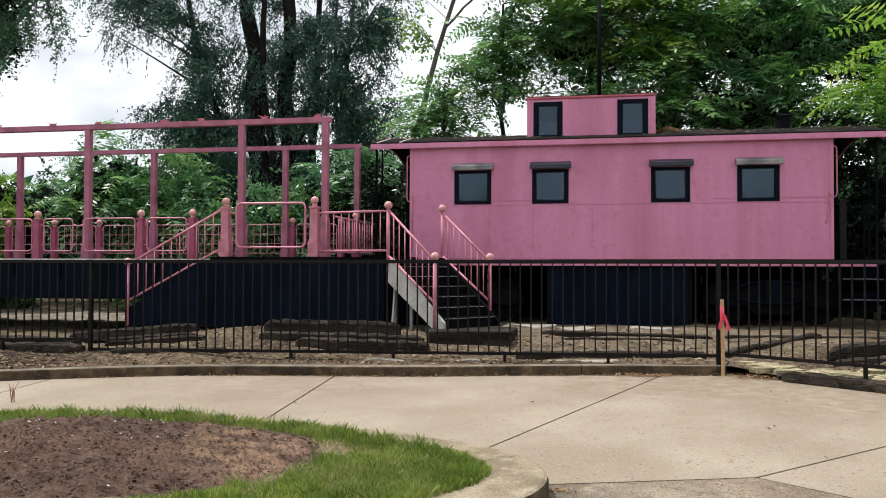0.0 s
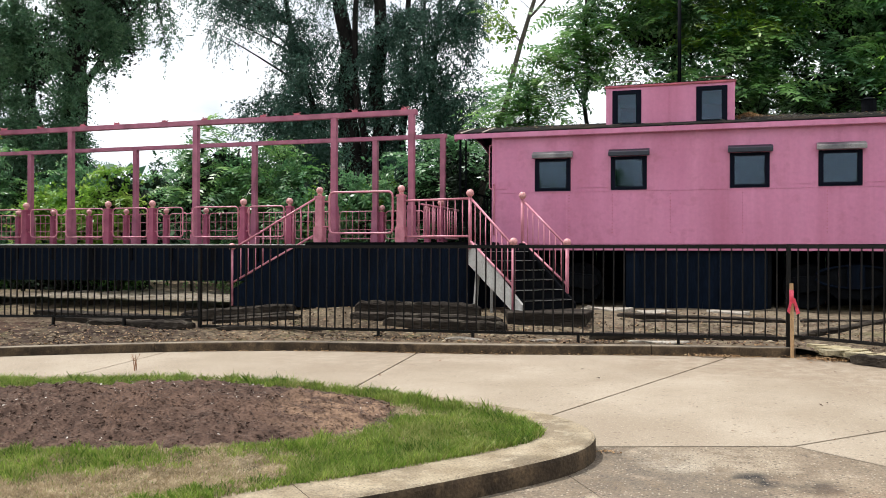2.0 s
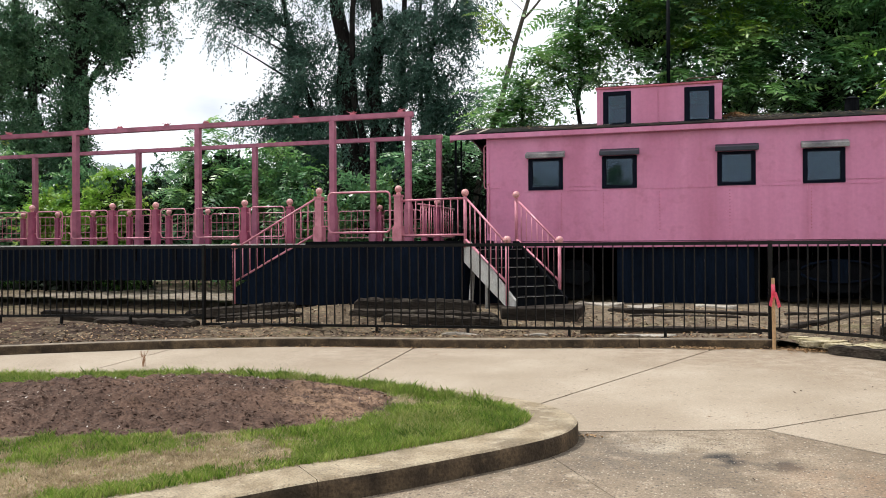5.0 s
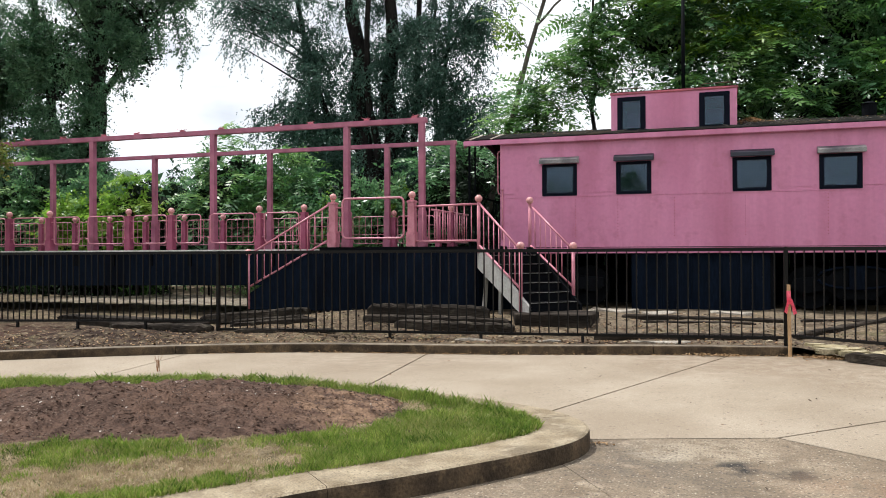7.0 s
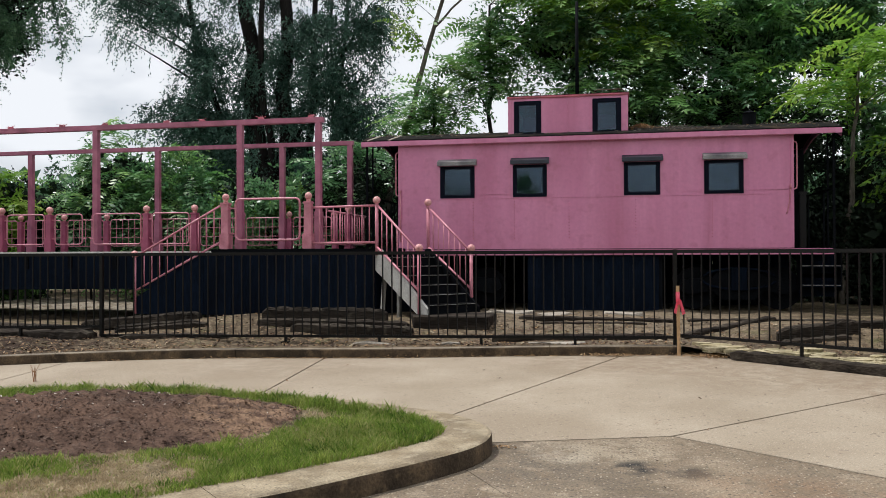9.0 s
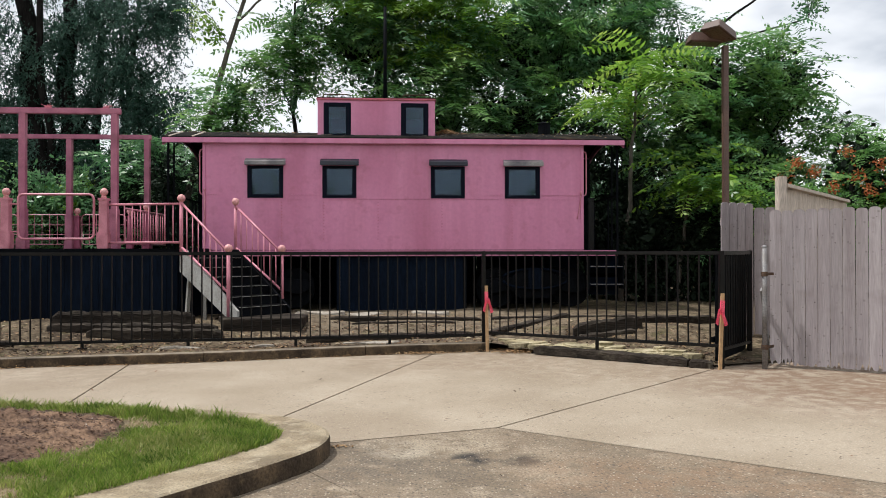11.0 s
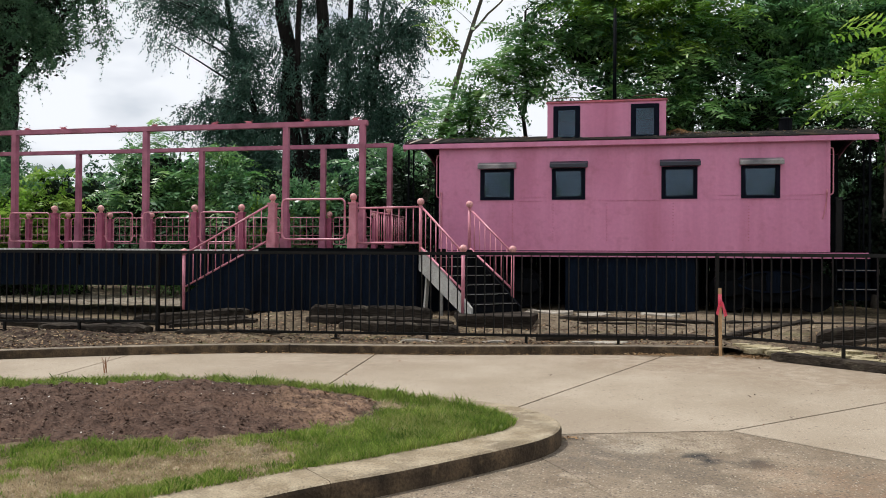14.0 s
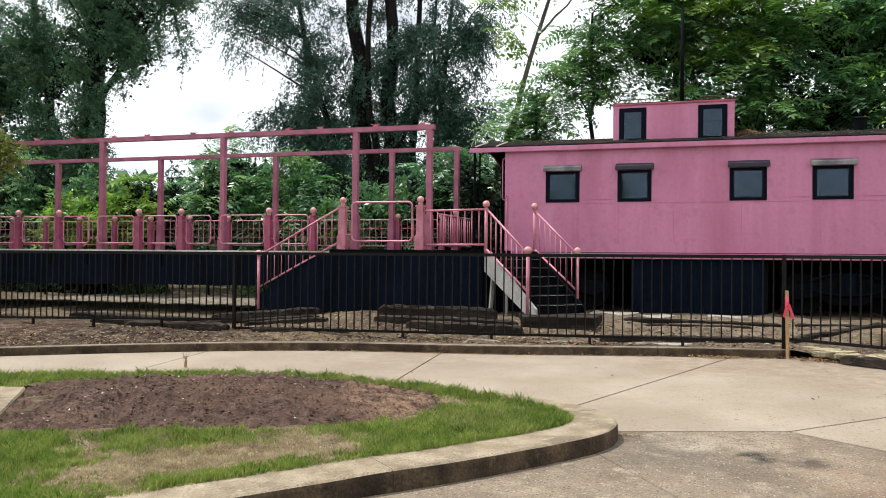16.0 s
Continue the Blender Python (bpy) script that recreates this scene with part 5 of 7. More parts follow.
marker(1.56, 10.98, road(1.56, 10.98), 1.0, -0.015, "wooden survey stake with a pink ribbon beside the kerb")
marker(4.32, 8.83, road(4.32, 8.83), 0.97, 0.04, "wooden survey stake with a pink ribbon leaning at the fence corner")

# street lamp
lamp = thing("parking_lamp", (6.48, 13.85, 0.2), "brown square-post parking lamp with two slanted shoebox heads", "lamp")
bm = bmesh.new()
box(bm, 6.425, 13.795, 0.2, 6.535, 13.905, 5.48, bevel=0.012)
part("post", bm, BROWN, lamp)


def lamp_head(c, ang, tilt):
    m = Matrix.Translation(c) @ Matrix.Rotation(radians(ang), 4, "Z") @ Matrix.Rotation(radians(tilt), 4, "Y")
    bm = bmesh.new()
    lo = [bm.verts.new((x, y, -0.09)) for x, y in ((0, -0.21), (0.62, -0.21), (0.62, 0.21), (0, 0.21))]
    hi = [bm.verts.new((x, y, 0.09)) for x, y in ((0.03, -0.17), (0.56, -0.17), (0.56, 0.17), (0.03, 0.17))]
    bm.faces.new(hi)
    bm.faces.new(lo[::-1])
    for i in range(4):
        bm.faces.new((lo[i], lo[(i + 1) % 4], hi[(i + 1) % 4], hi[i]))
    bmesh.ops.bevel(bm, geom=list(bm.edges), offset=0.012, segments=2, affect="EDGES")
    bmesh.ops.transform(bm, matrix=m, verts=bm.verts)
    h = part("head", bm, BROWN, lamp)
    bm = bmesh.new()
    box(bm, 0.06, -0.16, -0.10, 0.56, 0.16, -0.092)
    bmesh.ops.transform(bm, matrix=m, verts=bm.verts)
    part("lens", bm, LENS, h)


lamp_head((6.52, 13.80, 5.62), 215, -16)
lamp_head((6.42, 13.95, 5.62), 176, -3)

# white bollard, box and litter on the far verge
bm = bmesh.new()
box(bm, -12.67, 7.42, -0.1, -12.52, 7.57, 1.12, bevel=0.012)
solid("white_post", bm, WHITE, "white square plastic post at the kerb", "post")
bm = bmesh.new()
turn = Matrix.Translation((-12.72, 8.50, 0)) @ Matrix.Rotation(math.atan2(0.53, 0.63), 4, "Z")
box(bm, 0.0, 0.0, -0.15, 0.86, 0.46, 0.22, turn, 0.02)
box(bm, 0.05, 0.05, 0.22, 0.81, 0.41, 0.235, turn)
solid("planter_box", bm, SLEEPER, "low dark timber box on the verge", "box")
bm = bmesh.new()
box(bm, 0.50, 0.16, 0.235, 0.64, 0.30, 0.40, turn, 0.012)
solid("wooden_stub", bm, CREAM_WOOD, "pale sawn post stub on the timber box", "stub")
bm = bmesh.new()
v = bmesh.ops.create_icosphere(bm, subdivisions=2, radius=0.11, matrix=Matrix.Translation((-11.75, 9.35, 0.05)) @ Matrix.Diagonal((1.1, 0.9, 0.75, 1)))["verts"]
for q in v:
    q.co += Vector((noise.noise(q.co * 9), noise.noise(q.co * 9 + Vector((5, 0, 0))), noise.noise(q.co * 9 + Vector((0, 5, 0))))) * 0.03
solid("concrete_lump", bm, KERB_TOP, "pale broken concrete lump in the leaf litter", "rubble")


def inside(poly, x, y):
    hit = False
    for (x0, y0), (x1, y1) in zip(poly, poly[1:] + poly[:1]):
        if (y0 > y) != (y1 > y) and x < (x1 - x0) * (y - y0) / (y1 - y0) + x0:
            hit = not hit
    return hit


# ---- the planted island ----
ISLE = rounded([(-5.4, -1.2), (-3.7, 0.75), (-2.43, 2.25), (-1.95, 2.83), (-1.41, 3.38), (-1.05, 3.80), (-0.70, 4.24), (-0.44, 4.62), (-0.34, 5.05), (-0.46, 5.45), (-0.80, 5.82), (-1.35, 6.12), (-2.0, 6.36), (-3.0, 6.66), (-4.1, 6.86), (-5.2, 6.78), (-6.5, 6.52), (-7.6, 6.10), (-8.5, 5.62), (-8.80, 5.25), (-8.35, 4.86), (-8.06, 4.66)], 2)
isle_kerb = thing("island_kerb", (-0.4, 5.0, -0.1), "broad pale concrete kerb round a planted island, chipped at the edge", "kerb", kind="structure")
line = resample(ISLE, 0.12)
inner = offset(line, 0.42)
half = 24
for i in range(0, len(line) - 1, half):
    piece = line[i : i + half + 1]
    if len(piece) > 2:
        a, b = piece[0], piece[1]
        piece = [(a[0] + (b[0] - a[0]) * 0.05, a[1] + (b[1] - a[1]) * 0.05)] + piece[1:]
        bm = bmesh.new()
        wide_k = 0.43
        prof = [(0.0, -0.10), (0.0, 0.115), (0.008, 0.138), (0.030, 0.150), (wide_k, 0.150), (wide_k, -0.10)]
        sides = [offset(line, o)[i : i + len(piece)] for o, _ in prof]
        rows = []
        for j in range(len(piece)):
            sh = (piece[0][0] - line[i][0], piece[0][1] - line[i][1]) if j == 0 else (0, 0)
            z = road(*piece[j])
            w = noise.noise(Vector((piece[j][0] * 2.2, piece[j][1] * 2.2, 0))) * 0.008
            rows.append([bm.verts.new((sides[k][j][0] + sh[0], sides[k][j][1] + sh[1], z + prof[k][1] + (w if 0 < k < 5 else 0))) for k in range(len(prof))])
        for r0, r1 in zip(rows, rows[1:]):
            for k in range(len(prof) - 1):
                bm.faces.new((r0[k], r1[k], r1[k + 1], r0[k + 1]))
        bm.faces.new(rows[0][::-1])
        bm.faces.new(rows[-1])
        bmesh.ops.recalc_face_normals(bm, faces=bm.faces)
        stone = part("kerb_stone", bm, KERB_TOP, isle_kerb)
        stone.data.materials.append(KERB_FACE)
        # upright kerb sides get the shade-darkened colour
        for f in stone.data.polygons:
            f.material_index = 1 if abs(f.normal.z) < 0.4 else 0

TURF = [p for p in offset(line, 0.385)][::2] + [(-8.04, 4.70), (-7.34, 5.02), (-6.78, 5.12), (-5.39, 3.25), (-4.9, 2.1), (-5.3, 0.2)]
BED = rounded([(-5.04, 3.05), (-5.66, 3.45), (-6.25, 4.30), (-6.95, 5.12), (-6.4, 5.42), (-5.5, 5.66), (-4.75, 5.98), (-3.82, 6.22), (-2.85, 6.02), (-2.12, 5.70), (-1.92, 5.12), (-2.05, 4.60), (-2.34, 4.18), (-3.14, 3.80), (-4.09, 3.52), (-4.55, 3.20), (-5.04, 3.05)], 2)[:-1]
bed_np = np.array(BED)


def bed_depth(x, y):
    d = float(np.min(np.hypot(bed_np[:, 0] - x, bed_np[:, 1] - y)))
    return d if inside(BED, x, y) else -d


def slab_dip(x, y):
    """The soil lies lower along the inlet's slab."""
    e = ((x + 6.75) * 3.20 + (y - 5.15) * 2.09) / 3.82
    return 0.085 * (1 - smoothstep(0.0, 0.9, e)) * (1 - smoothstep(4.9, 5.3, y)) * smoothstep(2.9, 3.6, y)


def turf_z(x, y):
    d = bed_depth(x, y)
    return road(x, y) - slab_dip(x, y) + 0.145 + 0.05 * smoothstep(-0.7, 0.1, d) + noise.noise(Vector((x * 2, y * 2, 1))) * 0.012


def bed_z(x, y):
    d = max(0.0, bed_depth(x, y))
    return turf_z(x, y) - 0.025 + 0.030 * smoothstep(0.0, 0.16, d) + 0.16 * smoothstep(0.0, 1.0, d) * smoothstep(0.1, 1.2, ((x + 6.75) * 3.20 + (y - 5.15) * 2.09) / 3.82) + (noise.noise(Vector((x * 3.2, y * 3.2, 7))) * 0.055 + noise.noise(Vector((x * 9, y * 9, 3))) * 0.065) * smoothstep(0, 0.3, d)


def heightfield(poly, zf, step, skip=None):
    bm = bmesh.new()
    xs_ = [p[0] for p in poly]
    ys_ = [p[1] for p in poly]
    nx, ny = int((max(xs_) - min(xs_)) / step) + 2, int((max(ys_) - min(ys_)) / step) + 2
    vs = {}
    for i in range(nx):
        for j in range(ny):
            x, y = min(xs_) + i * step, min(ys_) + j * step
            if inside(poly, x, y):
                vs[i, j] = bm.verts.new((x, y, zf(x, y)))
    for (i, j), v in vs.items():
        q = [vs.get(k) for k in ((i, j), (i + 1, j), (i + 1, j + 1), (i, j + 1))]
        if all(q):
            bm.faces.new(q)
        elif sum(1 for k in q if k) == 3:
            bm.faces.new([k for k in q if k])
    return bm


solid("island_turf", heightfield(TURF, turf_z, 0.10), STRAW, "worn lawn of the island, straw-coloured where it has died", "lawn", kind="structure", smooth=True)
solid("mulch_bed", heightfield(BED, bed_z, 0.055), MULCH, "mound of dark brown mulch in the lawn", "flower bed", kind="structure", smooth=True)
rs = np.random.RandomState(5)


def scatter(poly, n, rs):
    p = np.array(poly)
    lo, hi = p.min(0), p.max(0)
    out = []
    while len(out) < n:
        for x, y in rs.uniform(lo, hi, (n, 2)):
            if inside(poly, x, y):
                out.append((x, y))
            if len(out) >= n:
                break
    return np.array(out)


def flakes(points, sizes, rs, flat=0.6, aspect=0.4):
    """Four-cornered flakes lying about at the points."""
    n = len(points)
    a = rs.uniform(0, 2 * np.pi, n)
    t = rs.uniform(-flat, flat, (n, 2))
    d = np.stack([np.cos(a), np.sin(a), t[:, 0]], 1) * sizes[:, None]
    s = np.stack([-np.sin(a), np.cos(a), t[:, 1]], 1) * (sizes * aspect)[:, None]
    return np.stack([points - d, points + s, points + d, points - s], 1).reshape(-1, 3)


pts = scatter(BED, 15000, rs)
pts = np.array([(x, y, bed_z(x, y) + 0.012) for x, y in pts])
tagged(new("mulch_chips", mesh_np("mulch_chips", flakes(pts, rs.uniform(0.005, 0.016, len(pts)), rs), 4, CHIP)), "brown and pale wood chips on the mulch", "mulch", kind="stuff")
pts = np.concatenate([scatter(BED, 110, rs), np.array([-4.1, 5.0]) + rs.normal(size=(100, 2)) * [0.55, 0.28]])
pts = np.array([(x, y, bed_z(x, y) + 0.018) for x, y in pts])
tagged(new("pale_chips", mesh_np("pale_chips", flakes(pts, rs.uniform(0.005, 0.015, len(pts)), rs, 0.5, 0.5), 4, PALE_CHIP)), "scattered pale splinters of wood on the mulch", "mulch", kind="stuff")
bm = bmesh.new()
for x, y in scatter(BED, 1100, rs):
    k = rs.uniform(0.006, 0.019)
    v = bmesh.ops.create_icosphere(bm, subdivisions=1, radius=k, matrix=Matrix.Translation((x, y, bed_z(x, y) + k * 0.3)) @ Matrix.Diagonal((1, rs.uniform(0.6, 1), rs.uniform(0.25, 0.5), 1)))["verts"]
    for q in v:
        q.co += Vector(rs.uniform(-0.3, 0.3, 3) * k)
solid("soil_clods", bm, MULCH, "dark lumps of soil and bark", "mulch", kind="stuff")


def blades(points, height, width, rs, lean=0.5):
    n = len(points)
    a = rs.uniform(0, 2 * np.pi, n)
    h = height * rs.uniform(0.55, 1.25, n)
    side = np.stack([np.cos(a), np.sin(a), 0 * a], 1) * (width * rs.uniform(0.6, 1.3, n))[:, None]
    b = rs.uniform(0, 2 * np.pi, n)
    k = rs.uniform(0.05, lean, n) * h
    tip = points + np.stack([np.cos(b) * k, np.sin(b) * k, h], 1)
    mid = points + np.stack([np.cos(b) * k * 0.35, np.sin(b) * k * 0.35, h * 0.55], 1)
    return np.stack([points - side, points + side, mid + side * 0.7, tip, mid - side * 0.7], 1).reshape(-1, 3)


def inside_np(poly, p):
    hit = np.zeros(len(p), bool)
    for (x0, y0), (x1, y1) in zip(poly, poly[1:] + poly[:1]):
        if y0 != y1:
            hit ^= ((y0 > p[:, 1]) != (y1 > p[:, 1])) & (p[:, 0] < (x1 - x0) * (p[:, 1] - y0) / (y1 - y0) + x0)
    return hit


turf_np = np.array(TURF)
cand = rs.uniform(turf_np.min(0), turf_np.max(0), (120000, 2))
cand = np.repeat(cand, 7, 0) + rs.normal(0, 0.022, (120000 * 7, 2))
cand = cand[inside_np(TURF, cand) & (cand[:, 1] > 1.0)]
deep = np.min(np.hypot(cand[:, None, 0] - bed_np[None, ::2, 0], cand[:, None, 1] - bed_np[None, ::2, 1]), 1)
deep[inside_np(BED, cand)] *= -1
keep = deep > -0.10 * rs.rand(len(deep)) ** 2
cand, deep = cand[keep], deep[keep]
fresh, pale_, dry = [], [], []
for (x, y), d in zip(cand.tolist(), deep.tolist()):
    patch = noise.noise(Vector((x * 1.4, y * 1.4, 2.0))) + 0.6 * noise.noise(Vector((x * 4, y * 4, 5.0)))
    tuft = noise.noise(Vector((x * 7, y * 7, 9.0)))
    ex, ey = x + 3.05, y - 3.02
    dead = math.exp(-(((ex * 0.74 + ey * 0.67) / 0.95) ** 2) - ((-ex * 0.67 + ey * 0.74) / 0.30) ** 2)
    faded = math.exp(-(((x + 1.55) / 0.35) ** 2) - ((y - 4.75) / 0.35) ** 2)
    back = y > 5.6 and d > 0.08
    lush = 0.70 + patch * 0.8 + tuft * 0.3 - 1.5 * dead - 0.4 * faded + 0.45 * smoothstep(-2.2, -1.5, x) + (0.15 if back else 0.0) - 0.10 * (1 - smoothstep(0.02, 0.25, d)) - 0.5 * math.exp(-(((x + 1.95) / 0.3) ** 2) - ((y - 5.2) / 0.5) ** 2)
    lush -= 0.14 * (1 - smoothstep(-4.2, -2.4, x)) * (0 if back else 1)
    lush = max(0.05, min(1.0, lush))
    r = rs.rand()
    z = road(x, y) - slab_dip(x, y) + 0.140 + 0.05 * smoothstep(-0.7, 0.1, -d)
    h = (0.024 + 0.046 * lush + (0.05 if back else 0) * rs.rand() ** 2) * (0.8 + 0.5 * max(0, tuft + 0.3))
    h = min(h, 0.13 if back else 0.08)
    yellow = 0.42 + 0.35 * faded + 0.3 * (noise.noise(Vector((x * 2.3, y * 2.3, 7.0)))) + (0.15 if back else 0)
    if r < lush * 0.95:
        (pale_ if rs.rand() < yellow else fresh).append((x, y, z, h))
    elif r < 0.82:
        dry.append((x, y, z, 0.024))
for name, rows_, material, lean, label in (("grass", fresh, GRASS, 0.9, "rough green grass on the island"), ("grass", pale_, GRASS_PALE, 1.0, "yellowing grass on the island"), ("dry_grass", dry, GRASS_DRY, 1.8, "short dead straw-coloured grass")):
    rows_ = np.array(rows_)
    tagged(new(name, mesh_np(name, blades(rows_[:, :3], rows_[:, 3], 0.0038, rs, lean), 5, material)), label, "grass", kind="stuff")

# storm drain inlet at the end of the island
inlet = thing("drain_inlet", (-6.4, 4.0, -0.1), "concrete storm drain inlet slab with a dark throat", "drain")
bm = bmesh.new()
prism(bm, [(-7.34, 5.04), (-6.75, 5.15), (-5.37, 3.28), (-4.66, 1.95), (-5.62, 2.55), (-6.13, 3.29), (-6.70, 4.26), (-6.96, 4.56)], lambda x, y: road(x, y) - 0.1, lambda x, y: road(x, y) + 0.155)
bmesh.ops.bevel(bm, geom=list(bm.edges), offset=0.012, segments=2, affect="EDGES")
part("slab", bm, KERB_TOP, inlet)
bm = bmesh.new()
prism(bm, [(-8.06, 4.63), (-7.36, 5.03), (-6.97, 4.57), (-7.54, 4.24)], lambda x, y: road(x, y) + 0.105, lambda x, y: road(x, y) + 0.152)
bmesh.ops.bevel(bm, geom=list(bm.edges), offset=0.010, segments=2, affect="EDGES")
part("hood", bm, KERB_TOP, inlet)
# solid near-black block stands in for the shade in the opening
bm = bmesh.new()
prism(bm, [(-8.02, 4.62), (-7.36, 4.99), (-7.24, 4.84), (-7.90, 4.48)], lambda x, y: road(x, y) - 0.1, lambda x, y: road(x, y) + 0.103)
part("throat", bm, INSIDE_SHADE, inlet)
bm = bmesh.new()
wing = [(-8.14, 4.72), (-8.0, 4.60), (-7.88, 4.47), (-7.78, 4.34), (-7.70, 4.20)]
rows = []
for k, (x, y) in enumerate(wing):
    h = 0.15 - 0.14 * (k / 4) ** 1.4
    rows.append([bm.verts.new((x + dx, y + dy, road(x, y) + z)) for dx, dy, z in ((-0.13, -0.10, -0.1), (-0.13, -0.10, h * 0.5), (-0.06, -0.05, h), (0.05, 0.03, h), (0.05, 0.03, -0.1))])
for a, b in zip(rows, rows[1:]):
    for k in range(4):
        bm.faces.new((a[k], b[k], b[k + 1], a[k + 1]))
bm.faces.new(rows[0][::-1])
bm.faces.new(rows[-1])
bmesh.ops.recalc_face_normals(bm, faces=bm.faces)
part("wing_kerb", bm, KERB_TOP, inlet, "curved ramped kerb end", smooth=True)

# ---- old timbers and litter on the verge ----


def timber(p, q, w, h, label, seed):
    r = random.Random(seed)
    n = max(12, round(math.hypot(q[0] - p[0], q[1] - p[1]) * 9))
    bm = bmesh.new()
    d = Vector((q[0] - p[0], q[1] - p[1], 0))
    side = Vector((-d.y, d.x, 0)).normalized()
    rows = []
    for i in range(n + 1):
        c = Vector((p[0], p[1], p[2] - 0.04)) + Vector((d.x, d.y, q[2] - p[2])) * (i / n)
        k = lambda s: s * r.uniform(0.90, 1.05) * (0.75 + 0.25 * min(1, i, n - i))
        rows.append([bm.verts.new(c + side * a + Vector((0, 0, b))) for a, b in ((-k(w / 2), 0), (-k(w / 2), k(h * 0.85)), (-k(w * 0.35), k(h)), (k(w * 0.35), k(h)), (k(w / 2), k(h * 0.8)), (k(w / 2), 0))])
    for a, b in zip(rows, rows[1:]):
        for k in range(6):
            bm.faces.new((a[k], b[k], b[(k + 1) % 6], a[(k + 1) % 6]))
    bm.faces.new(rows[0][::-1])
    bm.faces.new(rows[-1])
    bmesh.ops.recalc_face_normals(bm, faces=bm.faces)
    return solid("old_timber", bm, SLEEPER, label, "timber", "rotting timbers")


def lay(x0, y0, x1, y1, w, h, label, seed):
    timber((x0, y0, verge_z(x0, y0)), (x1, y1, verge_z(x1, y1)), w, h, label, seed)


lay(2.24, 10.62, 4.02, 9.13, 0.16, 0.13, "cracked dark railway sleeper edging the driveway", 1)
lay(4.02, 9.10, 4.28, 8.96, 0.16, 0.11, "short rotten end of a dark sleeper", 2)
lay(-7.4, 11.0, -5.6, 11.25, 0.18, 0.12, "rotten dark timber lying along the fence", 3)
lay(-10.4, 11.45, -7.9, 10.95, 0.30, 0.17, "rotten grey timber half sunk in the verge", 4)
lay(-5.45, 12.15, -2.75, 12.12, 0.22, 0.17, "tall dark weathered timber stacked beside the stairs", 5)
lay(-4.7, 11.80, -2.60, 11.78, 0.22, 0.17, "dark weathered timber beside the stair pad", 6)
lay(-9.4, 12.9, -6.9, 12.75, 0.26, 0.2, "split grey timber before the landing skirt", 7)
lay(-12.8, 12.7, -8.9, 12.3, 0.34, 0.17, "dark timber lying across the verge", 8)
lay(-1.25, 11.55, 1.45, 11.95, 0.16, 0.15, "dark timber along the caboose path", 9)
lay(1.72, 11.99, 3.27, 13.12, 0.16, 0.13, "thin dark timber along the caboose path", 10)
lay(2.99, 11.24, 3.93, 11.18, 0.18, 0.12, "short dark timber of a broken garden edging", 11)
lay(2.99, 11.44, 4.08, 11.38, 0.16, 0.25, "upper dark timber of a broken garden edging", 12)
lay(4.18, 11.94, 5.54, 12.07, 0.18, 0.15, "dark timber of a broken garden edging", 14)
lay(1.9, 13.2, 4.6, 13.35, 0.16, 0.08, "low sunken timber before the caboose", 15)
lay(-0.6, 12.9, 1.2, 12.85, 0.10, 0.08, "thin broken timber on the verge", 13)
lay(-5.5, 12.45, -3.2, 12.42, 0.20, 0.30, "mossy upper timber of the stack beside the stairs", 16)
lay(-8.3, 12.3, -6.6, 12.05, 0.22, 0.14, "split rotten timber before the landing skirt", 17)
lay(-7.9, 11.65, -6.3, 11.85, 0.20, 0.12, "rotten timber crumbling behind the fence", 18)
lay(-1.0, 13.3, 1.7, 13.15, 0.16, 0.10, "dark timber before the caboose skirt", 22)
lay(-11.6, 11.9, -9.9, 11.75, 0.24, 0.14, "grey rotten timber behind the fence", 23)


def flat_stone(x, y, rx, ry, h, seed, label):
    r = random.Random(seed)
    bm = bmesh.new()
    pts_ = [(x + math.cos(a) * rx * r.uniform(0.75, 1.1), y + math.sin(a) * ry * r.uniform(0.75, 1.1)) for a in [k * math.pi / 4.5 for k in range(9)]]
    prism(bm, pts_, verge_z(x, y) - 0.08, lambda u, v: verge_z(x, y) + h + 0.03 * math.sin(u * 9 + v * 5))
    bmesh.ops.bevel(bm, geom=list(bm.edges), offset=0.014, segments=1, affect="EDGES")
    solid("flat_stone", bm, PALE_STONE, label, "stone", "flat stones on the verge")


flat_stone(-1.25, 14.45, 0.55, 0.25, 0.05, 1, "pale flat stone before the caboose skirt")
flat_stone(-0.45, 14.5, 0.35, 0.2, 0.03, 2, "pale flat stone before the caboose skirt")
flat_stone(-3.0, 11.0, 0.40, 0.06, 0.03, 3, "thin pale stone behind the kerb")
flat_stone(-1.9, 11.15, 0.26, 0.06, 0.02, 4, "thin pale stone behind the kerb")
flat_stone(-0.2, 11.25, 0.45, 0.07, 0.02, 5, "thin pale stone behind the kerb")
flat_stone(0.8, 14.3, 0.4, 0.2, 0.02, 6, "pale flat stone before the caboose skirt")

bm = bmesh.new()
rng = random.Random(21)
for _ in range(64):
    f = rng.random()
    x, y = 1.9 + f * 2.3 + rng.uniform(-0.1, 0.2), 11.0 - f * 1.7 + rng.uniform(0.15, 0.6)
    k = rng.uniform(0.08, 0.2)
    pts_ = []
    for j in range(6):
        a = j * math.pi / 3 + rng.uniform(-0.3, 0.3)
        pts_.append((x + math.cos(a) * k * 1.2, y + math.sin(a) * k))
    z = verge_z(x, y)
    lo = [bm.verts.new((px, py, z - 0.02)) for px, py in pts_]
    hi = [bm.verts.new((px, py, z + 0.045 + rng.uniform(0, 0.015))) for px, py in pts_]
    bm.faces.new(hi)
    for j in range(6):
        bm.faces.new((lo[j], lo[(j + 1) % 6], hi[(j + 1) % 6], hi[j]))
bmesh.ops.recalc_face_normals(bm, faces=bm.faces)
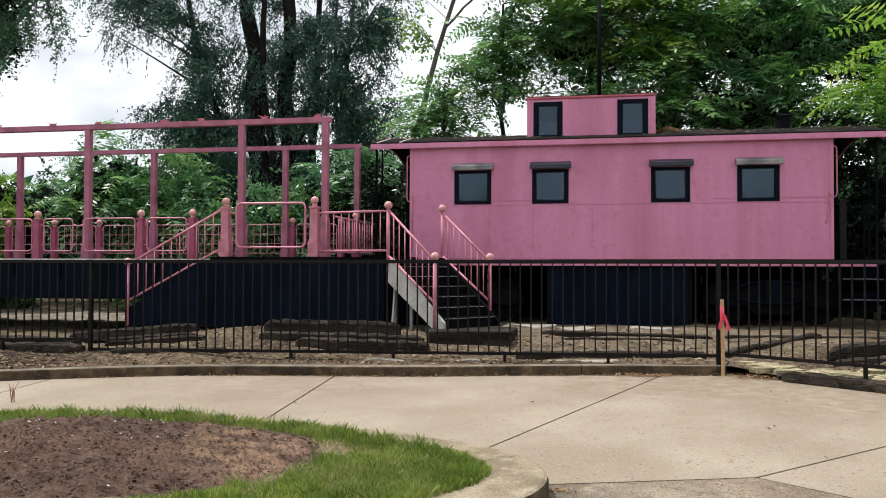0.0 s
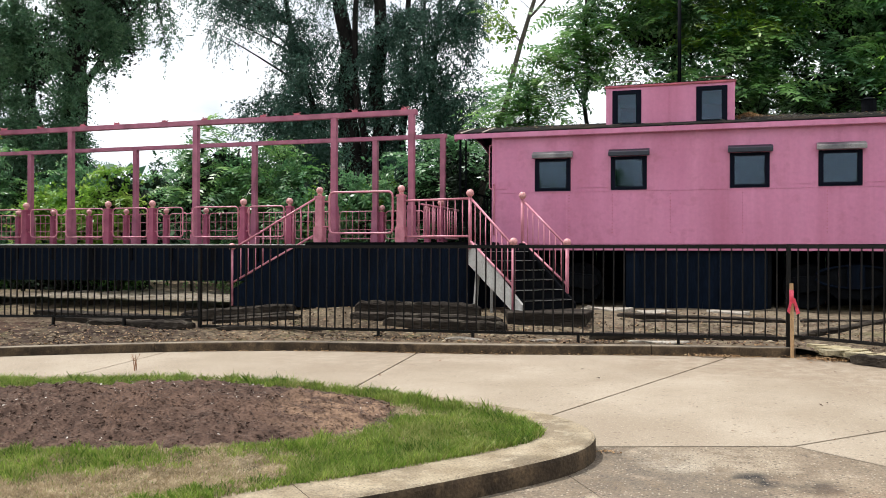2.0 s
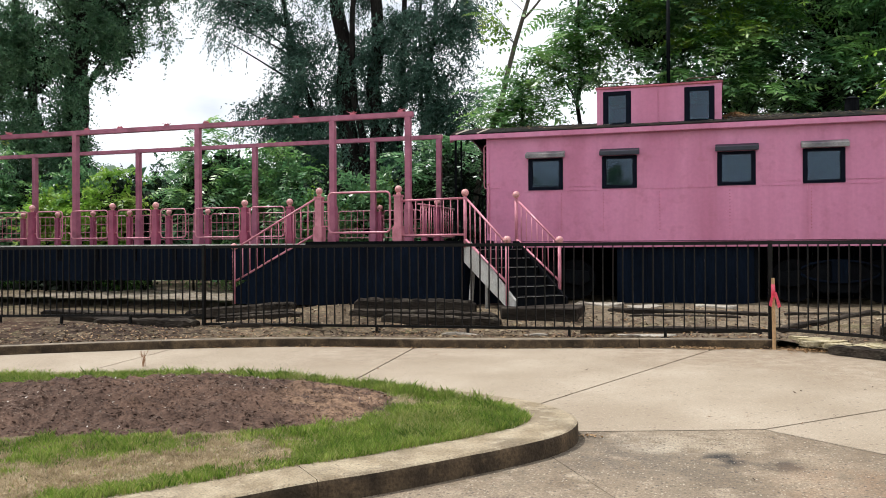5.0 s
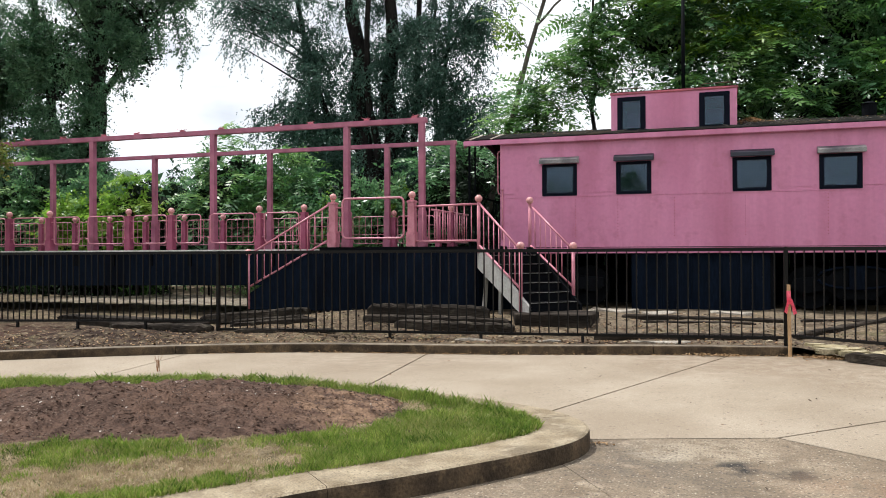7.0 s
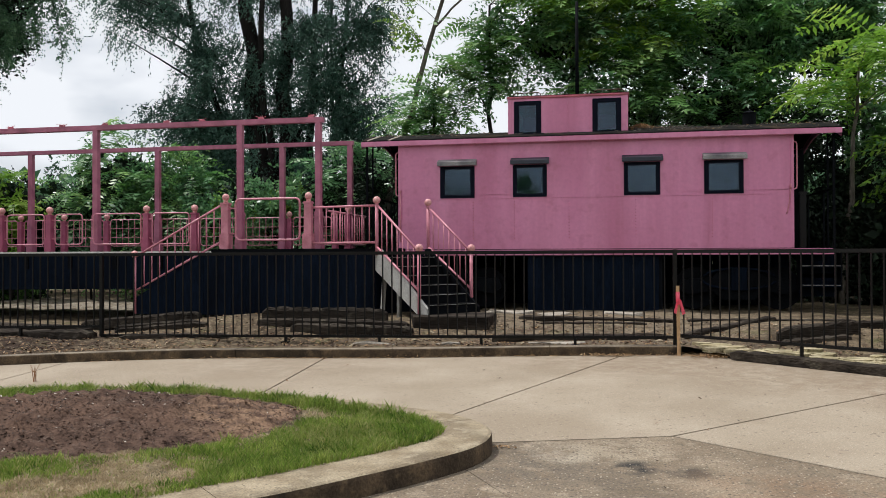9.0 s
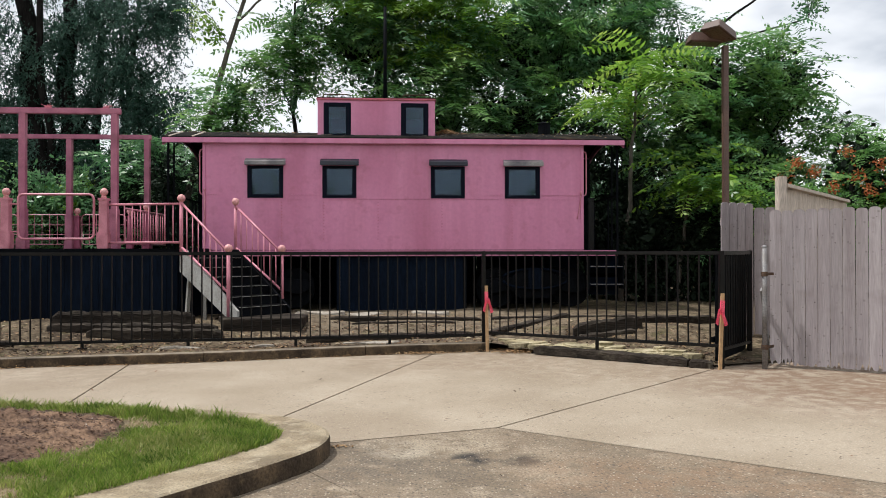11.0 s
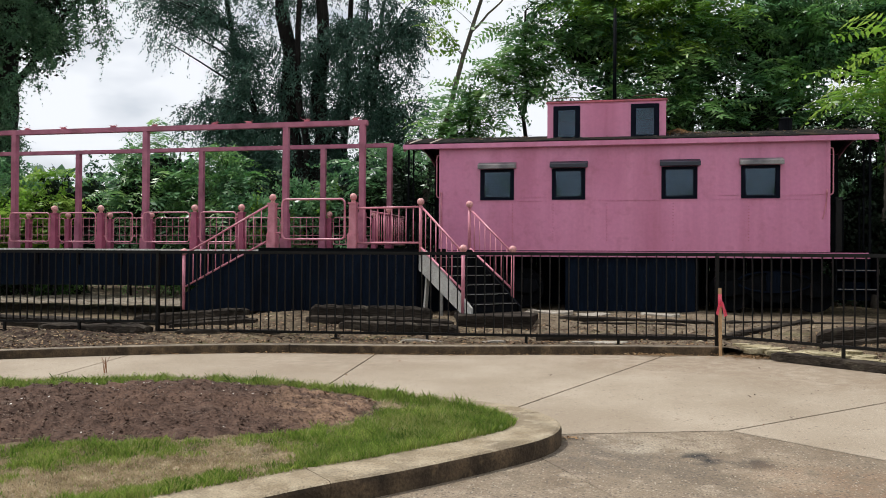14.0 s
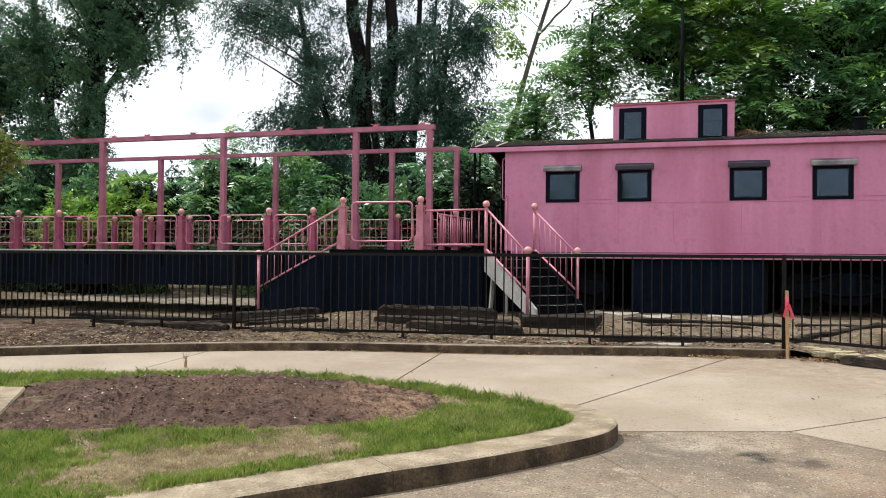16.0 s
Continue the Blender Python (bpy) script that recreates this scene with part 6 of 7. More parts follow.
solid("broken_paving", bm, MOSS_STONE, "broken mossy paving pieces before the iron fence", "paving", kind="stuff")

rs = np.random.RandomState(8)


def litter(n, fx, name, label, material, lo=0.01, hi=0.035):
    p = np.array([fx(rs) for _ in range(n)])
    tagged(new(name, mesh_np(name, flakes(p, rs.uniform(lo, hi, n), rs, 0.5, 0.45), 4, material)), label, "litter", kind="stuff")


def on_verge_pt(r):
    x = r.uniform(-14, 5)
    y0 = min(EDGE, key=lambda e: abs(e[0] - x))[1]
    y = y0 + 0.1 + abs(r.normal(0, 1.3))
    return (x, y, verge(x, y, y0) + 0.012)


def by_stake(r):
    k = r.rand()
    if k < 0.42:
        x, y = 2.05 + r.normal(0, 0.28), 10.85 + r.normal(0, 0.12)
    elif k < 0.56:
        x, y = 0.65 + r.normal(0, 0.22), 10.84 - abs(r.normal(0, 0.05))
    else:
        x = r.uniform(-7, 1.5)
        y = min(KERB, key=lambda e: abs(e[0] - x))[1] - 0.01 - abs(r.normal(0, 0.03))
    return (x, y, max(road(x, y), -1) + 0.012 + (0.03 * r.rand() if k < 0.62 else 0))


litter(3600, on_verge_pt, "leaf_litter", "dry brown leaves strewn over the verge", DRY_LEAF)
litter(9000, on_verge_pt, "bark_litter", "dark bark chips and rotten leaves on the verge", BARK_CHIP, 0.012, 0.04)
litter(1700, by_stake, "leaf_drift", "drifts of dry leaves against the kerb and the stake", DRY_LEAF, 0.008, 0.028)


def on_road_pt(r):
    if r.rand() < 0.06:
        x, y = -0.76 + r.normal(0, 0.02), 8.61 + r.normal(0, 0.02)
    else:
        x, y = r.uniform(-6, 7), r.uniform(6.6, 10.0) if r.rand() < 0.7 else r.uniform(2.5, 6.5)
    if y < 6.6 and x < 0.4:
        x = 0.6 + 3 * r.rand()
    return (x, y, road(x, y) + 0.012)


litter(60, on_road_pt, "fallen_leaves", "few dry leaves on the driveway", BARK_CHIP, 0.012, 0.03)
litter(40, lambda r: (-0.32 + r.normal(0, 0.06), 5.24 + r.normal(0, 0.03), road(-0.32, 5.24) + 0.012), "fallen_leaves", "little drift of dry leaves at the kerb's nose", DRY_LEAF, 0.008, 0.022)
weed = thing("dry_weed", (-6.59, 7.86, road(-6.59, 7.86)), "thin reddish dry weed growing from a slab joint", "weed")
rng = random.Random(12)
for _ in range(7):
    bm = bmesh.new()
    x, y = -6.59 + rng.uniform(-0.02, 0.02), 7.86 + rng.uniform(-0.05, 0.05)
    limb_pts = [(x, y, road(x, y)), (x + rng.uniform(-0.02, 0.02), y, road(x, y) + 0.11), (x + rng.uniform(-0.06, 0.06), y, road(x, y) + rng.uniform(0.16, 0.24))]
    loop_tube(bm, limb_pts, [0.005, 0.004, 0.002], 5)
    part("stem", bm, WEED, weed)
bm = bmesh.new()
rng = random.Random(31)
for _ in range(110):
    x = rng.uniform(-14, 5)
    y0 = min(EDGE, key=lambda e: abs(e[0] - x))[1]
    y = y0 + rng.uniform(0.2, 3.2)
    k = rng.uniform(0.012, 0.045)
    v = bmesh.ops.create_icosphere(bm, subdivisions=1, radius=k, matrix=Matrix.Translation((x, y, verge(x, y, y0) + k * 0.2)) @ Matrix.Diagonal((1.3, 1, 0.55, 1)))["verts"]
    for q in v:
        q.co += Vector((rng.uniform(-0.25, 0.25) * k, rng.uniform(-0.25, 0.25) * k, rng.uniform(-0.2, 0.2) * k))
solid("stones", bm, KERB_TOP, "scattered pale stones and concrete lumps", "stones", kind="stuff")

# ---- trees and bushes ----


def centres(blobs, m, rs, shell, front=0.7):
    """Places within ellipsoids (x, y, z, rx, ry, rz), most of them near the skin."""
    b = np.array(blobs, float)
    size = (b[:, 3] * b[:, 4] * b[:, 5]) ** 0.8
    which = rs.choice(len(b), m, p=size / size.sum())
    d = rs.normal(size=(m, 3))
    d /= np.linalg.norm(d, axis=1)[:, None]
    turn = (rs.rand(m) < front) & (d[:, 1] > 0)
    d[turn, 1] *= -1
    lumps = 1 + 0.18 * np.sin(d[:, 0] * 5 + which) + 0.15 * np.sin(d[:, 2] * 6 + which * 2.0)
    rad = rs.uniform(0, 1, m) ** shell * lumps
    return b[which, :3] + d * rad[:, None] * b[which, 3:], d


def cloud(blobs, n, clump, rs, shell=0.35):
    c, _ = centres(blobs, max(8, n // 28), rs, shell)
    pick = rs.randint(0, len(c), n)
    size = clump * rs.uniform(0.5, 1.4, len(c))
    return c[pick] + rs.normal(size=(n, 3)) * size[pick][:, None] * [1, 1, 0.7]


def unit(v):
    return v / (np.linalg.norm(v, axis=-1, keepdims=True) + 1e-9)


def leaf_shapes(p, d, size, rs, aspect=0.42):
    """A pointed leaf at each place p, along d."""
    s = unit(np.cross(d, rs.normal(size=p.shape)))
    k = size[:, None]
    mid = p + d * k * 0.45
    return np.stack([p, mid + s * k * aspect * 0.5, p + d * k, mid - s * k * aspect * 0.5], 1).reshape(-1, 3)


def leaf_quads(p, size, rs, droop=0.3, aspect=0.42):
    n = len(p)
    a, t = rs.uniform(0, 2 * np.pi, n), rs.normal(-droop, 0.55, n)
    d = np.stack([np.cos(a) * np.cos(t), np.sin(a) * np.cos(t), np.sin(t)], 1)
    return leaf_shapes(p, d, size * rs.uniform(0.6, 1.35, n), rs, aspect)


Z = np.array([0, 0, 1.0])


def sprays(name, p, az, length, rs, material, pairs=5, leaf=0.3, width=0.2, up=(0.0, 0.6), sag=0.6, ruffle=0.3):
    """Feathered leaves: pairs of leaflets along an arching stalk, each frond one island."""
    n = len(p)
    L = length * rs.uniform(0.6, 1.3, n)
    lift = rs.uniform(up[0], up[1], n)
    out = np.stack([np.cos(az), np.sin(az), 0 * az], 1)
    side = np.stack([-np.sin(az), np.cos(az), 0 * az], 1) + Z * rs.uniform(-0.45, 0.45, n)[:, None]
    nodes = []
    for k in range(pairs + 1):
        f = k / pairs
        nodes.append(p + out * (L * f)[:, None] + Z * (L * (lift * f - sag * f * f))[:, None])
    verts = []
    for k in range(1, pairs + 1):
        f = k / pairs
        a, b = nodes[k - 1], nodes[k]
        th = side * 0.004
        verts.append(np.stack([a - th, b - th, b + th, a + th], 1))
        slope = unit(b - a)
        for s in (-1, 1, 0) if k == pairs else (-1, 1):
            ll = (L * leaf * (1.0 - 0.5 * abs(f - 0.45)) * rs.uniform(0.8, 1.2, n))[:, None]
            d = unit(side * s + slope * (0.28 if s else 1.0) - Z * rs.uniform(0.0, 0.30, n)[:, None] + rs.normal(0, ruffle * 0.35, (n, 3)))
            w = slope - d * (slope * d).sum(1)[:, None] if s else side
            w = unit(w) * width + Z * rs.normal(0, ruffle, n)[:, None] * width
            verts.append(np.stack([b, b + d * ll * 0.42 + w * ll * 0.5, b + d * ll, b + d * ll * 0.42 - w * ll * 0.5], 1))
    v = np.stack(verts, 1)
    m = v.shape[1]
    v = v.reshape(-1, 3)
    quads = np.arange(len(v)).reshape(n, m, 4)
    # leaflets of one pair start at the stalk's own corner, so that the whole frond hangs together
    j = 0
    for k in range(1, pairs + 1):
        stalk = j
        if k > 1:
            quads[:, stalk, 0] = quads[:, last, 1]
            quads[:, stalk, 3] = quads[:, last, 2]
        j += 1
        for s in range(3 if k == pairs else 2):
            quads[:, j, 0] = quads[:, stalk, 1 + s % 2]
            j += 1
        last = stalk
    me = bpy.data.meshes.new(name)
    me.from_pydata(v.tolist(), [], quads.reshape(-1, 4).tolist())
    me.materials.append(material)
    return me


def limb(bm, pts, r0, r1, seg=8):
    n = len(pts)
    loop_tube(bm, pts, [r0 + (r1 - r0) * i / (n - 1) for i in range(n)], seg)


def wander(p, q, rng, k=0.12, n=7):
    p, q = Vector(p), Vector(q)
    L = (q - p).length
    out = []
    for i in range(n):
        f = i / (n - 1)
        j = k * L * math.sin(f * math.pi) * 0.35
        out.append(p.lerp(q, f) + Vector((rng.uniform(-j, j), rng.uniform(-j, j), rng.uniform(-j, j) * 0.4)))
    return out


# kinds of foliage: twigs on a bough, leaves on a twig, twig and leaf length, leaf shape, droop, spread of the twigs
HANGING = dict(twigs=20, leaves=19, twig=0.85, leaf=0.105, aspect=0.36, droop=0.85, spread=0.6)
LEAFY = dict(twigs=22, leaves=17, twig=0.65, leaf=0.092, aspect=0.55, droop=0.30, spread=0.9)
FINE = dict(twigs=22, leaves=14, twig=0.75, leaf=0.150, aspect=0.48, droop=0.15, spread=0.9)
BROAD = dict(twigs=14, leaves=12, twig=0.55, leaf=0.125, aspect=0.55, droop=0.35, spread=0.9)
SMALL = dict(twigs=18, leaves=13, twig=0.36, leaf=0.072, aspect=0.5, droop=0.20, spread=1.0)
# and of feathered leaves: fronds in a rosette, and their shape
FEATHER = dict(per=7, length=0.85, pairs=8, leaf=0.235, width=0.36, up=(0.0, 0.75), sag=0.55)
FERNY = dict(per=8, length=1.1, pairs=11, leaf=0.20, width=0.32, up=(0.0, 0.9), sag=0.65)


def tree(name, trunks, blobs, layers, label, seed, bark=None, category="tree", fill=0, fill_size=0.2, shell=0.3, bough=0.030):
    """trunks: (foot, top, radius). layers: (boughs, kind, material) or with blobs of their own."""
    rs, rng = np.random.RandomState(seed), random.Random(seed)
    t = thing(name, trunks[0][0], label, category)
    stems, on_trunk, owner = [], [], []
    for p, q, r in trunks:
        line = wander(p, q, rng, 0.035, 12)
        stems.append(bmesh.new())
        limb(stems[-1], line, r, r * 0.35, 10)
        on_trunk += [tuple(v) for v in line[2:]]
        owner += [len(stems) - 1] * (len(line) - 2)
    on_trunk = np.array(on_trunk)
    for n, kind, material, *own in layers:
        tips, out = centres(own[0] if own else blobs, n, rs, shell)
        flat = np.hypot(tips[:, None, 0] - on_trunk[None, :, 0], tips[:, None, 1] - on_trunk[None, :, 1])
        cost = flat + 0.8 * np.abs(on_trunk[None, :, 2] - (tips[:, None, 2] - 0.55 * flat))
        near_pt = np.argmin(cost, 1)
        root = on_trunk[near_pt]
        span = np.linalg.norm(tips - root, axis=1)
        mid = (root + tips) / 2 + Z * (0.16 * span)[:, None] + rs.normal(size=(n, 3)) * (0.07 * span)[:, None]
        curve = lambda f: root[:, None] * ((1 - f) ** 2)[..., None] + mid[:, None] * (2 * f * (1 - f))[..., None] + tips[:, None] * (f * f)[..., None]
        path = curve(np.tile(np.linspace(0, 1, 6), (n, 1)))
        thick = np.clip(span * 0.011, 0.010, bough)
        for i in range(n):
            limb(stems[owner[near_pt[i]]], path[i].tolist(), float(thick[i]), 0.004, 3)
        if "per" in kind:
            k = dict(kind)
            per = k.pop("per")
            az = np.tile(np.arange(per) * 2 * np.pi / per, n) + rs.normal(0, 0.3, n * per) + np.repeat(rs.uniform(0, 6.3, n), per)
            p = np.repeat(tips, per, 0) + rs.normal(0, 0.04, (n * per, 3))
            ob = new("frond_crown", sprays("frond_crown", p, az, k.pop("length"), rs, material, **k))
        else:
            m, q = kind["twigs"], kind["leaves"]
            f = 1 - (1 - np.clip(1 - 1.6 / np.maximum(span, 1.7), 0.25, 0.8))[:, None] * rs.uniform(0, 1, (n, m)) ** 0.8
            foot = curve(f)
            way = unit(tips - mid)[:, None] * 0.7 + rs.normal(size=(n, m, 3)) * kind["spread"]
            way = unit(way - Z * kind["droop"])
            far = kind["twig"] * rs.uniform(0.45, 1.3, (n, m))
            g = rs.uniform(0.05, 1, (n, m, q))
            p = foot[:, :, None] + way[:, :, None] * (far[..., None] * g)[..., None] - Z * (kind["droop"] * 0.5 * far[..., None] * g * g)[..., None]
            p = (p + rs.normal(0, 0.03, p.shape)).reshape(-1, 3)
            d = unit(np.repeat(way.reshape(-1, 3), q, 0) * 0.6 + rs.normal(size=p.shape) * 0.75 - Z * kind["droop"] * 0.7)
            ob = new("crown", mesh_np("crown", leaf_shapes(p, d, kind["leaf"] * rs.uniform(0.6, 1.35, len(p)), rs, kind["aspect"]), 4, material))
        ob.parent, ob.matrix_parent_inverse = t, base(t).inverted()
    for bm in stems:
        part("trunk" if category == "tree" else "stem", bm, bark or BARK, t, smooth=True)
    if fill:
        # dark leaves within the crown paint its inner shade
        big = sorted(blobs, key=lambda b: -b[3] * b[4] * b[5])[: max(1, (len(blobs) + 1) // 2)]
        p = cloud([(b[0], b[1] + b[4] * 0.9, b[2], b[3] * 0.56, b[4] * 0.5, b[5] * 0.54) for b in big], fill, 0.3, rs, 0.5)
        ob = new("inner_crown_shade", mesh_np("inner_crown_shade", leaf_quads(p, fill_size, rs, 0.3, 0.7), 4, LEAF_SHADE))
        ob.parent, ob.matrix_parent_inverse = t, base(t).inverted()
    return t


def above(x, y, lift=0.0):
    return (x, y, 0.2 + lift)


# tall fine-leaved tree behind the deck, with several stems
tree("willow_tree", [(above(-10.35, 24), (-11.4, 24, 15), 0.40), (above(-10.0, 24.1), (-9.7, 24, 15), 0.34), (above(-10.4, 24.2), (-13.9, 24, 12.5), 0.17), (above(-9.1, 24.4), (-8.9, 24.6, 14), 0.16), (above(-8.7, 24.6), (-7.6, 24.4, 12), 0.12), (above(-8.3, 24.6), (-8.3, 24.4, 12), 0.09), (above(-10.0, 23.8), (-10.6, 23.4, 14), 0.16), ((-9.9, 24, 4.5), (-6.9, 24, 9.5), 0.08)],
     [(-15.4, 24, 10.4, 1.8, 1.2, 1.7), (-12.8, 24, 10.2, 2.2, 1.5, 2.2), (-13.0, 23.8, 6.4, 2.0, 1.0, 0.9), (-10.2, 24.4, 8.4, 1.6, 1.0, 2.8), (-8.0, 24, 8.2, 1.9, 1.3, 2.8), (-6.7, 24, 6.2, 1.3, 1.0, 1.6), (-6.5, 24, 9.2, 1.2, 1.0, 1.3), (-10.0, 25.6, 13.4, 4.2, 2.0, 2.2)],
     [(260, HANGING, LEAF_WILLOW), (90, HANGING, LEAF_WILLOW, [(-8.2, 24, 7.4, 2.0, 1.0, 3.4), (-6.8, 24, 5.4, 1.3, 0.9, 1.6), (-9.4, 24.3, 5.2, 1.5, 0.8, 1.6)]), (60, HANGING, LEAF_WILLOW, [(-10.6, 24.8, 6.4, 2.2, 0.7, 2.2), (-12.6, 24.2, 5.2, 1.6, 0.8, 1.2)]), (80, HANGING, LEAF_WILLOW, [(-13.2, 23.6, 6.3, 2.0, 0.9, 0.9), (-11.6, 23.6, 5.0, 1.2, 0.9, 1.1), (-12.2, 23.8, 8.4, 1.4, 0.9, 1.2)])], "tall dark many-stemmed tree with fine hanging leaves behind the deck", 11, shell=0.45, bough=0.05)
# dense dark tree further along
tree("ivy_clad_tree", [(above(-23.0, 25), (-22.6, 25, 15), 0.62), (above(-23.2, 25), (-26.2, 25, 13), 0.3), (above(-28.0, 25.6), (-28.4, 25.5, 12), 0.2), ((-22.7, 25, 7.5), (-19.4, 25, 11.5), 0.13)],
     [(-22.7, 24.6, 10.8, 3.2, 2.0, 3.4), (-25.8, 24.8, 9.4, 2.0, 1.5, 3.2), (-19.6, 25, 9.2, 1.6, 1.1, 1.0), (-22.8, 24.5, 5.6, 1.3, 1.0, 3.6), (-25.4, 24.8, 5.0, 2.0, 1.1, 2.2), (-18.6, 25, 11.9, 1.7, 1.3, 1.5), (-22.0, 25, 14.0, 3.6, 2.2, 1.8), (-28.2, 25.4, 9.0, 2.1, 1.1, 3.6)],
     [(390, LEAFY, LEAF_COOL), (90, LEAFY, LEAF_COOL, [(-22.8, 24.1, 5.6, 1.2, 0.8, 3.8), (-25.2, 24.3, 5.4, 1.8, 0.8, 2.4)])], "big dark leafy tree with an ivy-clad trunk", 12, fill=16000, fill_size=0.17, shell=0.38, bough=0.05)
tree("robinia_tree", [(above(-28.5, 23), (-28.2, 23, 12), 0.24), (above(-31.5, 23.5), (-32, 24, 13), 0.26), (above(-34.8, 24), (-35.4, 24, 12), 0.2)],
     [(-27.9, 22.8, 9.0, 2.0, 1.5, 2.3), (-31.2, 23, 11.2, 2.6, 1.8, 2.2), (-34.8, 23.5, 8.8, 2.8, 1.8, 3.8), (-28.4, 22.6, 5.8, 1.9, 1.3, 1.5), (-31.8, 23, 6.5, 1.9, 1.3, 2.0), (-28.6, 23, 12.4, 2.4, 1.6, 1.5), (-35.2, 24, 12.8, 3.0, 1.5, 2.0)],
     [(110, FINE, LEAF_BRIGHT), (110, FINE, LEAF_MID), (90, FINE, LEAF_COOL)], "pale green tree with light airy leaves", 13, fill=12000, fill_size=0.22, shell=0.35)
tree("hornbeam_tree", [(above(-19.8, 10.6), (-19.2, 11.5, 5.6), 0.12), (above(-19.8, 10.6, 1.2), (-15.6, 12.4, 4.0), 0.07), (above(-19.8, 10.6, 1.0), (-21.6, 12.0, 4.6), 0.07)],
     [(-18.9, 12.0, 4.6, 1.6, 1.2, 0.9), (-17.0, 12.4, 3.8, 1.1, 0.8, 0.6), (-19.6, 12.0, 3.4, 1.5, 1.1, 0.8), (-17.8, 12.2, 2.9, 0.9, 0.7, 0.45), (-20.8, 12.2, 5.0, 1.4, 1.1, 1.1), (-15.9, 12.5, 3.6, 0.9, 0.6, 0.5), (-17.4, 12.2, 4.9, 1.1, 0.9, 0.7), (-15.0, 12.6, 3.5, 0.7, 0.5, 0.35), (-19.4, 12.0, 2.2, 1.2, 0.8, 0.7), (-19.3, 12.0, 5.8, 1.6, 1.1, 0.8), (-14.3, 12.6, 3.55, 0.6, 0.5, 0.38), (-15.2, 12.5, 4.1, 0.8, 0.5, 0.45)],
     [(370, SMALL, LEAF_OLIVE), (60, SMALL, LEAF_MID)], "small olive-brown tree turning in colour, reaching over the deck", 14, fill=900, fill_size=0.12, shell=0.5)
# thin leaning tree with sparse leaves
tree("sapling", [(above(-6.2, 20.4), (-3.35, 20.0, 9.4), 0.115), ((-3.6, 20.05, 8.6), (-5.4, 20, 9.6), 0.04), ((-3.9, 20.1, 7.6), (-2.2, 20, 9.2), 0.035)],
     [(-4.9, 20, 8.3, 0.7, 0.5, 0.6), (-3.3, 20, 9.2, 1.4, 0.7, 0.5), (-2.2, 20, 8.9, 0.7, 0.6, 0.5), (-4.9, 20, 7.4, 0.35, 0.35, 0.5)],
     [(12, dict(BROAD, twigs=9), LEAF_BRIGHT), (18, dict(FEATHER, per=5, length=0.6), LEAF_BRIGHT)], "thin leaning tree with sparse leaves against the sky", 15, BARK_PALE)
# feathery trees of heaven behind the caboose
tree("tree_of_heaven", [(above(-0.5, 21), (-0.2, 21, 11), 0.16), (above(1.6, 21.6), (2.2, 21.6, 12), 0.2), (above(-2.4, 20.6), (-2.5, 20.5, 8.2), 0.09), (above(-4.2, 20.6), (-4.0, 20.4, 6.2), 0.06)],
     [(-0.8, 20.7, 7.6, 1.6, 1.2, 1.6), (-2.5, 20.5, 6.5, 0.9, 0.8, 1.4), (1.8, 20.6, 7.2, 1.7, 1.2, 1.7), (-4.0, 20.3, 5.3, 0.9, 0.7, 0.8), (0.8, 20, 5.2, 2.0, 1.0, 0.9)],
     # bright top fronds: light coming through them is put into the colour
     [(80, FEATHER, LEAF_DARK), (110, FEATHER, LEAF_MID), (50, BROAD, LEAF_DARK), (60, FEATHER, LEAF_BRIGHT, [(-0.2, 20.0, 8.0, 1.7, 0.7, 1.3), (1.7, 20.0, 7.8, 1.3, 0.6, 1.3)]), (20, FERNY, LEAF_MID, [(-4.0, 20.2, 5.3, 0.9, 0.5, 0.7), (-2.9, 20.2, 6.4, 0.7, 0.5, 1.3)])], "feathery tree of heaven behind the caboose", 16, fill=5000)
tree("tree_of_heaven", [(above(4.6, 22), (4.8, 22, 13), 0.2), (above(7.0, 22.5), (7.3, 22.6, 13), 0.2), (above(7.6, 23.5), (8.0, 23.5, 13), 0.16), ((7.2, 22.6, 6.4), (11.6, 22.4, 9.6), 0.07), ((8.4, 22.5, 7.3), (12.6, 22.4, 8.6), 0.05)],
     [(4.2, 21.2, 7.6, 2.2, 1.3, 2.0), (4.2, 23.4, 10.8, 2.5, 1.2, 1.5), (6.4, 21.6, 7.4, 1.5, 1.2, 1.6), (6.6, 23.6, 10.4, 1.6, 1.2, 1.4), (7.5, 22.0, 8.3, 1.3, 0.9, 1.2), (8.8, 22.0, 7.4, 1.0, 0.8, 0.9), (5.8, 20.2, 4.6, 1.5, 1.0, 1.0), (3.4, 20.4, 5.3, 2.2, 0.9, 0.9), (7.8, 20.6, 4.6, 1.4, 0.9, 1.2), (12.4, 22.3, 9.4, 1.2, 0.7, 0.5)],
     [(150, FEATHER, LEAF_DARK), (110, BROAD, LEAF_DARK), (90, FEATHER, LEAF_MID)], "tall dark feathery tree behind the caboose", 17, fill=18000, fill_size=0.2)
tree("tree_of_heaven", [(above(5.7, 18.4), (6.0, 18.0, 5.6), 0.08), (above(7.1, 18.4), (7.3, 18.0, 3.2), 0.07)],
     [(6.1, 17.8, 5.75, 0.6, 0.5, 0.5), (6.7, 17.6, 5.3, 0.6, 0.5, 0.5), (5.4, 17.9, 5.0, 0.6, 0.5, 0.4), (7.4, 17.5, 3.1, 0.5, 0.5, 0.7)],
     [(15, dict(FERNY, length=1.3, up=(0.1, 0.9), sag=0.6), LEAF_BRIGHT), (6, FERNY, LEAF_MID)], "young bright green feathery tree beside the lamp", 18, BARK_PALE)
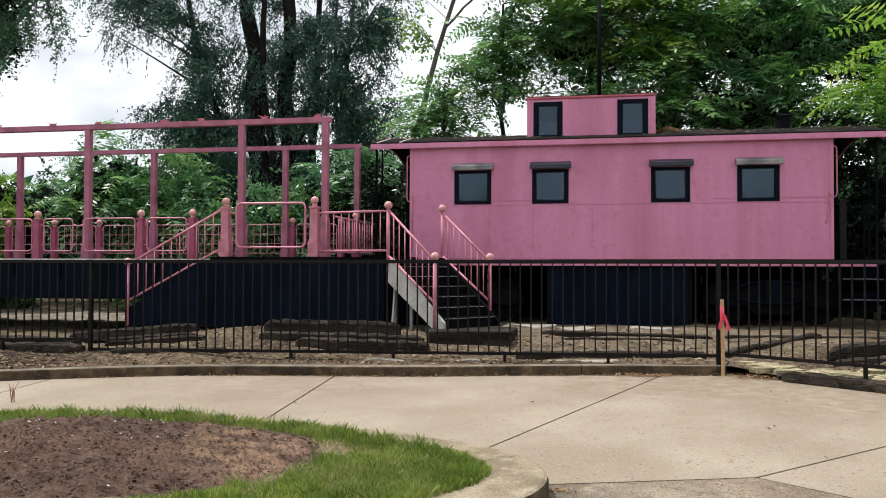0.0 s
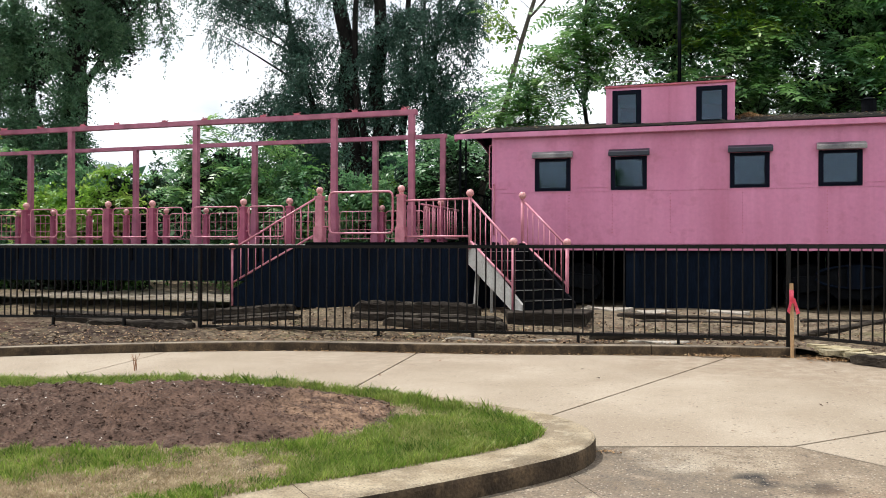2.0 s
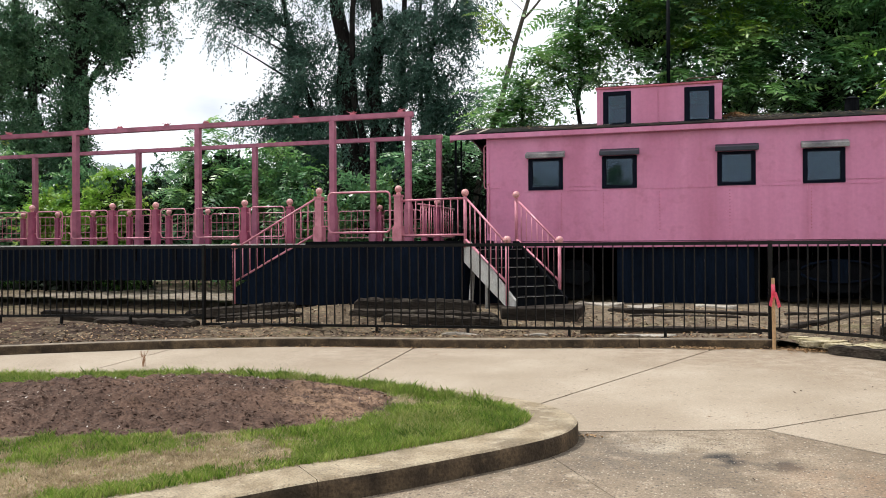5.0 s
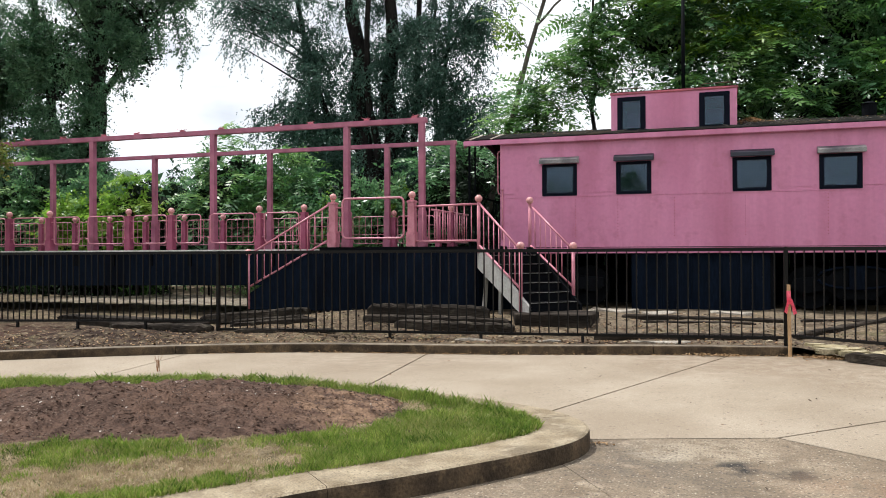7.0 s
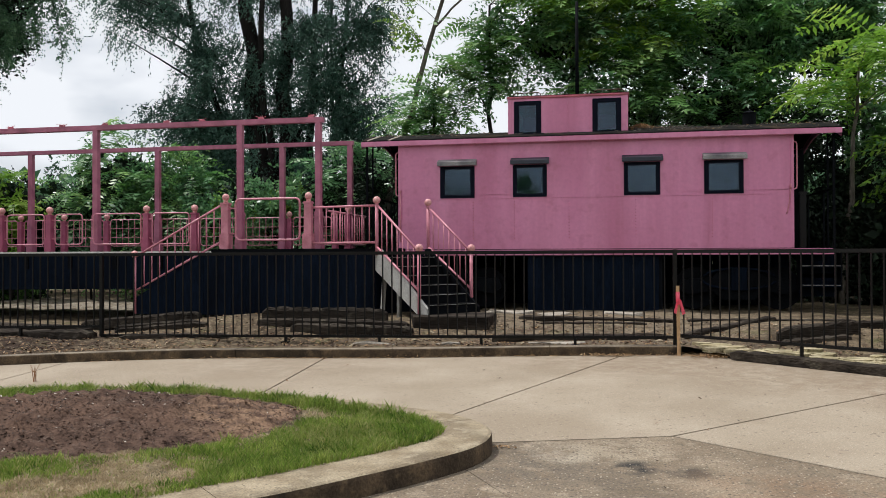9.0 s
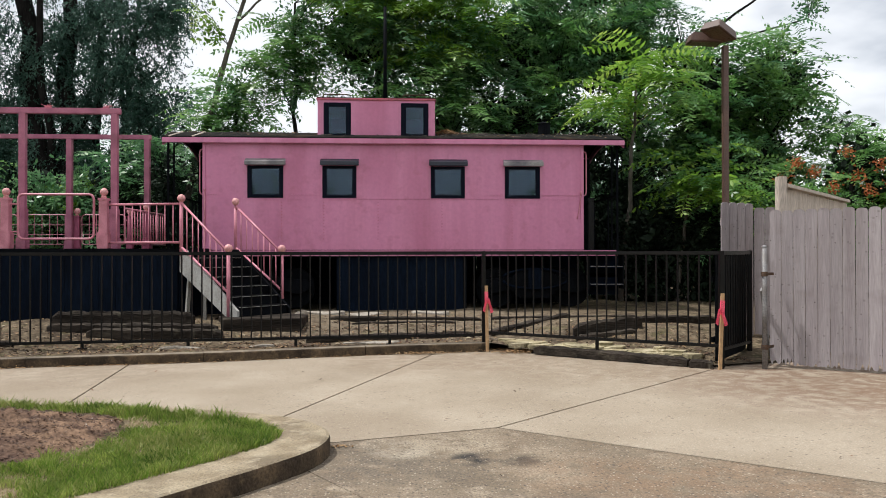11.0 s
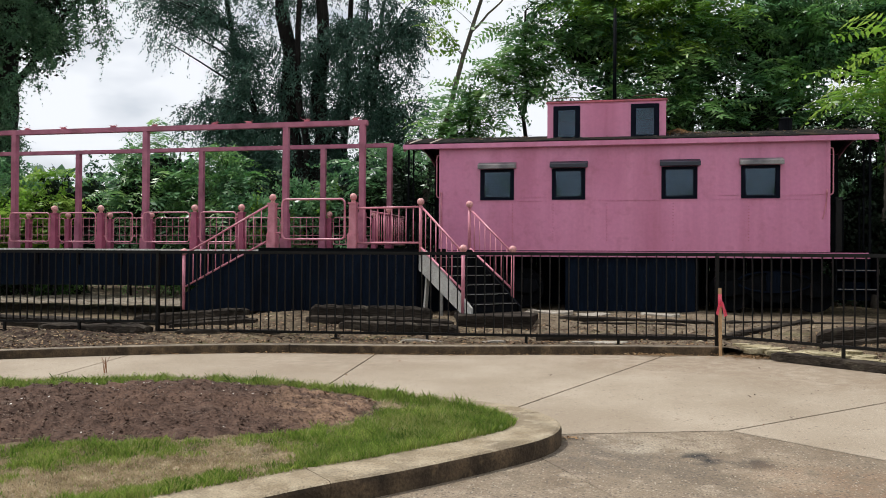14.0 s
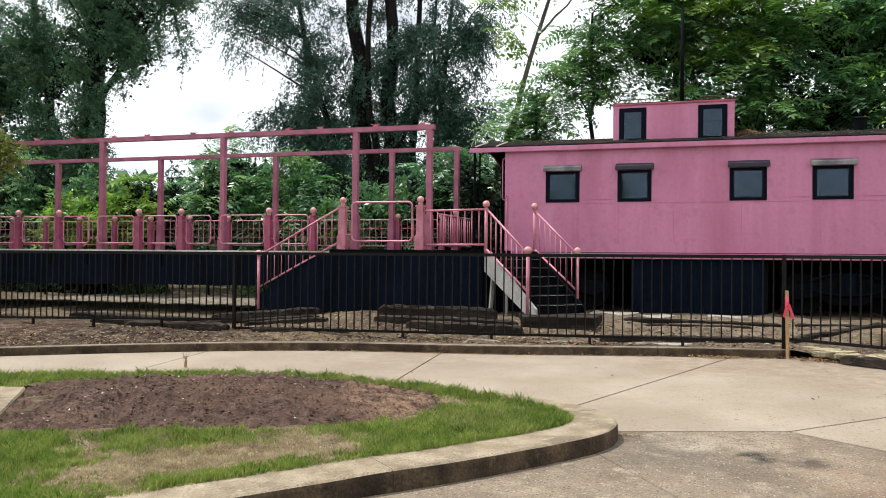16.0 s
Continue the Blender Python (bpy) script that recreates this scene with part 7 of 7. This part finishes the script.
tree("tree_of_heaven", [(above(8.6, 20.4), (8.6, 20.3, 7.4), 0.12), (above(10.2, 20.4), (10.4, 20.4, 7.2), 0.12), (above(12.4, 20.4), (12.6, 20.4, 5.0), 0.1)],
     [(8.7, 20, 5.9, 1.3, 1.0, 1.8), (10.6, 20, 6.1, 1.3, 0.9, 1.4), (9.2, 19.2, 3.4, 1.7, 1.0, 1.2), (11.6, 19.8, 4.6, 1.1, 0.9, 1.0), (12.8, 19.8, 3.6, 0.9, 0.9, 1.1), (10.4, 20, 7.3, 0.4, 0.4, 0.6), (9.8, 21.0, 4.4, 2.6, 0.8, 2.0)],
     [(120, FEATHER, LEAF_MID), (60, FEATHER, LEAF_DARK), (70, BROAD, LEAF_MID)], "leafy green tree behind the board fence", 19, fill=15000)
sumac = tree("sumac_bush", [(above(9.2, 17), (9.1, 16.6, 3.0), 0.07), (above(10.8, 17.4), (11.0, 17.2, 3.9), 0.08), (above(12.0, 17.4), (12.2, 17.2, 3.2), 0.08)],
     [(8.6, 16.5, 2.9, 0.8, 0.6, 0.5), (10.0, 16.7, 3.0, 0.8, 0.6, 0.5), (11.2, 17.0, 3.8, 0.8, 0.6, 0.7), (9.6, 16.5, 2.2, 1.8, 0.7, 0.6), (12.2, 17.0, 2.7, 1.2, 0.7, 1.0)],
     [(58, dict(FEATHER, length=0.66), LEAF_MID), (18, dict(FEATHER, length=0.66), LEAF_BRIGHT)], "sumac bush with rust-red seed heads behind the board fence", 20, category="bush", fill=1600, fill_size=0.2)
rs = np.random.RandomState(77)
for c in ((9.3, 15.9, 3.30), (10.1, 16.0, 3.75), (10.3, 15.9, 3.2), (9.7, 15.8, 2.95), (8.7, 16.0, 3.1), (11.0, 16.2, 3.5), (8.9, 15.9, 3.5), (11.3, 16.2, 3.1), (10.7, 16.1, 2.9)):
    ob = new("seed_head", mesh_np("seed_head", leaf_quads(np.array(c) + rs.normal(size=(75, 3)) * [0.09, 0.05, 0.08], 0.06, rs, 0.2, 0.8), 4, BERRY))
    ob.parent, ob.matrix_parent_inverse = sumac, base(sumac).inverted()
    tagged(ob, "rust-red seed head", kind="stuff")

# bushes behind the deck and the caboose
# near-black boughs hold shade in their colour; the bright bush holds sun
for k, (blobs, layers, label) in enumerate((
    ([(-17.6, 20.4, 2.6, 1.5, 0.9, 1.5), (-19.6, 20.4, 2.4, 1.2, 0.8, 1.3)], [(70, BROAD, LEAF_BRIGHT), (22, FEATHER, LEAF_BRIGHT)], "bright green bush in the sun behind the deck"),
    ([(-12.2, 21.4, 3.1, 1.6, 0.9, 1.8), (-14.6, 21.8, 3.3, 1.9, 0.9, 1.9)], [(70, BROAD, LEAF_DARK), (36, FEATHER, LEAF_DARK), (26, FERNY, LEAF_MID)], "green feathery bush behind the deck"),
    ([(-9.8, 20.6, 2.4, 1.5, 0.9, 1.6), (-8.4, 20.8, 3.0, 0.8, 0.7, 1.0)], [(70, BROAD, LEAF_DARK), (26, SMALL, LEAF_BRIGHT)], "green bush behind the deck"),
    ([(-6.6, 21.0, 2.6, 1.6, 0.9, 2.1), (-5.2, 19.8, 2.6, 1.2, 0.8, 1.8)], [(60, BROAD, LEAF_SHADE), (36, FEATHER, LEAF_DARK, [(-6.6, 20.6, 3.2, 1.5, 0.7, 1.7), (-4.9, 20.4, 4.1, 1.0, 0.6, 0.5)])], "bush in shade-dark colour in the gap between deck and caboose"),
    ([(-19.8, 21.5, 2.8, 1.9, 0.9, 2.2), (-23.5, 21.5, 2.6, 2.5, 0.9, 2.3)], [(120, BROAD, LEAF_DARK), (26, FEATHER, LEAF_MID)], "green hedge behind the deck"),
    ([(-24.5, 25.8, 3.2, 4.0, 0.8, 2.6), (-29.5, 25.8, 3.6, 3.0, 0.8, 3.0), (-19.4, 25.0, 3.2, 2.2, 0.8, 1.9)], [(130, BROAD, LEAF_SHADE), (80, BROAD, LEAF_COOL)], "thicket coloured as deep shade under the big trees"),
    ([(-28.0, 19.5, 2.0, 2.7, 1.1, 1.9), (-34.0, 19.5, 2.4, 3.5, 1.4, 2.3)], [(90, BROAD, LEAF_COOL), (60, BROAD, LEAF_SHADE)], "green hedge at the far end of the deck"),
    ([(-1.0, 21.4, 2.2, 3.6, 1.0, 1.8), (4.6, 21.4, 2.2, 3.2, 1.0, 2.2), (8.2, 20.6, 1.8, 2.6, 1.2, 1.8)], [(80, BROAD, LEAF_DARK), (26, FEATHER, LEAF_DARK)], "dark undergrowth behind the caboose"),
    ([(6.4, 18.6, 1.7, 2.0, 0.5, 1.9), (8.6, 18.6, 1.5, 1.8, 0.5, 1.7), (5.2, 18.9, 2.6, 1.4, 0.5, 1.6), (5.4, 19.4, 4.0, 1.5, 0.5, 1.2)], [(150, BROAD, LEAF_SHADE), (6, FEATHER, LEAF_DARK, [(7.9, 18.2, 2.2, 0.6, 0.4, 0.9)])], "undergrowth coloured as deep shade beside the end of the caboose"),
    ([(-8.6, 26, 3.6, 3.8, 0.8, 2.8), (-16.0, 27, 3.0, 4.5, 0.8, 2.7), (-26.0, 27, 3.2, 5.0, 0.8, 2.6), (1.0, 25, 3.6, 5.0, 0.8, 2.6), (10.5, 25, 3.2, 5.0, 0.8, 2.4)], [(190, BROAD, LEAF_DARK), (60, FEATHER, LEAF_DARK)], "dark belt of thicket behind the trees"),
    ([(-9.5, 21.2, 0.42, 5.5, 0.4, 0.30), (-20.0, 21.2, 0.42, 6, 0.4, 0.30)], [(120, SMALL, LEAF_MID)], "low green ground cover behind the tracks"),
    ([(13.0, 21.5, 2.0, 4.4, 1.4, 1.6), (20.0, 21.5, 2.5, 5.4, 1.4, 2.1)], [(90, BROAD, LEAF_MID), (20, FEATHER, LEAF_MID)], "green thicket behind the board fence"),
)):
    stems = [(above(b[0] + dx * b[3], b[1], -0.1), (b[0] + dx * b[3] * 1.2, b[1], max(0.5, b[2])), 0.04) for b in blobs for dx in (-0.4, 0.35)]
    n = sum(q[0] for q in layers)
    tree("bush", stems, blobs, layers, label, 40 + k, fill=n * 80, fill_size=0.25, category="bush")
# far woods close the place behind
rs = np.random.RandomState(99)
far = [(x, 34 + 3 * math.sin(x), 2.6, 5.0, 2.0, 2.6) for x in range(-70, 60, 7)]
ob = tagged(new("far_woods", mesh_np("far_woods", leaf_quads(cloud(far, 42000, 0.7, rs), 0.75, rs, 0.3, 0.6), 4, LEAF_COOL)), "belt of dark woods in the distance", "woods", kind="stuff")
back_woods = [(x, -44 + 4 * math.sin(x * 1.7), 3.4 + 1.2 * math.sin(x * 0.9), 5.0, 2.5, 5.4 + 2.6 * math.sin(x * 2.3)) for x in range(-70, 70, 7)]
tagged(new("far_woods", mesh_np("far_woods", leaf_quads(cloud(back_woods, 18000, 0.9, rs), 0.7, rs, 0.3, 0.6), 4, LEAF_DARK)), "belt of dark woods across the road", "woods", kind="stuff")
